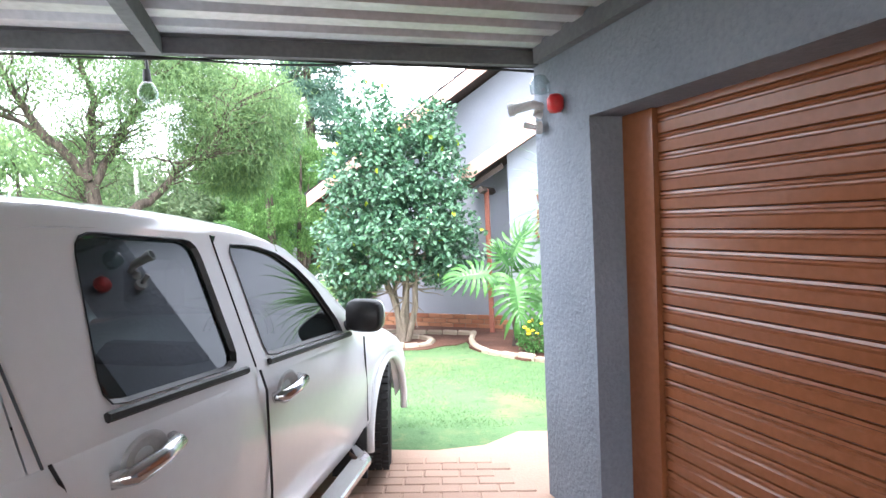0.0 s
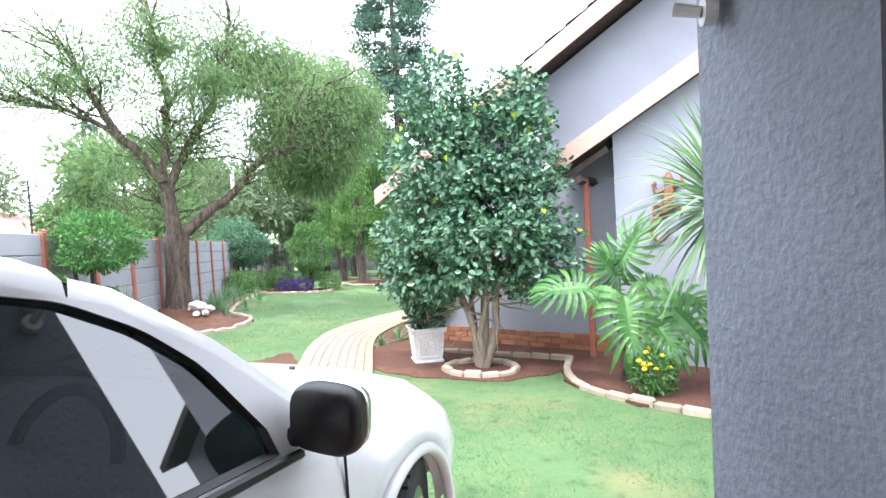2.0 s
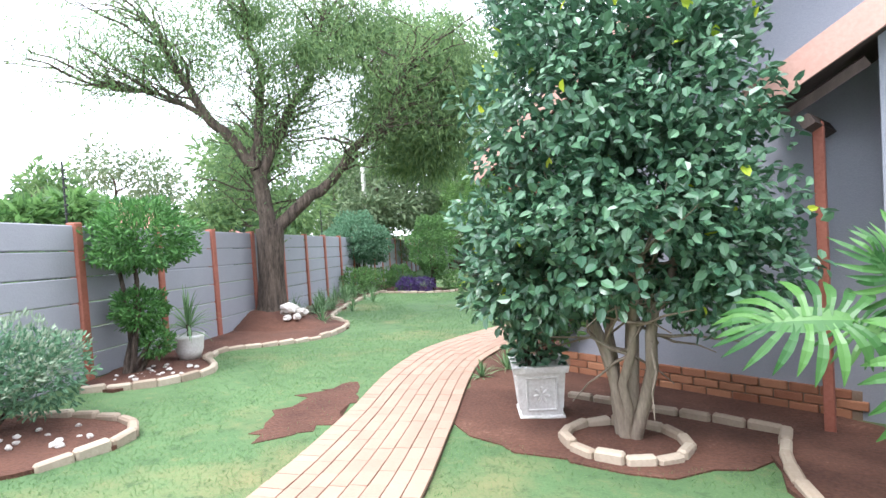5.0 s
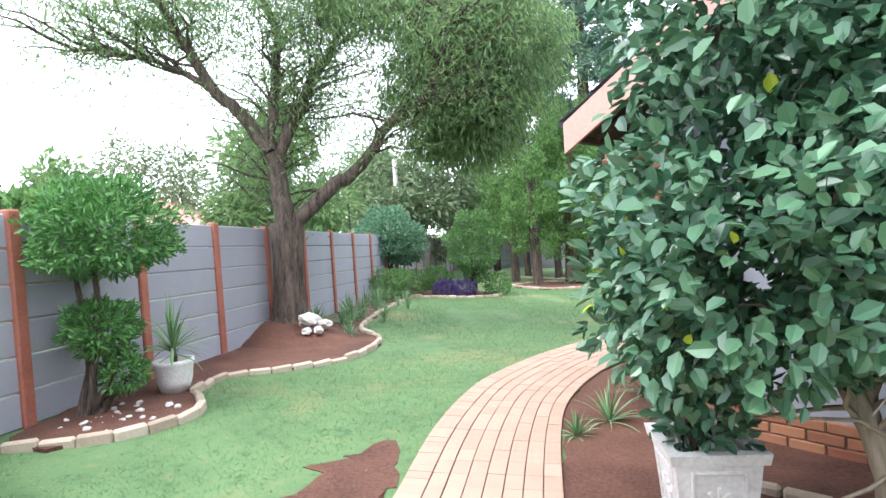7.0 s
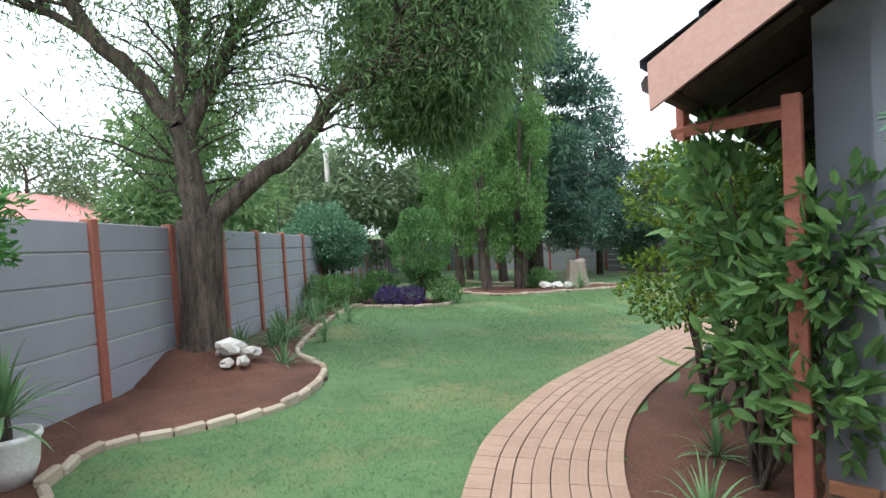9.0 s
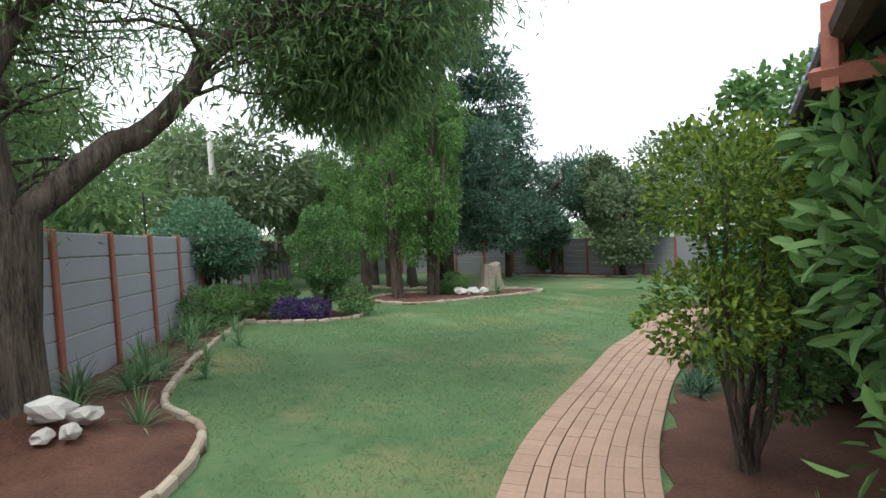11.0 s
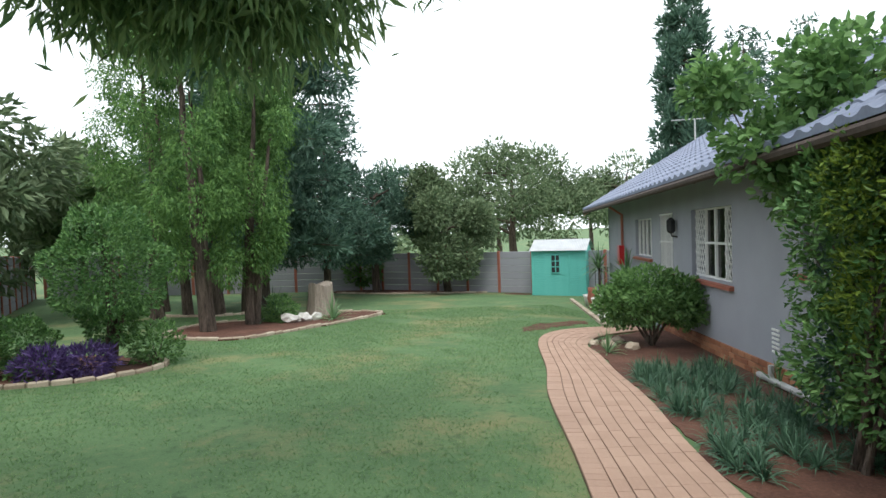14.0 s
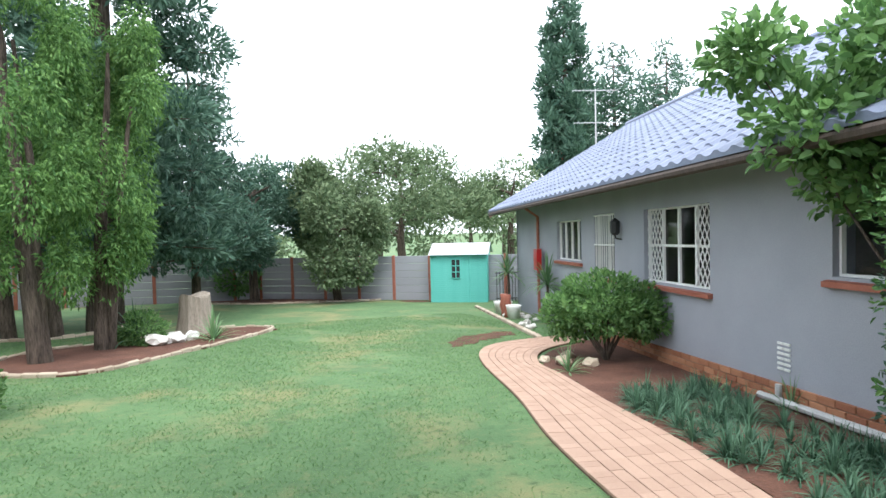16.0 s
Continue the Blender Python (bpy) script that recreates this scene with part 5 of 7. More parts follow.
def house_fittings():
    p = wp(10.75, 1.42, 0.12)
    th = empty("wall_lantern", p, label="black iron wall lantern beside the barred window", category="wall lamp")
    child(Shape().lathe([(0.02, 0.16), (0.09, 0.1), (0.085, -0.1), (0.05, -0.14), (0.0, -0.15)], 6, p).tube([wp(10.75, 1.2, 0.0), wp(10.75, 1.22, 0.1), p + Vector((0, 0, -0.14))], 0.015, 6).make("cage", M_BLACK), th)
    dp = Shape().tube([wp(15.8, 2.1, 0.5), wp(15.8, 1.8, 0.07), wp(15.8, -0.75, 0.07)], 0.04, 8)
    tagged(dp.make("drain_pipe", M_RUST), "rust-red downpipe on the grey house wall", "downpipe")
    hb = Shape()
    q = [wp(s, z, d) for d in (0.11, 0.24) for s, z in ((15.35, 0.4), (15.65, 0.4), (15.65, 0.95), (15.35, 0.95))]
    hb.add(q, [[0, 1, 2, 3], [7, 6, 5, 4]] + [[j, j + 4, (j + 1) % 4 + 4, (j + 1) % 4] for j in range(4)])
    tagged(hb.make("post_box", M_RED), "red metal box on the house wall", "box")
    vent = empty("air_vent", wp(6.75, -0.05), label="white louvred air vent in the grey wall", category="vent")
    vs = Shape()
    for r in range(6):
        z = -0.2 + r * 0.055
        for c in range(2):
            s0 = 6.64 + c * 0.1
            q = [wp(s, zz, d) for d in (0.004, 0.018) for s, zz in ((s0, z), (s0 + 0.085, z), (s0 + 0.085, z + 0.025), (s0, z + 0.025))]
            vs.add(q, [[0, 1, 2, 3], [7, 6, 5, 4]] + [[j, j + 4, (j + 1) % 4 + 4, (j + 1) % 4] for j in range(4)])
    child(vs.make("louvres", M_WHITE), vent)
    pp = Shape()
    pp.tube([wp(6.75, -0.35, 0.06), wp(6.75, -0.6, 0.06)], 0.035, 8)
    pp.tube([wp(7.0, -0.52, 0.1), wp(5.0, -0.44, 0.1), wp(4.2, -0.42, 0.1)], 0.04, 8)
    tagged(pp.make("waste_pipe", M_GREYPLAST), "grey plastic waste pipe along the plinth", "pipe")
    an = Shape()
    b = Vector((8.0, 28.1, 3.0))
    an.tube([b, b + Vector((0, 0, 2.95))], 0.025, 6)
    for z, L in ((2.9, 0.75), (1.8, 0.7)):
        an.tube([b + Vector((-L, 0.3, z)), b + Vector((L, -0.3, z))], 0.015, 5)
        for t in np.linspace(-0.9, 0.9, 7):
            m = b + Vector((-L * t, 0.3 * t, z))
            an.tube([m + Vector((0.05, 0.2, 0)), m - Vector((0.05, 0.2, 0))], 0.008, 4)
    tagged(an.make("tv_antenna", M_GREYPLAST), "thin grey television antenna above the roof", "antenna")
    gs = Shape().lathe([(0.0, 0.5), (0.28, 0.42), (0.35, 0.2), (0.36, -0.5)], 16, (9.2, 25.2, 4.95))
    tagged(gs.make("roof_vent", M_WHITE, smooth=True), "white domed vent on the roof ridge", "roof vent")
    gate = Shape()
    for i in range(8):
        x = 5.5 + i * 0.11
        gate.tube([(x, 30.75 - 0.04 * i, -1.5), (x, 30.75 - 0.04 * i, -0.35)], 0.014, 5)
    gate.tube([(5.45, 30.76, -0.4), (6.3, 30.45, -0.4)], 0.018, 5).tube([(5.45, 30.76, -1.35), (6.3, 30.45, -1.35)], 0.018, 5)
    tagged(gate.make("side_gate", M_BLACK), "black steel bar gate beside the shed", "gate")
    # low brick step and kerb along the wall's far end
    kb = Shape()
    for a in np.arange(12.2, 19.5, 0.31):
        m = wp(a, 0, 1.15)
        kb.box((-0.15, -0.06, -0.08), (0.15, 0.06, 0.07), pose(m.x, m.y, ground_z(m.x, m.y), 0, 0, 70.7), 0.012)
    tagged(kb.make("kerb_house", M_CURB), "pale concrete kerb along the house border", "kerb", kind="structure")
    for s, r in ((15.9, 0.2), (17.2, 0.26)):
        m = wp(s, 0, 0.75)
        pot = Shape().lathe([(0.0, 0.0), (r * 0.75, 0.0), (r, 0.3), (r * 1.08, 0.36), (r * 0.95, 0.36), (r * 0.9, 0.28), (0, 0.27)], 18, (m.x, m.y, ground_z(m.x, m.y)))
        tagged(pot.make("round_pot", M_POTWHITE, smooth=True), "round white plaster pot by the house wall", "pot")
    for s in (16.6, 16.2):
        m = wp(s, 0, 0.85)
        u = Shape().lathe([(0.0, 0), (0.1, 0), (0.08, 0.1), (0.13, 0.3), (0.09, 0.5), (0.11, 0.62), (0.0, 0.62)], 14, (m.x, m.y, ground_z(m.x, m.y)))
        tagged(u.make("clay_urn", M_RUST, smooth=True), "slender brown clay urn by the wall", "urn")


house_fittings()


def fence_pot():
    x, y = -6.28, 9.28
    z = ground_z(x, y) + 0.03
    pot = Shape().lathe([(0.0, 0.0), (0.13, 0.0), (0.17, 0.12), (0.185, 0.27), (0.2, 0.29), (0.195, 0.32), (0.17, 0.32), (0.165, 0.27), (0, 0.26)], 22, (x, y, z))
    tagged(pot.make("white_pot", M_POTWHITE, smooth=True), "round white glazed pot on the soil by the fence", "pot")


fence_pot()


def neighbour():
    th = empty("neighbour_house", (-26, 22, 0), label="neighbour's house with faded pink roof beyond the fence", category="house", kind="structure")
    m = pose(-27, 22, 0, 0, 0, 20)
    w = Shape().box((-3.5, -7, -1), (3.5, 7, 2.1), m)
    child(w.make("wall", M_PLASTER), th)
    r = Shape()
    q = [(-4, -7.6, 2.0), (4, -7.6, 2.0), (4, 7.6, 2.0), (-4, 7.6, 2.0), (0, -4.5, 3.9), (0, 4.5, 3.9)]
    r.add([m @ Vector(p) for p in q], [[0, 1, 4], [1, 2, 5, 4], [2, 3, 5], [3, 0, 4, 5], [3, 2, 1, 0]])
    child(r.make("roof", M_PINKROOF), th)
    pole = Shape().tube([(-14.3, 26.5, -0.6), (-14.3, 26.5, 4.6)], [0.12, 0.1], 10)
    tagged(pole.make("utility_pole", M_STONEWHITE), "pale concrete utility pole beyond the fence", "pole")
    for x, y in ((-6.62, 8.05), (-9.6, 16.75)):
        s = Shape().tube([(x, y, ground_z(x, y) + 1.2), (x, y, ground_z(x, y) + 2.5)], 0.012, 6)
        for k in range(6):
            s.tube([(x - 0.015, y, ground_z(x, y) + 1.9 + 0.1 * k), (x + 0.04, y, ground_z(x, y) + 1.9 + 0.1 * k)], 0.014, 5)
        tagged(s.make("fence_wire_bracket", M_BLACK), "thin black electric-fence bracket on the fence post", "bracket", "brackets on the fence")


neighbour()


# ---- plants ----
def plant(name, x, y, label, category, group=""):
    return empty(name, (x, y, ground_z(x, y)), label=label, category=category, group=group)


def big_tree():
    th = plant("shade_tree", -7.6, 12.35, "large spreading shade tree with rough grey bark and feathery foliage", "tree")
    gz = ground_z(-7.6, 12.35)
    sh = Shape()
    prof = [((-7.62, 12.32, gz - 0.1), 0.46), ((-7.6, 12.33, gz + 0.15), 0.33), ((-7.57, 12.35, gz + 0.4), 0.26), ((-7.55, 12.36, gz + 0.9), 0.225), ((-7.53, 12.37, gz + 1.4), 0.235), ((-7.52, 12.37, gz + 1.85), 0.26)]
    n = 22
    vs = []
    for (c, r) in prof:
        for k in range(n):
            a = 2 * math.pi * k / n
            rr = r * (1 + 0.09 * math.sin(5 * a + c[2]) + 0.05 * math.sin(11 * a + 2 * c[2]))
            vs.append((c[0] + rr * math.cos(a), c[1] + rr * math.sin(a), c[2]))
    sh.add(vs, [[i * n + k, i * n + (k + 1) % n, (i + 1) * n + (k + 1) % n, (i + 1) * n + k] for i in range(len(prof) - 1) for k in range(n)])
    f = np.array([-7.52, 12.37, gz + 1.75])
    mains = [(f, (-7.6, 12.2, 2.75), 0.2, 0.16), ((-7.6, 12.2, 2.75), (-8.1, 11.7, 3.6), 0.13, 0.11), ((-8.1, 11.7, 3.6), (-8.6, 11.0, 5.3), 0.11, 0.05), ((-8.1, 11.7, 3.6), (-9.6, 10.6, 4.3), 0.07, 0.03),
             ((-7.6, 12.2, 2.75), (-7.55, 12.5, 4.5), 0.11, 0.09), ((-7.55, 12.5, 4.5), (-7.7, 12.2, 6.6), 0.08, 0.03), ((-7.6, 12.3, 2.6), (-6.95, 12.9, 4.2), 0.12, 0.09), ((-6.95, 12.9, 4.2), (-6.4, 13.2, 6.3), 0.08, 0.03),
             (f, (-6.75, 13.1, 2.35), 0.16, 0.13), ((-6.75, 13.1, 2.35), (-5.6, 13.4, 3.25), 0.12, 0.09), ((-5.6, 13.4, 3.25), (-4.7, 14.4, 4.3), 0.08, 0.03), ((-5.6, 13.4, 3.25), (-4.6, 13.0, 4.4), 0.06, 0.02), (f, (-8.15, 12.9, 2.6), 0.12, 0.07), ((-8.15, 12.9, 2.6), (-8.9, 14.0, 3.8), 0.07, 0.03)]
    tips = []
    for a, b, r0, r1 in mains:
        p = branch(sh, a, b, r0 * 0.82, r1 * 0.82, 0.16, 9, 8)
        if r1 <= 0.1:
            for q in p[2:]:
                for _ in range(3):
                    d = unit(np.array(b) - np.array(a) + rng.normal(size=3) * np.linalg.norm(np.array(b) - np.array(a)) * 0.7)
                    d[2] = abs(d[2]) * 0.5 + 0.05
                    e = q + d * rng.uniform(0.7, 1.7)
                    w = branch(sh, q, e, 0.026, 0.007, 0.2, 5, 5)
                    for j in (2, 4, 5):
                        e2 = w[j] + unit(rng.normal(size=3) + d * 1.2) * rng.uniform(0.35, 0.8)
                        w2 = branch(sh, w[j], e2, 0.009, 0.003, 0.2, 4, 3)
                        tips.append(w2[-1])
                        tips.append(w2[1])
    child(sh.make("trunk", M_BARK, smooth=True), th)
    tips = np.array(tips)
    pts = np.repeat(tips, 28, 0) + rng.normal(size=(len(tips) * 28, 3)) * 0.25
    al = np.tile(np.array([0, 0, -0.5]), (len(pts), 1)) + rng.normal(size=(len(pts), 3)) * 0.5
    leaf_mesh("twig_leaves", pts, al, L_FEATHER, 0.11, 0.019, th)
    dense = [(-5.2, 14.7, 4.3, 1.25, 1.2, 1.4), (-4.9, 14.6, 3.4, 0.9, 0.9, 0.8), (-4.5, 15.2, 4.6, 1.0, 1.0, 1.3), (-5.9, 14.6, 3.9, 1.0, 1.0, 1.0), (-5.6, 15.0, 5.2, 1.3, 1.2, 1.1), (-4.4, 13.9, 4.7, 0.8, 0.8, 0.9), (-6.5, 14.2, 5.6, 1.3, 1.2, 0.8), (-5.1, 14.6, 2.8, 0.75, 0.6, 0.5), (-5.8, 14.7, 2.95, 0.7, 0.6, 0.45)]
    p, d = cloud_points(dense, 56000, 0.6, 0.15, 1.6)
    leaf_mesh("foliage", p, d * 0.4 + np.array([0, 0, -0.9]), L_FEATHER, 0.15, 0.027, th)
    thin = [(-7.6, 12.4, 5.6, 1.9, 1.6, 1.2), (-8.9, 11.4, 4.9, 1.4, 1.2, 0.9), (-6.4, 12.4, 4.8, 1.2, 1.0, 1.0), (-8.8, 13.8, 3.9, 0.9, 0.9, 0.8), (-6.2, 14.3, 3.9, 1.0, 0.8, 0.7), (-5.5, 14.2, 3.2, 0.8, 0.7, 0.5)]
    p, d = cloud_points(thin, 26000, 0.8, 0.45, 2.2)
    leaf_mesh("foliage", p, d * 0.4 + np.array([0, 0, -0.8]), L_FEATHER, 0.1, 0.018, th)
    # drooping sprigs over the lawn
    sp, dd = [], []
    tw = Shape()
    for k in range(26):
        a = np.array([rng.uniform(-5.4, -3.6), rng.uniform(14.0, 15.6), rng.uniform(3.6, 4.6)])
        b = a + np.array([rng.uniform(0.0, 0.35), rng.uniform(-0.2, 0.2), -rng.uniform(0.4, 0.8)])
        w = branch(tw, a, b, 0.006, 0.002, 0.1, 4, 6)
        for q in w:
            for _ in range(4):
                sp.append(q)
                dd.append([rng.normal() * 0.6, rng.normal() * 0.6, -0.8])
    child(tw.make("sprig_stems", M_BARK), th)
    leaf_mesh("sprigs", np.array(sp), np.array(dd), L_FEATHER, 0.15, 0.018, th, jitter=0.2)


big_tree()


def tree_mound():
    sh = Shape()
    rings = [(1.15, -0.02), (0.95, 0.05), (0.7, 0.13), (0.45, 0.24), (0.2, 0.3)]
    sh.lathe(rings, 26)
    vs = [(v.x * 1.1 - 7.55, v.y * 0.9 + 12.25, v.z + ground_z(v.x - 7.5, v.y + 12.25) + 0.05 * noise.noise(v * 3.0)) for v in sh.v]
    tagged(mesh_object("soil_mound", vs, sh.f, M_SOIL, smooth=True), "mound of dark red soil heaped round the tree", "soil mound", kind="structure")


tree_mound()


def camellia():
    x, y = -0.66, 8.35
    th = plant("camellia_shrub", x, y, "tall glossy dark-green camellia shrub with several pale stems", "shrub")
    g = ground_z(x, y)
    sh = Shape()
    for a, b, r in (((x, y, g), (x - 0.35, y - 0.1, g + 1.5), 0.055), ((x + 0.03, y + 0.02, g), (x + 0.05, y + 0.1, g + 1.8), 0.06), ((x + 0.06, y, g), (x + 0.45, y + 0.05, g + 1.6), 0.05), ((x - 0.05, y + 0.05, g), (x - 0.15, y + 0.3, g + 1.6), 0.04), ((x, y, g), (x + 0.2, y - 0.25, g + 1.4), 0.04)):
        p = branch(sh, a, b, r, r * 0.6, 0.1, 8, 7)
        for q in p[3:]:
            for _ in range(3):
                branch(sh, q, q + unit(rng.normal(size=3) + [0, 0, 0.8]) * 0.6, 0.014, 0.004, 0.15, 4, 4)
    child(sh.make("stem", M_BARK_PALE, smooth=True), th)
    blobs = [(-0.85, 8.35, 1.35, 1.0, 0.85, 0.75), (-0.35, 8.4, 1.5, 0.85, 0.8, 0.8), (-0.95, 8.35, 2.2, 0.78, 0.7, 0.75), (-0.25, 8.45, 2.25, 0.68, 0.65, 0.8), (-1.0, 8.4, 2.95, 0.5, 0.5, 0.58), (-0.1, 8.5, 2.85, 0.42, 0.42, 0.55), (-1.25, 8.3, 1.0, 0.6, 0.6, 0.5), (0.05, 8.4, 1.0, 0.5, 0.6, 0.45)]
    p, d = cloud_points(blobs, 19000, 0.28, 0.16, 3.6)
    leaf_mesh("foliage", p, d * 0.8 + np.array([0, 0, -0.1]), L_CAMELLIA, 0.078, 0.05, th, jitter=0.7, broad=True, normal=d + np.array([0, 0, 0.9]))
    p, d = cloud_points(blobs, 70, 0.03)
    young = leaf_mesh("young_leaves", p, d * 0.6 + np.array([0, 0, 0.5]), L_YELLOW, 0.08, 0.05, th, jitter=0.5, broad=True, normal=d + np.array([0, 0, 0.9]))
    # the outer leaves toward the path, one by one
    lv = leaf_mesh("leaf", np.zeros((1, 3)), np.array([[1.0, 0, 0]]), L_CAMELLIA, 0.09, 0.058, None, jitter=0.0, broad=True, normal=np.array([[0, 0, 1.0]]))
    me = lv.data
    bpy.data.objects.remove(lv)
    p, d = cloud_points(blobs[:3] + blobs[6:7], 900, 0.03)
    keep = [i for i in range(len(p)) if p[i][0] < -0.9 and p[i][1] < 8.9][:260]
    for i in keep:
        o = new("leaf", me)
        o.parent = th
        q = Vector(d[i] + rng.normal(size=3) * 0.35).to_track_quat("X", "Z")
        o.matrix_local = Matrix.Translation(Vector(p[i]) - th.location) @ q.to_matrix().to_4x4()


camellia()


def bush(name, x, y, blobs, n, mat, length, width, label, category="shrub", trunk=None, broad=True, shell=0.22, gap=0.05, bark=M_BARK, group="", up=0.2, freq=4.0):
    """A shrub: stems from the ground into its crown, and a crown of many leaves."""
    th = plant(name, x, y, label, category, group)
    g = ground_z(x, y)
    sh = Shape()
    for b in blobs:
        for _ in range(2):
            c = np.array(b[:3]) + rng.normal(size=3) * np.array(b[3:]) * 0.25
            r = trunk or 0.02
            branch(sh, (x + rng.normal() * r, y + rng.normal() * r, g - 0.02), c, r, r * 0.4, 0.08, 6, 5)
    child(sh.make("stem", bark, smooth=True), th)
    p, d = cloud_points(blobs, n, shell, gap, freq)
    leaf_mesh("foliage", p, d + np.array([0, 0, up]), mat, length, width, th, jitter=0.6, broad=broad, normal=d + np.array([0, 0, 0.6]))
    return th


bush("topiary_shrub", -6.28, 8.4, [(-6.15, 8.6, 1.52, 0.62, 0.62, 0.42), (-6.2, 8.55, 0.68, 0.3, 0.3, 0.25), (-6.1, 8.65, 0.25, 0.18, 0.18, 0.18)], 9500, L_TOPIARY, 0.065, 0.022, "cloud-pruned green topiary with twisted bare stem", "topiary", 0.045)
bush("front_hedge_bush", -5.3, 6.5, [(-5.3, 6.45, 0.5, 0.55, 0.5, 0.32), (-5.05, 6.75, 0.45, 0.4, 0.4, 0.34), (-5.6, 6.2, 0.45, 0.45, 0.4, 0.32)], 6000, L_BLUEISH, 0.05, 0.02, "dense grey-green clipped bush with silvery tips", "shrub", 0.025)
p_, d_ = cloud_points([(-5.2, 6.5, 0.6, 0.62, 0.55, 0.3)], 1600, 0.05)
tips_ = leaf_mesh("silver_tips", p_, d_ + np.array([0, 0, 0.8]), L_SILVER, 0.05, 0.02, bpy.data.objects["front_hedge_bush"])
bush("blue_shrub_tree", -10.3, 19.8, [(-10.4, 19.6, 1.3, 1.0, 0.9, 0.8), (-9.95, 19.8, 1.0, 0.7, 0.7, 0.55), (-10.9, 19.4, 1.1, 0.65, 0.65, 0.55)], 13000, L_BLUEISH, 0.09, 0.035, "rounded blue-green flowering shrub on short stems", "shrub", 0.05)
bush("round_topiary", -7.85, 19.95, [(-7.8, 20.0, 0.95, 0.78, 0.72, 0.85), (-7.8, 20.0, 0.35, 0.4, 0.4, 0.5)], 12000, L_DARKHEDGE, 0.055, 0.026, "dark-green clipped round topiary bush", "topiary", 0.05, shell=0.08, gap=0.0)
bush("small_round_bush", -8.95, 19.85, [(-8.95, 19.85, -0.05, 0.46, 0.42, 0.36)], 4500, L_DARKHEDGE, 0.045, 0.024, "small dark-green clipped round bush", "shrub", 0.02, shell=0.1, gap=0.0)
bush("purple_plant", -8.25, 19.5, [(-8.45, 19.4, -0.3, 0.35, 0.25, 0.24), (-8.0, 19.6, -0.3, 0.35, 0.25, 0.24)], 2600, L_PURPLE, 0.1, 0.022, "low purple-leaved clump at the bed's edge", "plant", 0.01, broad=False)
bush("wall_bush", 0.85, 19.75, [(0.85, 19.85, 0.02, 0.74, 0.74, 0.5), (0.5, 20.15, -0.1, 0.5, 0.5, 0.42), (1.2, 19.4, -0.08, 0.5, 0.5, 0.42)], 7500, L_BROAD, 0.085, 0.042, "rounded bright-green shrub against the house wall", "shrub", 0.03, shell=0.3, gap=0.3, freq=5.0)
bush("golden_shrub", -1.95, 12.5, [(-2.1, 12.3, 1.55, 0.55, 0.55, 0.4), (-2.25, 12.2, 0.75, 0.42, 0.45, 0.35), (-1.75, 12.7, 1.1, 0.45, 0.5, 0.7), (-1.5, 13.0, 1.5, 0.45, 0.5, 0.5)], 9500, L_GOLDMIX, 0.05, 0.024, "yellow-green golden privet shrub by the house corner", "shrub", 0.03)
bush("golden_hedge", -0.95, 14.3, [(-0.68, 14.35, 1.6, 0.36, 0.45, 0.5), (-0.65, 14.3, 0.75, 0.36, 0.45, 0.5), (-0.58, 14.0, 2.0, 0.35, 0.4, 0.32), (-0.6, 13.85, 2.4, 0.34, 0.4, 0.35)], 12000, L_GOLDMIX, 0.05, 0.022, "yellow-green golden shrub along the path", "shrub", 0.03)
bush("dark_wall_shrub", -0.55, 14.6, [(-0.5, 14.8, 1.2, 0.45, 0.5, 0.9), (-0.6, 14.6, 0.2, 0.5, 0.6, 0.5), (-0.75, 14.1, 0.2, 0.42, 0.5, 0.55), (-0.6, 14.1, 1.1, 0.36, 0.45, 0.7), (-1.6, 12.8, 0.4, 0.35, 0.4, 0.6)], 10000, L_DARKHEDGE, 0.06, 0.03, "dark-green shrub beside the house wall", "shrub", 0.03)
bush("climber", -1.85, 10.75, [(-1.95, 10.75, 1.2, 0.4, 0.35, 0.55), (-1.8, 10.6, 0.5, 0.42, 0.35, 0.45), (-2.0, 10.85, 1.65, 0.3, 0.3, 0.25), (-1.7, 10.4, 0.95, 0.35, 0.25, 0.35), (-1.55, 10.2, 1.1, 0.3, 0.16, 0.4), (-1.6, 10.25, 0.35, 0.35, 0.2, 0.3)], 1500, L_BROAD, 0.125, 0.05, "large-leaved green climber on the post", "climber", 0.018, shell=0.5)
bush("mulberry_tree", 0.28, 14.75, [(-0.2, 15.9, 2.15, 0.55, 0.6, 0.5), (0.0, 15.4, 2.65, 0.55, 0.6, 0.5), (-0.45, 16.4, 2.8, 0.4, 0.45, 0.35), (0.0, 15.7, 1.65, 0.35, 0.5, 0.35), (0.0, 15.1, 2.0, 0.45, 0.5, 0.6)], 4200, L_BROAD, 0.105, 0.07, "young large-leaved tree leaning out from the house", "tree", 0.016, shell=0.5, gap=0.15, freq=2.5)
bush("dark_leaf_shrub", 0.0, 15.3, [(-0.05, 15.0, 0.7, 0.4, 0.45, 0.75), (-0.2, 14.9, -0.1, 0.45, 0.5, 0.45), (-0.1, 14.8, 1.4, 0.35, 0.4, 0.5)], 8000, L_CONIFER, 0.055, 0.03, "dark fine-leaved shrub by the wall", "shrub", 0.02)
bush("planter_shrub", -1.42, 8.72, [(-1.42, 8.72, 0.32, 0.24, 0.22, 0.2), (-1.5, 8.7, 0.75, 0.3, 0.3, 0.35)], 900, L_CAMELLIA, 0.08, 0.05, "dark shrub growing from the white planter", "shrub", 0.03)
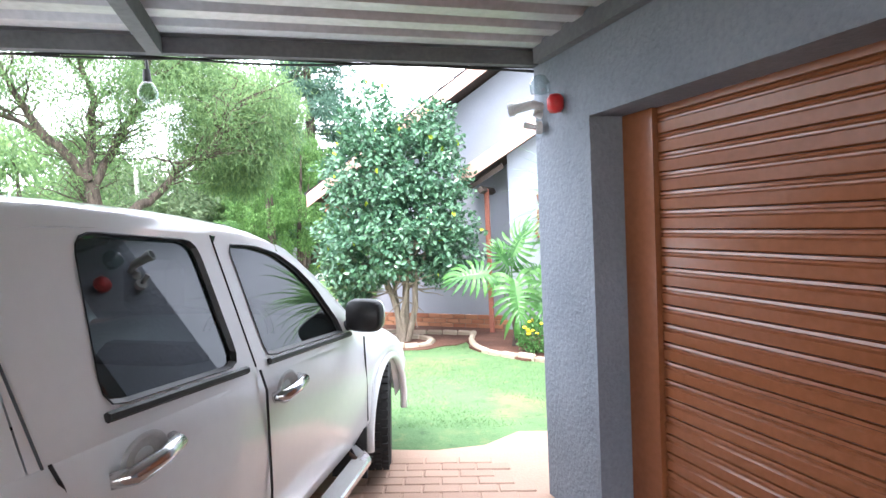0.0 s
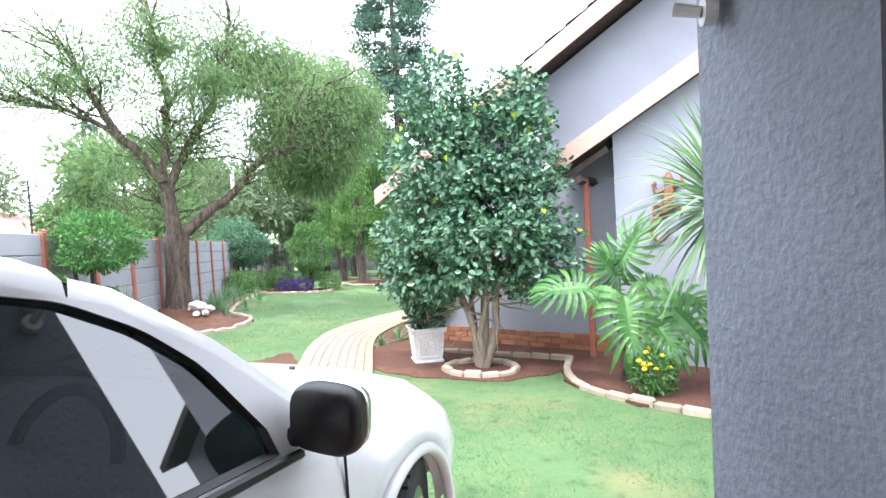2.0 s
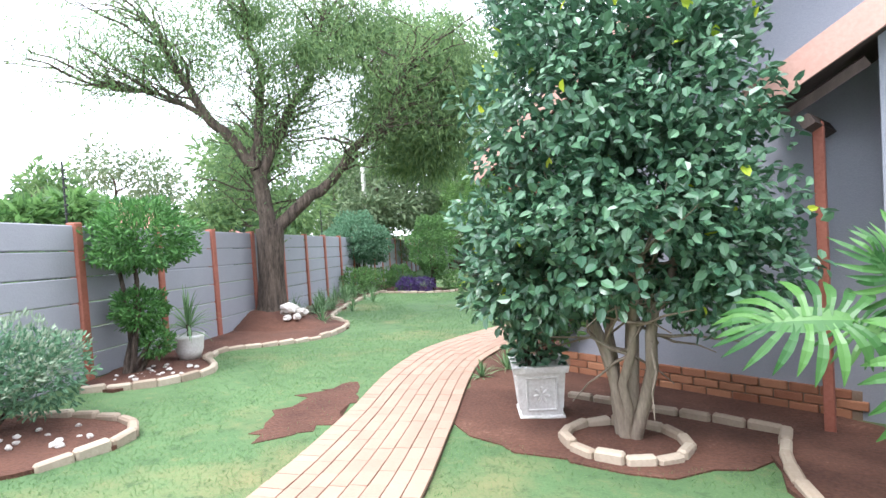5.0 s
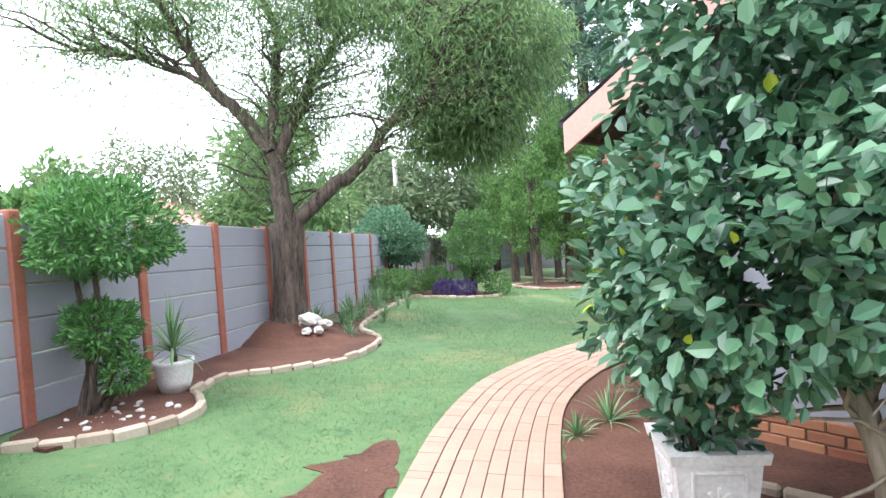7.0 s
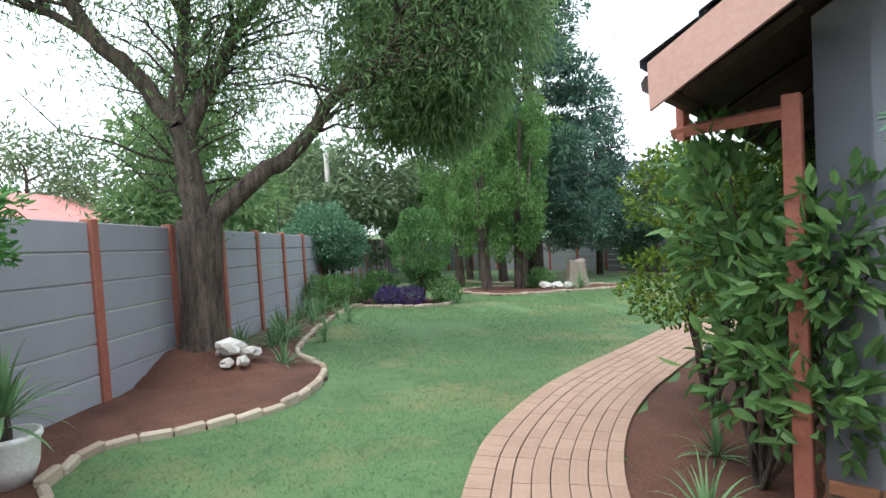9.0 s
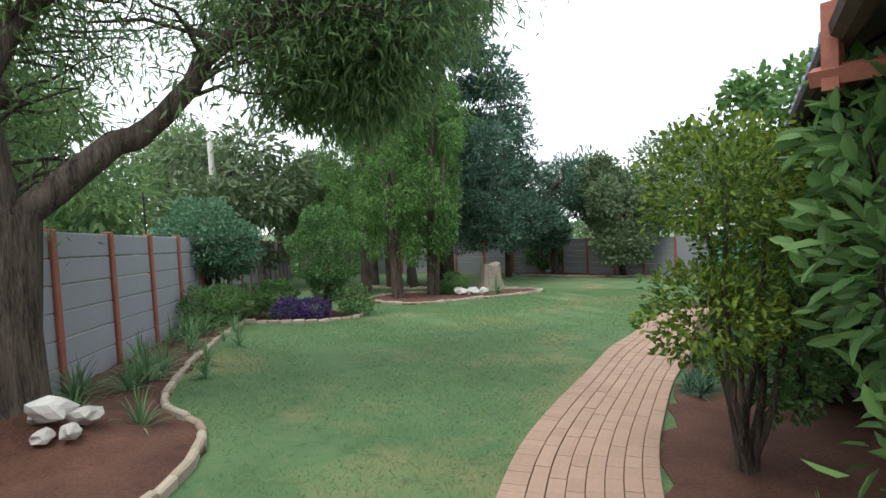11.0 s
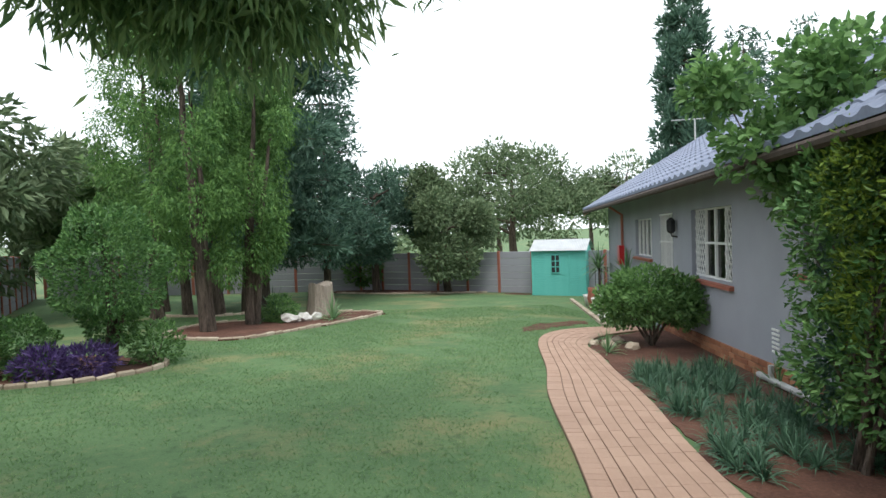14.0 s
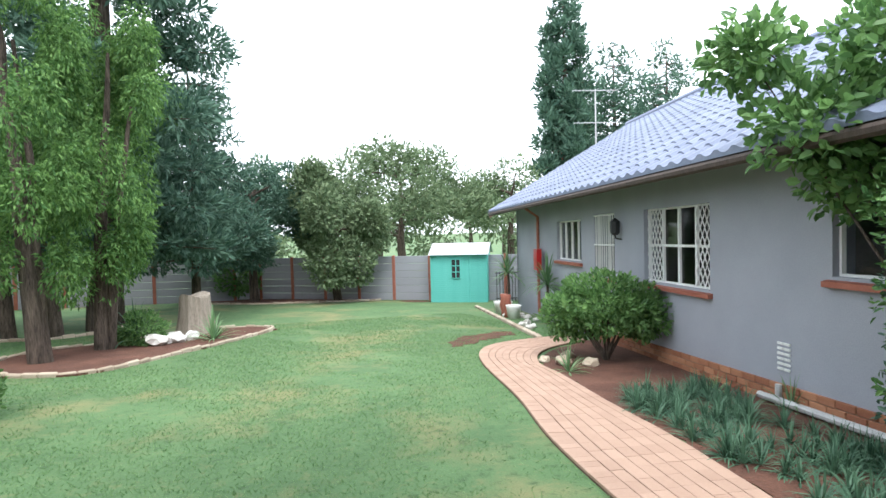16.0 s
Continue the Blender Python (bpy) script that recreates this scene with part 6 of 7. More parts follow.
bush("ivy_shrub", -9.4, 17.9, [(-9.5, 18.0, 0.0, 0.4, 0.5, 0.4), (-9.6, 18.8, -0.05, 0.45, 0.5, 0.45), (-9.5, 19.6, -0.1, 0.5, 0.5, 0.35)], 3200, L_BROAD, 0.09, 0.03, "mixed leafy border plants by the fence", "shrub", 0.012)
bush("rose_bush", -7.4, 20.6, [(-7.35, 20.5, -0.3, 0.4, 0.4, 0.35), (-8.6, 19.6, -0.4, 0.4, 0.3, 0.2)], 1400, L_BROAD, 0.07, 0.035, "small leafy border bush beside the round topiary", "shrub", 0.012)
bush("island_bush", -5.85, 25.5, [(-5.85, 25.5, -0.55, 0.45, 0.4, 0.35)], 2200, L_BROAD, 0.07, 0.03, "leafy green bush in the island bed", "shrub", 0.012)
bush("fence_creeper", -2.9, 37.6, [(-2.9, 37.6, -0.5, 0.9, 0.6, 0.8)], 1600, L_BROAD, 0.14, 0.08, "creeper climbing on the back fence", "climber", 0.02)
bush("marigold_plant", 1.15, 7.2, [(1.15, 7.2, -0.05, 0.22, 0.22, 0.2)], 900, L_TOPIARY, 0.05, 0.02, "small bushy marigold with yellow flowers", "flower", 0.008)


def marigold_flowers():
    th = bpy.data.objects["marigold_plant"]
    for k in range(12):
        a, r = rng.uniform(0, 6.28), rng.uniform(0.03, 0.2)
        c = (1.15 + r * math.cos(a), 7.2 + r * math.sin(a) - 0.05, 0.12 + rng.uniform(-0.12, 0.04))
        s = Shape().lathe([(0.0, 0.022), (0.016, 0.02), (0.028, 0.008), (0.026, -0.004), (0.008, -0.012)], 9, c)
        child(s.make("flower", M_YELLOW, smooth=True), th)


marigold_flowers()


def strap_plant(name, x, y, z0, n, length, width, mat, label, trunk=0.0, spread=1.0, group="", category="plant", trunk_r=0.04, droop=0.9):
    """A rosette of long arching blades, each folded along its midrib, on an optional bare stem."""
    th = plant(name, x, y, label, category, group)
    top = np.array([x, y, z0 + trunk])
    if trunk:
        sh = Shape().tube([(x, y, z0 - 0.05), (x + 0.02, y, z0 + trunk * 0.5), tuple(top)], [trunk_r * 1.2, trunk_r, trunk_r * 0.9], 9)
        child(sh.make("stem", M_BARK, smooth=True), th)
    v, f = [], []
    for i in range(n):
        az, el = rng.uniform(0, 6.28), math.radians(90 - spread * 95 * (i + 0.5) / n + rng.normal() * 6)
        L = length * rng.uniform(0.75, 1.1)
        d = np.array([math.cos(az) * math.cos(el), math.sin(az) * math.cos(el), math.sin(el)])
        side = np.array([-math.sin(az), math.cos(az), 0])
        p = top + np.array([0, 0, rng.uniform(-0.08, 0.05) if trunk else 0])
        b = len(v)
        for j in range(6):
            t = j / 5
            w = width * (0.7 + 0.6 * t if t < 0.4 else 1.1 * (1 - t) / 0.6 + 0.02) * 0.5
            up = np.cross(side, d)
            v += [p + side * w + up * w * 0.3, p, p - side * w + up * w * 0.3]
            p = p + d * L / 5
            d = d + np.array([0, 0, -droop * 0.32 * (0.4 + t)])
            d = d / np.linalg.norm(d)
        for j in range(5):
            k = b + 3 * j
            f += [(k, k + 1, k + 4, k + 3), (k + 1, k + 2, k + 5, k + 4)]
    ob = mesh_object("blades", v, f, mat, None)
    child(ob, th)
    tagged(ob, kind="stuff")
    return th


strap_plant("cordyline", 1.78, 6.9, ground_z(1.78, 6.9), 210, 1.15, 0.06, L_STRAP, "tall cordyline with a crown of long pale-green blades", 1.85, 1.45, category="palm", trunk_r=0.05)
strap_plant("young_cordyline", 2.3, 6.1, ground_z(2.3, 6.1), 60, 1.15, 0.06, L_STRAP, "young cordyline with long arching pale-green blades", 0.45, 1.1, category="palm", trunk_r=0.05, droop=0.6)
strap_plant("potted_yucca", -6.28, 9.28, ground_z(-6.28, 9.28) + 0.28, 46, 0.5, 0.03, L_STRAP, "spiky yucca growing in the white pot", 0.2, 1.15, category="yucca", trunk_r=0.03)
strap_plant("agave_plant", -6.0, 25.7, ground_z(-6, 25.7), 40, 0.75, 0.06, L_GRASSY, "spiky dark-green agave in the island bed", 0.15, 0.9, category="agave")
strap_plant("island_lily", -4.55, 25.6, ground_z(-4.55, 25.6), 60, 0.75, 0.035, L_STRAP, "strappy pale-green lily clump in the island bed", 0, 0.9)
strap_plant("wall_palm", 3.95, 27.5, ground_z(4, 27.5) + 0.3, 60, 0.8, 0.05, L_STRAP, "potted palm with arching blades by the wall", 0.9, 1.2, category="palm")
strap_plant("wall_palm_small", 3.0, 24.2, ground_z(3, 24.2), 50, 0.8, 0.05, L_STRAP, "cordyline with arching blades by the wall", 1.0, 1.2, category="palm")
rnd = random.Random(4)
for i in range(150):
    y = 14.3 + 3.5 * rnd.random()
    x = -1.98 + 0.335 * (y - 14.6) + 0.16 + 1.25 * rnd.random() ** 1.2
    strap_plant("liriope_tuft", x, y, ground_z(x, y), 38, rnd.uniform(0.22, 0.34), 0.015, L_GRASSY, "dense dark-green tuft of grassy border leaves", 0, 1.15, "tufts along the path", "grass tuft", droop=1.3)
for x, y in ((-0.25, 19.3), (-2.05, 11.2), (-2.2, 10.2), (-2.35, 9.75), (-8.0, 16.6), (-8.25, 16.0), (-7.75, 15.3), (-8.5, 17.0), (-7.3, 14.6), (-8.9, 18.0), (-6.75, 12.75), (0.5, 16.6), (0.35, 17.4)):
    strap_plant("lily_tuft", x, y, ground_z(x, y), 40, rnd.uniform(0.22, 0.5), 0.018, L_STRAP, "arching tuft of narrow green leaves on the soil", 0, 1.05, "tufts in the beds", "grass tuft")

for i in range(22):
    y = 12.6 + 5.0 * rnd.random()
    x = -6.5 - 0.345 * (y - 8.05) + 0.3 + 0.55 * rnd.random()
    strap_plant("border_lily", x, y, ground_z(x, y) + 0.02, 34, rnd.uniform(0.4, 0.62), 0.02, L_STRAP, "drooping pale-green lily tuft in the fence border", 0, 1.1, "lilies along the fence", "grass tuft", droop=1.1)


def philodendron():
    x, y = 0.95, 7.75
    th = plant("philodendron", x, y, "large split-leaf philodendron with glossy drooping fronds", "philodendron")
    g = ground_z(x, y)
    top = Vector((x, y, g + 0.45))
    child(Shape().tube([(x, y, g - 0.05), (x + 0.03, y, g + 0.2), tuple(top)], [0.06, 0.05, 0.045], 10).make("stem", M_BARK), th)
    # blade outline: lobed, deep cuts, in unit length
    def blade(L):
        """Fingers curving out of a broad midrib web, each waisted, wavy and rounded at the tip."""
        v, f = [], []
        lobes = 9
        for sg in (1, -1):
            web = len(v)
            for j in range(11):
                t = j / 10
                v += [Vector((t * 0.72, 0, 0)), Vector((t * 0.72 + 0.02, sg * (0.02 + 0.11 * math.sin(math.pi * (0.1 + 0.85 * t))), 0.02))]
            f += [(web + 2 * j, web + 2 * j + 1, web + 2 * j + 3, web + 2 * j + 2) for j in range(10)]
            for i in range(lobes + 1):
                t = i / lobes
                base = Vector((0.02 + t * 0.68, sg * 0.05 * (1 - 0.6 * t), 0.01))
                reach = (0.36 + 0.12 * math.sin(math.pi * (0.1 + 0.75 * t))) * random.uniform(0.85, 1.12) * (0.7 if t > 0.9 else 1)
                ang = math.radians(140 - 128 * t + random.uniform(-6, 6))
                p, k = base, len(v)
                for j in range(6):
                    u = j / 5
                    a = ang - u * math.radians(26)
                    d = Vector((math.cos(a), sg * math.sin(a), 0))
                    w = (0.034, 0.028, 0.036, 0.042, 0.03, 0.004)[j] * (1.1 - 0.3 * t)
                    side = Vector((-d.y, d.x, 0)) * w
                    sag = Vector((0, 0, 0.05 * math.sin(u * 3) - 0.16 * u * u * reach * 2 + random.uniform(-0.008, 0.008)))
                    v += [p + side + sag, p + sag - Vector((0, 0, 0.008)), p - side + sag]
                    p = p + d * reach / 5
                for j in range(5):
                    q = k + 3 * j
                    f += [(q, q + 1, q + 4, q + 3), (q + 1, q + 2, q + 5, q + 4)]
        return [p * L for p in v], f
    specs = [((-0.35, -0.25, 1.08), (-1.0, -0.1, 0.05), 0.62), ((0.0, 0.1, 1.25), (0.35, -0.1, 0.7), 0.62), ((-0.02, -0.35, 1.0), (0.05, -0.5, -0.85), 0.75), ((0.35, -0.1, 0.95), (1.0, -0.3, -0.1), 0.66), ((0.45, -0.3, 0.85), (0.7, -0.35, -0.75), 0.7), ((-0.05, 0.0, 1.15), (-0.3, -0.3, 0.6), 0.45), ((0.2, 0.2, 1.0), (0.5, 0.4, 0.2), 0.55), ((0.25, -0.35, 0.75), (0.35, -0.6, -0.6), 0.55), ((-0.1, 0.25, 0.9), (-0.5, 0.5, 0.2), 0.5)]
    for (ox, oy, oz), d, L in specs:
        o = Vector((x + ox, y + oy, g + oz))
        st = Shape().tube([top, top.lerp(o, 0.5) + Vector((0, 0, 0.12)), o], [0.014, 0.012, 0.009], 6)
        child(st.make("stalk", L_PHILO), th)
        v, f = blade(L)
        dv = Vector(d).normalized()
        zz = (Vector((0, -0.75, 0.65)) - dv * dv.dot(Vector((0, -0.75, 0.65)))).normalized()
        yy = zz.cross(dv)
        rot = Matrix((dv, yy, zz)).transposed().to_4x4()
        bend = [Vector((p.x, p.y, p.z - 0.25 * p.x * p.x / L)) for p in v]
        ob = mesh_object("leaf", [Matrix.Translation(o) @ rot @ p for p in bend], f, L_PHILO)
        child(ob, th)


philodendron()


def tree(name, x, y, blobs, n, mat, length, width, label, trunk_r, bark=M_BARK, broad=False, shell=0.4, gap=0.2, freq=1.2, down=0.0, lean=(0, 0), category="tree", stems=1, group="", smallest=0.3):
    th = plant(name, x, y, label, category, group)
    g = ground_z(x, y)
    sh = Shape()
    top = max(b[2] for b in blobs)
    for s in range(stems):
        ox, oy = (rng.normal() * trunk_r, rng.normal() * trunk_r) if stems > 1 else (0, 0)
        a = np.array([x + ox, y + oy, g - 0.1])
        b = np.array([x + lean[0] + ox * 6, y + lean[1] + oy * 6, g + (top - g) * 0.85])
        p = branch(sh, a, b, trunk_r, trunk_r * 0.25, 0.05, 10, 9)
        for bl in blobs:
            q = p[np.argmin(np.abs(p[:, 2] - (bl[2] - 0.5 * bl[5])))]
            branch(sh, q, np.array(bl[:3]) + rng.normal(size=3) * 0.2, trunk_r * smallest, trunk_r * 0.06, 0.15, 6, 6)
    child(sh.make("trunk", bark, smooth=True), th)
    p, d = cloud_points(blobs, n, shell, gap, freq)
    leaf_mesh("foliage", p, d + np.array([0, 0, -down]), mat, length, width, th, jitter=0.6, broad=broad)
    return th


# bright cypresses on the island, with hanging sprays
def cypress(x, y, h, r, n, lean):
    g = ground_z(x, y)
    blobs = []
    for k in range(38):
        t = rng.random()
        a = rng.uniform(0, 6.28)
        rr = r * (0.75 * math.sin(math.pi * (0.12 + 0.75 * t)) ** 0.7)
        z = g + 1.5 + t * (h - 1.7)
        blobs.append((x + lean[0] * t + rr * math.cos(a), y + lean[1] * t + rr * math.sin(a), z, 0.36, 0.36, 0.62))
    th = plant("island_cypress", x, y, "bright-green cypress with hanging sprays and leaning trunk", "tree", "cypresses on the island")
    sh = Shape()
    branch(sh, (x, y, g - 0.05), (x + lean[0], y + lean[1], g + h * 0.85), 0.15, 0.03, 0.05, 10, 9)
    branch(sh, (x + 0.12, y, g - 0.05), (x + 0.35 + lean[0], y + lean[1], g + h * 0.7), 0.1, 0.03, 0.05, 9, 9)
    child(sh.make("trunk", M_BARK, smooth=True), th)
    p, d = cloud_points(blobs, n, 0.3, 0.1, 2.5)
    leaf_mesh("foliage", p, d * 0.45 + np.array([0, 0, -0.7]), L_CYPRESS, 0.1, 0.034, th, jitter=0.4)


cypress(-7.3, 24.1, 7.6, 1.2, 28000, (-0.5, 0.2))
cypress(-6.5, 25.2, 6.6, 1.05, 23000, (0.3, 0.1))
cypress(-8.8, 25.9, 7.8, 1.2, 14000, (-0.2, 0.3))
for x, y in ((-8.6, 28.3), (-7.7, 28.2), (-8.1, 29.4), (-9.6, 29.8), (-7.1, 29.0)):
    tree("fine_leaf_tree", x, y, [(x + rng.normal() * 0.6, y + rng.normal() * 0.6, z, 1.3, 1.3, 0.9) for z in (2.6, 3.6, 4.6)], 4200, L_CYPRESS, 0.22, 0.05, "slim tree with hanging green foliage at the lawn's end", 0.16, down=0.8, group="slim trees at the lawn's end")


def conifer(x, y, h, r, n, mat, label, name="tall_conifer", droop=0.1, slim=False, bare=0.12, length=0.24, width=0.07, taper=0.45):
    """A tall evergreen: whorled limbs that shorten upwards, each with clumps of foliage."""
    th = plant(name, x, y, label, "tree")
    g = ground_z(x, y)
    sh = Shape()
    sh.tube([(x, y, g - 0.2), (x + 0.1, y, g + h * 0.5), (x, y, g + h * 0.97)], [0.032 * h * 0.6, 0.02 * h * 0.6, 0.02], 10)
    blobs = []
    k = 0
    for t in np.linspace(bare, 0.98, 16 if not slim else 22):
        m = (5 if not slim else 4) if t < 0.85 else 3
        for j in range(m):
            a = k * 2.4 + rng.normal() * 0.3
            k += 1
            prof = (1 - t) ** taper * (0.7 + 0.4 * rng.random()) if not slim else (math.sin(math.pi * (0.15 + 0.8 * t)) ** 0.6) * 0.8
            R = r * prof + 0.15
            z = g + t * h
            e = (x + R * math.cos(a), y + R * math.sin(a), z - droop * R)
            sh.tube([(x, y, z), e], [0.05, 0.012], 5)
            for q in ((0.95, 0.34), (0.6, 0.3)):
                s = max(0.28, R * q[1])
                blobs.append((x + R * q[0] * math.cos(a) * 0.9, y + R * q[0] * math.sin(a) * 0.9, z - droop * R * q[0] + 0.1, s, s, s * (0.55 if not slim else 1.1)))
    child(sh.make("trunk", M_BARK, smooth=True), th)
    p, d = cloud_points(blobs, n, 0.4, 0.15, 1.5)
    leaf_mesh("foliage", p, d + np.array([0, 0, 0.1 if not slim else 0.9]), mat, length, width, th, jitter=0.5)


conifer(-6.8, 29.9, 18.5, 3.1, 56000, L_CONIFER, "tall dark blue-green conifer behind the lawn", taper=0.35)
conifer(-4.6, 34.5, 9.0, 2.8, 16000, L_CONIFER, "dark spreading evergreen by the back fence", bare=0.2)
conifer(18.4, 43.0, 19.5, 2.1, 22000, L_CONIFER, "tall narrow pencil cypress behind the house", "pencil_cypress", 0.0, True, 0.02, 0.42, 0.13)
conifer(24.5, 45.0, 17.5, 4.4, 11000, L_CONIFER, "tall conifer far behind the house", bare=0.35, length=0.45, width=0.13)
conifer(31.0, 46.0, 19.0, 4.8, 11000, L_CONIFER, "tall conifer far behind the house", bare=0.35, length=0.45, width=0.13)
conifer(22.0, 47.0, 14.0, 1.5, 6000, L_DRYRED, "thin brown conifer behind the house", "brown_conifer", 0.0, True, 0.05, 0.42, 0.12)
conifer(-27.0, 32.0, 9.5, 2.0, 7000, L_CONIFER, "blue-green conifer beyond the fence", bare=0.1, length=0.4, width=0.13)


def crown(x, y, z, rx, rz, k, spread=0.75):
    out = []
    for i in range(k):
        d = unit(rng.normal(size=3))
        out.append((x + d[0] * rx * spread, y + d[1] * rx * spread, z + d[2] * rz * spread, rx * rng.uniform(0.32, 0.5), rx * rng.uniform(0.32, 0.5), rz * rng.uniform(0.3, 0.5)))
    return out


tree("broadleaf_tree", 0.6, 34.8, crown(0.4, 34.5, 1.5, 1.9, 2.3, 12), 20000, L_OLIVE, 0.16, 0.1, "broad-leaved green tree against the back fence", 0.18, broad=False, shell=0.3, gap=0.1)
tree("spreading_tree", -2.4, 36.3, crown(-2.3, 36.2, 2.4, 2.2, 2.2, 11), 20000, L_CONIFER, 0.15, 0.06, "dark spreading tree by the back fence", 0.2, shell=0.35, gap=0.15)
tree("olive_tree", 6.0, 41.5, crown(6.0, 41.5, 2.9, 4.2, 2.9, 16), 16000, L_OLIVE, 0.28, 0.1, "grey-green spreading tree beyond the back fence", 0.3, gap=0.25, freq=0.9)
tree("olive_tree", 12.5, 40.5, crown(12.2, 40.5, 2.4, 3.2, 2.4, 12), 9000, L_OLIVE, 0.28, 0.1, "grey-green spreading tree beyond the back fence", 0.3, gap=0.2, freq=0.9)
for x, y, z, r, h, m in ((-16.5, 22.0, 3.2, 3.0, 2.6, L_FEATHER), (-14.2, 27.5, 2.8, 2.8, 2.6, L_OLIVE), (-18.5, 30.0, 3.0, 3.2, 3.0, L_FEATHER), (-14.0, 35.5, 2.5, 2.6, 2.6, L_OLIVE), (-20.0, 15.0, 2.4, 2.2, 1.9, L_FEATHER), (-23.0, 38.0, 4.0, 4.0, 4.0, L_OLIVE), (-12.0, 42.0, 2.5, 3.2, 3.0, L_CONIFER), (-11.6, 31.0, 2.0, 1.7, 1.7, L_FEATHER), (-27.0, 8.0, 2.6, 3.0, 2.2, L_OLIVE), (-14.6, 13.0, 1.6, 1.6, 1.2, L_BROAD), (-31.0, 26.0, 4, 4, 3.5, L_OLIVE)):
    tree("boundary_tree", x, y, crown(x, y, z, r, h, 12), 8000, m, 0.32, 0.11, "leafy boundary tree beyond the fence", 0.2, gap=0.15, freq=1.0, down=0.4, group="trees beyond the fence")
for i in range(12):
    x = -52 + i * 9.0
    tree("distant_tree", x, 62 + 6 * math.sin(i * 2.3), crown(x, 62, 2.0, 5, 4.5, 9), 1900, L_OLIVE, 0.55, 0.22, "hazy distant treetop beyond the gardens", 0.3, gap=0.1, freq=0.6, group="distant trees")
for i in range(7):
    y = -4 + i * 9
    tree("distant_tree", -50, y, crown(-50, y, 2.5, 4.5, 3.5, 8), 1600, L_OLIVE, 0.5, 0.2, "hazy distant treetop beyond the gardens", 0.3, gap=0.1, freq=0.6, group="distant trees")


# ---- lawn blades ----
def inside(poly, x, y):
    x, y = np.asarray(x), np.asarray(y)
    c = np.zeros(x.shape, bool)
    n = len(poly)
    for i in range(n):
        (x0, y0), (x1, y1) = poly[i], poly[i - 1]
        if y0 != y1:
            c ^= ((y0 > y) != (y1 > y)) & (x < (x1 - x0) * (y - y0) / (y1 - y0) + x0)
    return c


def lawn_blades(n=240000):
    x = rng.uniform(-9.5, 2.4, n * 2)
    y = 3.9 + 24 * rng.random(n * 2) ** 1.5
    bad = inside(OUTER + INNER[::-1], x, y) | inside(BED_HOUSE, x, y) | inside(BED_LIZARD, x, y) | inside(BED_LEFT, x, y) | inside(BED_FRONT, x, y) | inside(ISLAND, x, y)
    bad |= x < -6.5 - 0.345 * (y - 8.05) + 0.1
    bad |= (y < 4.35) | (x > -1.6 + 0.35 * (y - 10.4)) & (y > 9)
    thin = np.sin(x * 1.9 + 0.7 * np.sin(y * 1.3)) + np.sin(y * 1.6 + 1.1 * np.sin(x * 0.9)) + 0.7 * np.sin(x * 5.1 + y * 3.7)
    bad |= thin > 1.25 + rng.normal(size=n * 2) * 0.5
    patch = ((x + 3.4) / 0.45) ** 2 + ((y - 8.1) / 1.05) ** 2 < 1 + rng.normal(size=n * 2) * 0.4
    bad |= patch & (rng.random(n * 2) > 0.06)
    patch = ((x + 0.1) / 1.3) ** 2 + ((y - 7.25) / 0.4) ** 2 < 1 + rng.normal(size=n * 2) * 0.4
    bad |= patch & (rng.random(n * 2) > 0.15)
    x, y = x[~bad][:n], y[~bad][:n]
    z = 0.07 - 0.033 * x - 0.0443 * y
    p = np.stack([x, y, z - 0.004], 1)
    k = len(p)
    d = unit(rng.normal(size=(k, 3)) * np.array([0.75, 0.75, 0.25]) + np.array([0, 0, 0.55]))
    side = unit(np.cross(d, rng.normal(size=(k, 3))))
    far = np.clip((y - 4) / 12, 0.25, 1.6)[:, None]
    L = (0.022 + 0.024 * rng.random((k, 1)))
    w = 0.0014 + 0.0024 * far
    v = np.stack([p - side * w, p + side * w, p + d * L], 1).reshape(-1, 3)
    me = bpy.data.meshes.new("lawn_blades")
    me.from_pydata(v.tolist(), [], np.arange(3 * k).reshape(-1, 3).tolist())
    me.materials.append(L_LAWN)
    tagged(new("lawn_blades", me), "short uneven lawn grass blades", "grass", kind="stuff")


lawn_blades()


# ---- edging stones, pavers and bricks, piece by piece ----
def edging(name, pts, label, closed=False, size=(0.24, 0.075, 0.075)):
    c = spline(pts, size[0] * 1.03, closed)
    x, y = c[0]
    th = empty(name, (x, y, ground_z(x, y)), label=label, category="garden edging", kind="structure")
    mesh = []
    for k in range(4):
        s = Shape().box((-size[0] / 2, -size[1] / 2 * random.uniform(0.85, 1.15), -0.06), (size[0] / 2, size[1] / 2 * random.uniform(0.85, 1.15), size[2] * random.uniform(0.8, 1.15)), None, 0.016)
        ob = s.make("edging_stone", M_CURB)
        mesh.append(ob.data)
        bpy.data.objects.remove(ob)
    for a, b in zip(c, c[1:]):
        m = (a + b) / 2
        o = new("edging_stone", random.choice(mesh))
        o.parent = th
        o.matrix_local = pose(m[0] - x, m[1] - y, ground_z(*m) - ground_z(x, y) + random.uniform(-0.012, 0.008), random.uniform(-4, 4), random.uniform(-3, 3), math.degrees(math.atan2(b[1] - a[1], b[0] - a[0])) + random.uniform(-4, 4))


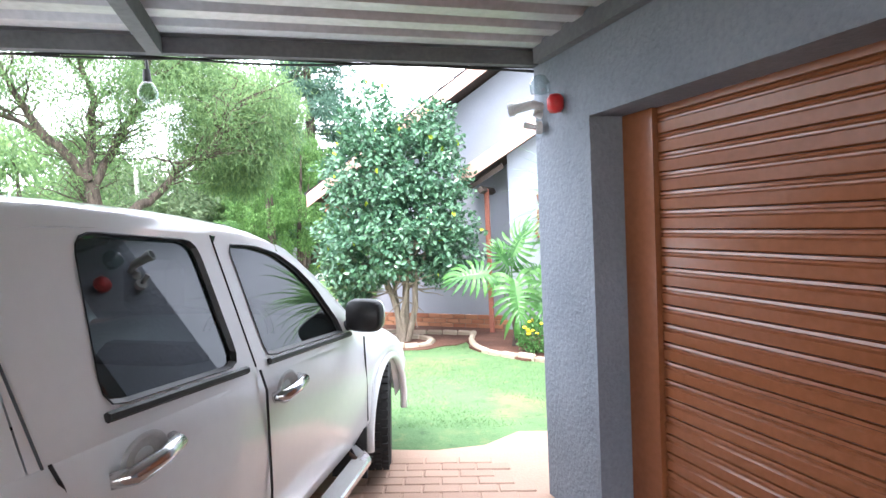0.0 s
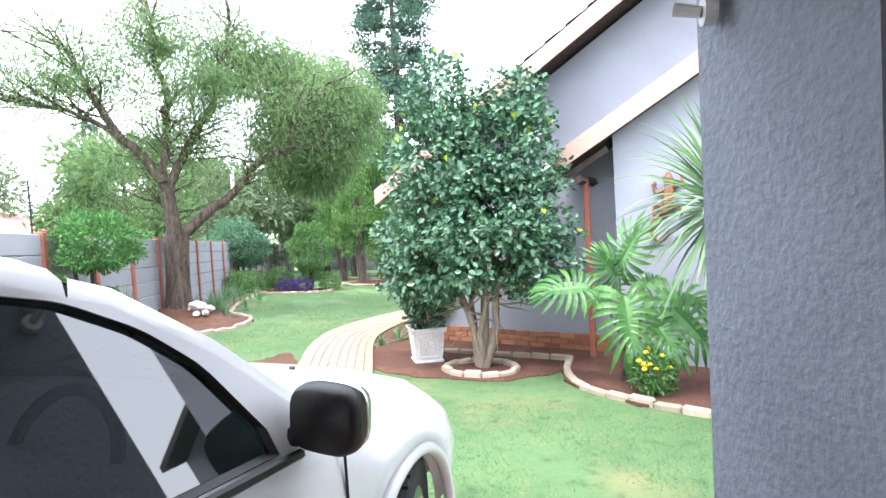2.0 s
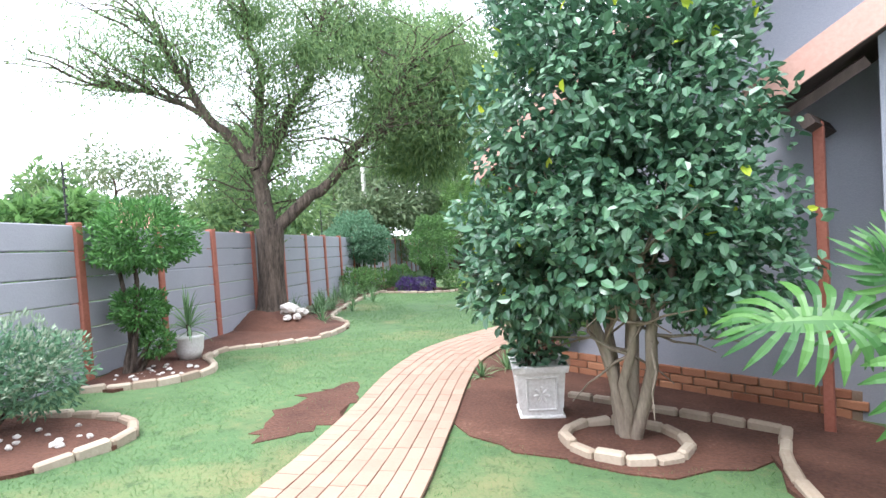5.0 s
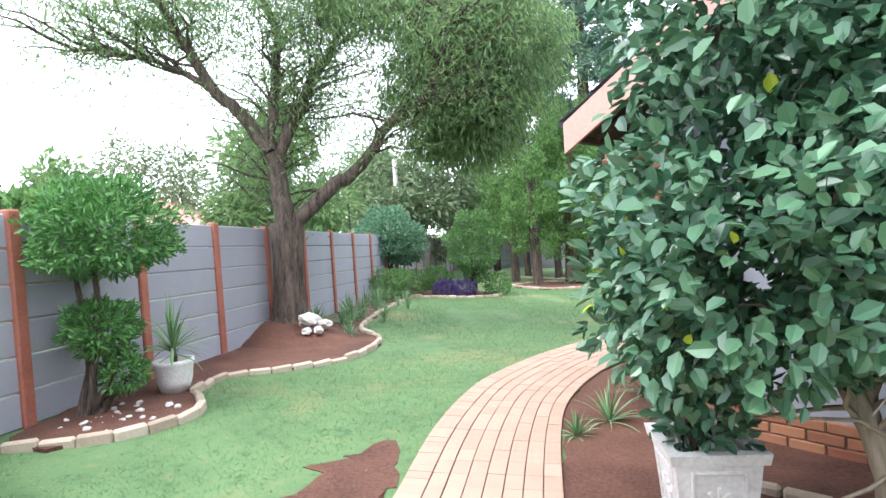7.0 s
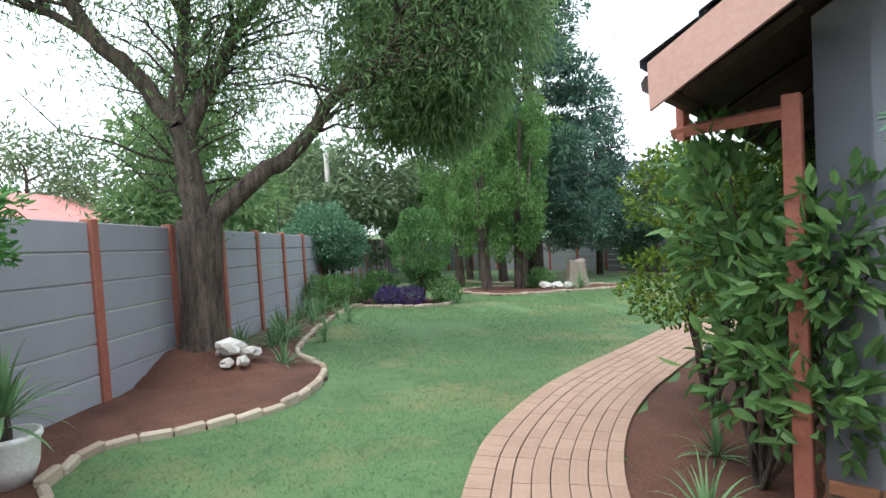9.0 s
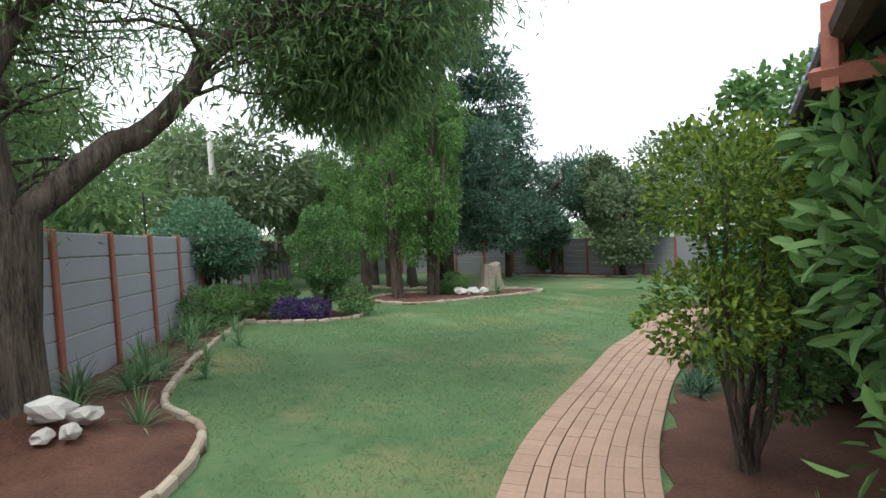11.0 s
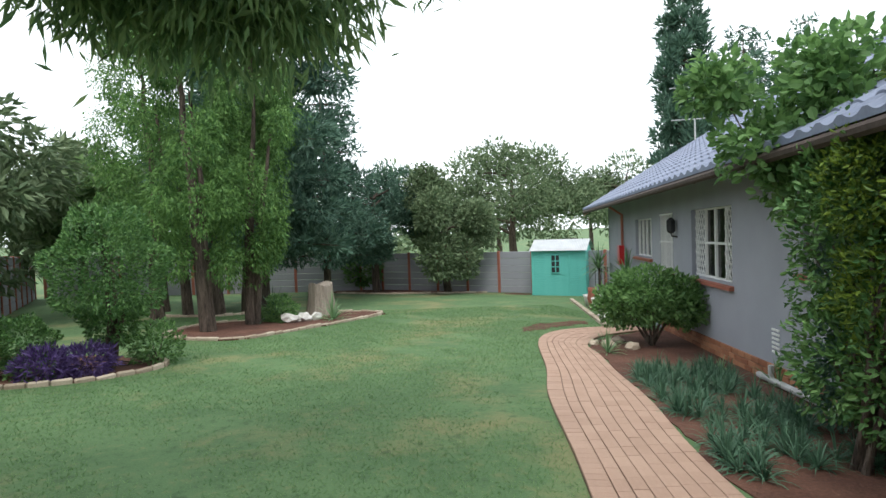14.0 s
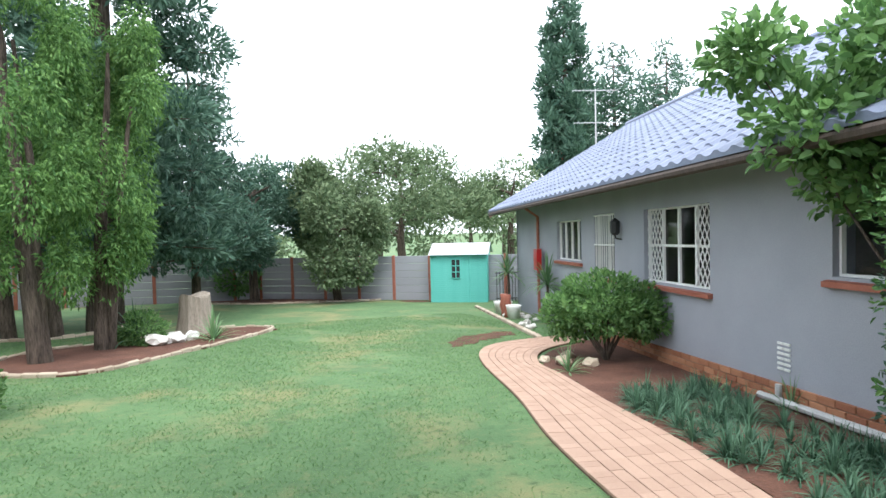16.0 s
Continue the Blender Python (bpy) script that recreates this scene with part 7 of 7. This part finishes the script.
edging("edging_fence_bed", [(-6.0, 7.65), (-5.55, 8.05), (-5.4, 8.45), (-5.44, 8.87), (-5.75, 9.15), (-6.0, 9.3)], "pale concrete edging round the topiary bed")
edging("edging_tree_bed", [(-6.05, 9.3), (-6.35, 9.95), (-5.98, 10.5), (-5.7, 11.2), (-5.8, 12.0), (-6.25, 12.85), (-7.1, 13.55), (-8.2, 15.88), (-9.28, 19.0)], "pale concrete edging round the tree bed")
edging("edging_topiary_bed", [(-9.28, 19.05), (-8.1, 19.2), (-7.35, 19.75), (-7.15, 20.35), (-7.6, 20.95)], "pale concrete edging round the clipped bushes")
edging("edging_front_bed", BED_FRONT[:5], "pale concrete edging round the front bed")
edging("edging_island", ISLAND, "pale stone edging round the island bed", True)
edging("edging_ring", [(-0.66 + 0.44 * math.cos(a), 8.22 + 0.42 * math.sin(a)) for a in np.linspace(0, 5.6, 8)], "ring of pale concrete edging round the shrub", True, (0.2, 0.08, 0.08))
edging("edging_corner_bed", [(0.42, 8.8), (0.36, 8.1), (0.48, 7.45), (0.92, 6.97), (1.5, 6.58), (2.3, 6.2), (3.1, 5.9)], "pale concrete edging round the corner bed")
edging("edging_wall_bed", [(-1.3, 9.3), (-0.57, 9.1), (0.42, 8.85)], "low concrete edging before the gable wall")
edging("edging_back_bed", [(-4.2, 36.4), (-2.0, 35.0), (0.4, 34.4), (2.2, 34.3)], "pale edging along the back bed")
edging("edging_far_curve", [(-9.6, 28.2), (-8.0, 27.6), (-6.9, 28.2), (-6.4, 29.5)], "pale edging round the far trees")


def path_paving():
    o, i = spline(OUTER, 0.2), spline(INNER, 0.2)
    n = 96
    o = np.stack([np.interp(np.linspace(0, 1, n), np.linspace(0, 1, len(o)), o[:, k]) for k in (0, 1)], 1)
    i = np.stack([np.interp(np.linspace(0, 1, n), np.linspace(0, 1, len(i)), i[:, k]) for k in (0, 1)], 1)
    bed = [(*p, ground_z(*p) + 0.016) for p in o] + [(*p, ground_z(*p) + 0.016) for p in i]
    bed += [(*p, ground_z(*p) - 0.08) for p in o] + [(*p, ground_z(*p) - 0.08) for p in i]
    f = []
    for k in range(n - 1):
        f += [(k, n + k, n + k + 1, k + 1), (2 * n + k, k, k + 1, 2 * n + k + 1), (n + k, 3 * n + k, 3 * n + k + 1, n + k + 1)]
    th = mesh_object("garden_path", bed, f, M_JOINT)
    tagged(th, "curving terracotta paver path with dark joints", "path", kind="structure")
    rows = 7
    bm = bmesh.new()
    bmesh.ops.create_cube(bm, size=1)
    bmesh.ops.bevel(bm, geom=[e for e in bm.edges if all(v.co.z > 0 for v in e.verts) and abs(e.verts[0].co.y - e.verts[1].co.y) < 0.1], offset=0.035, segments=1, affect="EDGES")
    me = bpy.data.meshes.new("paver")
    bm.to_mesh(me)
    bm.free()
    me.materials.append(M_PAVER)
    stuff = Shape()
    count = 0
    for k in range(n - 1):
        for r in range(-1, rows):
            # the outer course is laid crosswise, the rest run along the path
            w0, w1 = (0.0, 0.17) if r < 0 else (0.17 + 0.83 * r / rows, 0.17 + 0.83 * (r + 1) / rows)
            halves = ((0.0, 0.5), (0.5, 1.0)) if r < 0 else ((0.0, 1.0),)
            for h0, h1 in halves:
                sh = 0.0 if r < 0 else 0.5 * (r % 2)
                def at(a, w):
                    q = k + a + sh
                    j = min(int(q), n - 2)
                    u = q - j
                    return (o[j] * (1 - u) + o[j + 1] * u) * (1 - w) + (i[j] * (1 - u) + i[j + 1] * u) * w
                if k + 1 + sh > n - 1:
                    continue
                A, B = at(h0, (w0 + w1) / 2), at(h1, (w0 + w1) / 2)
                P, Q = at((h0 + h1) / 2, w0), at((h0 + h1) / 2, w1)
                c = (A + B) / 2
                d = (B - A) / np.linalg.norm(B - A)
                L, W = np.linalg.norm(B - A) - 0.003, abs(d[0] * (Q - P)[1] - d[1] * (Q - P)[0]) - (0.007 if r != 0 else 0.012)
                X = Vector((d[0], d[1], -0.033 * d[0] - 0.0443 * d[1])).normalized()
                Z = (Vector((0.033, 0.0443, 1)).normalized() + Vector((random.uniform(-0.006, 0.006), random.uniform(-0.006, 0.006), 0))).normalized()
                m = Matrix((X, Z.cross(X), Z)).transposed().to_4x4()
                m = Matrix.Translation((c[0], c[1], ground_z(*c) + 0.012 + random.uniform(-0.002, 0.002))) @ m @ Matrix.Diagonal((L, W, 0.05, 1))
                if 9.0 < c[1] < 14.6 and count < 300:
                    ob = new("paver", me)
                    ob.parent = th
                    ob.matrix_local = m
                    count += 1
                else:
                    stuff.add([m @ v.co for v in me.vertices], [list(p.vertices) for p in me.polygons])
    s = child(stuff.make("paver_run", M_PAVER), th)
    tagged(s, kind="stuff")


path_paving()


def driveway_pavers():
    th = bpy.data.objects["driveway"]
    me = Shape().box((-0.108, -0.05, -0.03), (0.108, 0.05, 0.0), None, 0.006).make("paver", M_PAVER)
    data = me.data
    bpy.data.objects.remove(me)
    for r in range(24):
        for c in range(9):
            x = -0.75 + 0.225 * c + (0.11 if r % 2 else 0)
            y = 1.5 + 0.108 * r
            if y > 3.72 + 0.25 * max(0, x) + 0.05 * math.sin(9 * x) or x > 0.55 + (3.15 - y) * 0.36 - 0.12:
                continue
            ob = new("paver", data)
            ob.parent = th
            ob.matrix_local = pose(x, y, ground_z(x, y) + 0.014 + random.uniform(-0.001, 0.001), -2.5, 1.9, random.uniform(-1, 1))


driveway_pavers()


def plinth(name, fn, k0, k1, top_drop, courses, label):
    """Face-brick courses proud of a mortar strip at the foot of a wall; fn(k, d) gives the plan."""
    a, b = fn(k0, 0.01), fn(k1, 0.01)
    L = k1 - k0
    ang = math.degrees(math.atan2(b[1] - a[1], b[0] - a[0]))
    za, zb = ground_z(*a), ground_z(*b)
    tilt = -math.degrees(math.atan2(zb - za, L))
    base = pose(a[0], a[1], za, 0, tilt, ang)
    back = Shape().box((0, -0.004, -0.3), (L, 0.03, 0.082 * courses - 0.01), base)
    if name == "plinth_west":
        back = Shape().box((0, -0.03, -0.3), (L, 0.004, 0.082 * courses - 0.01), base)
    th = tagged(back.make(name, M_MORTAR), label, "plinth", kind="structure")
    me = Shape().box((-0.108, -0.022, 0.0), (0.108, 0.022, 0.072), None, 0.006).make("brick", M_BRICK)
    data = me.data
    bpy.data.objects.remove(me)
    n = int(L / 0.228)
    for c in range(courses):
        for i in range(n):
            ob = new("brick", data)
            ob.parent = th
            ob.matrix_local = base @ pose(0.115 + i * 0.228 + (0.112 if c % 2 else 0), random.uniform(-0.003, 0.003), 0.082 * c + 0.002)


plinth("plinth_south", lambda k, d: wall_b(k, d), 0.0, 2.8, 0, 3, "orange face-brick plinth under the gable wall")
plinth("plinth_west", lambda k, d: (wp(k, 0, d).x, wp(k, 0, d).y), 0.1, 12.0, 0, 3, "orange face-brick plinth under the long wall")
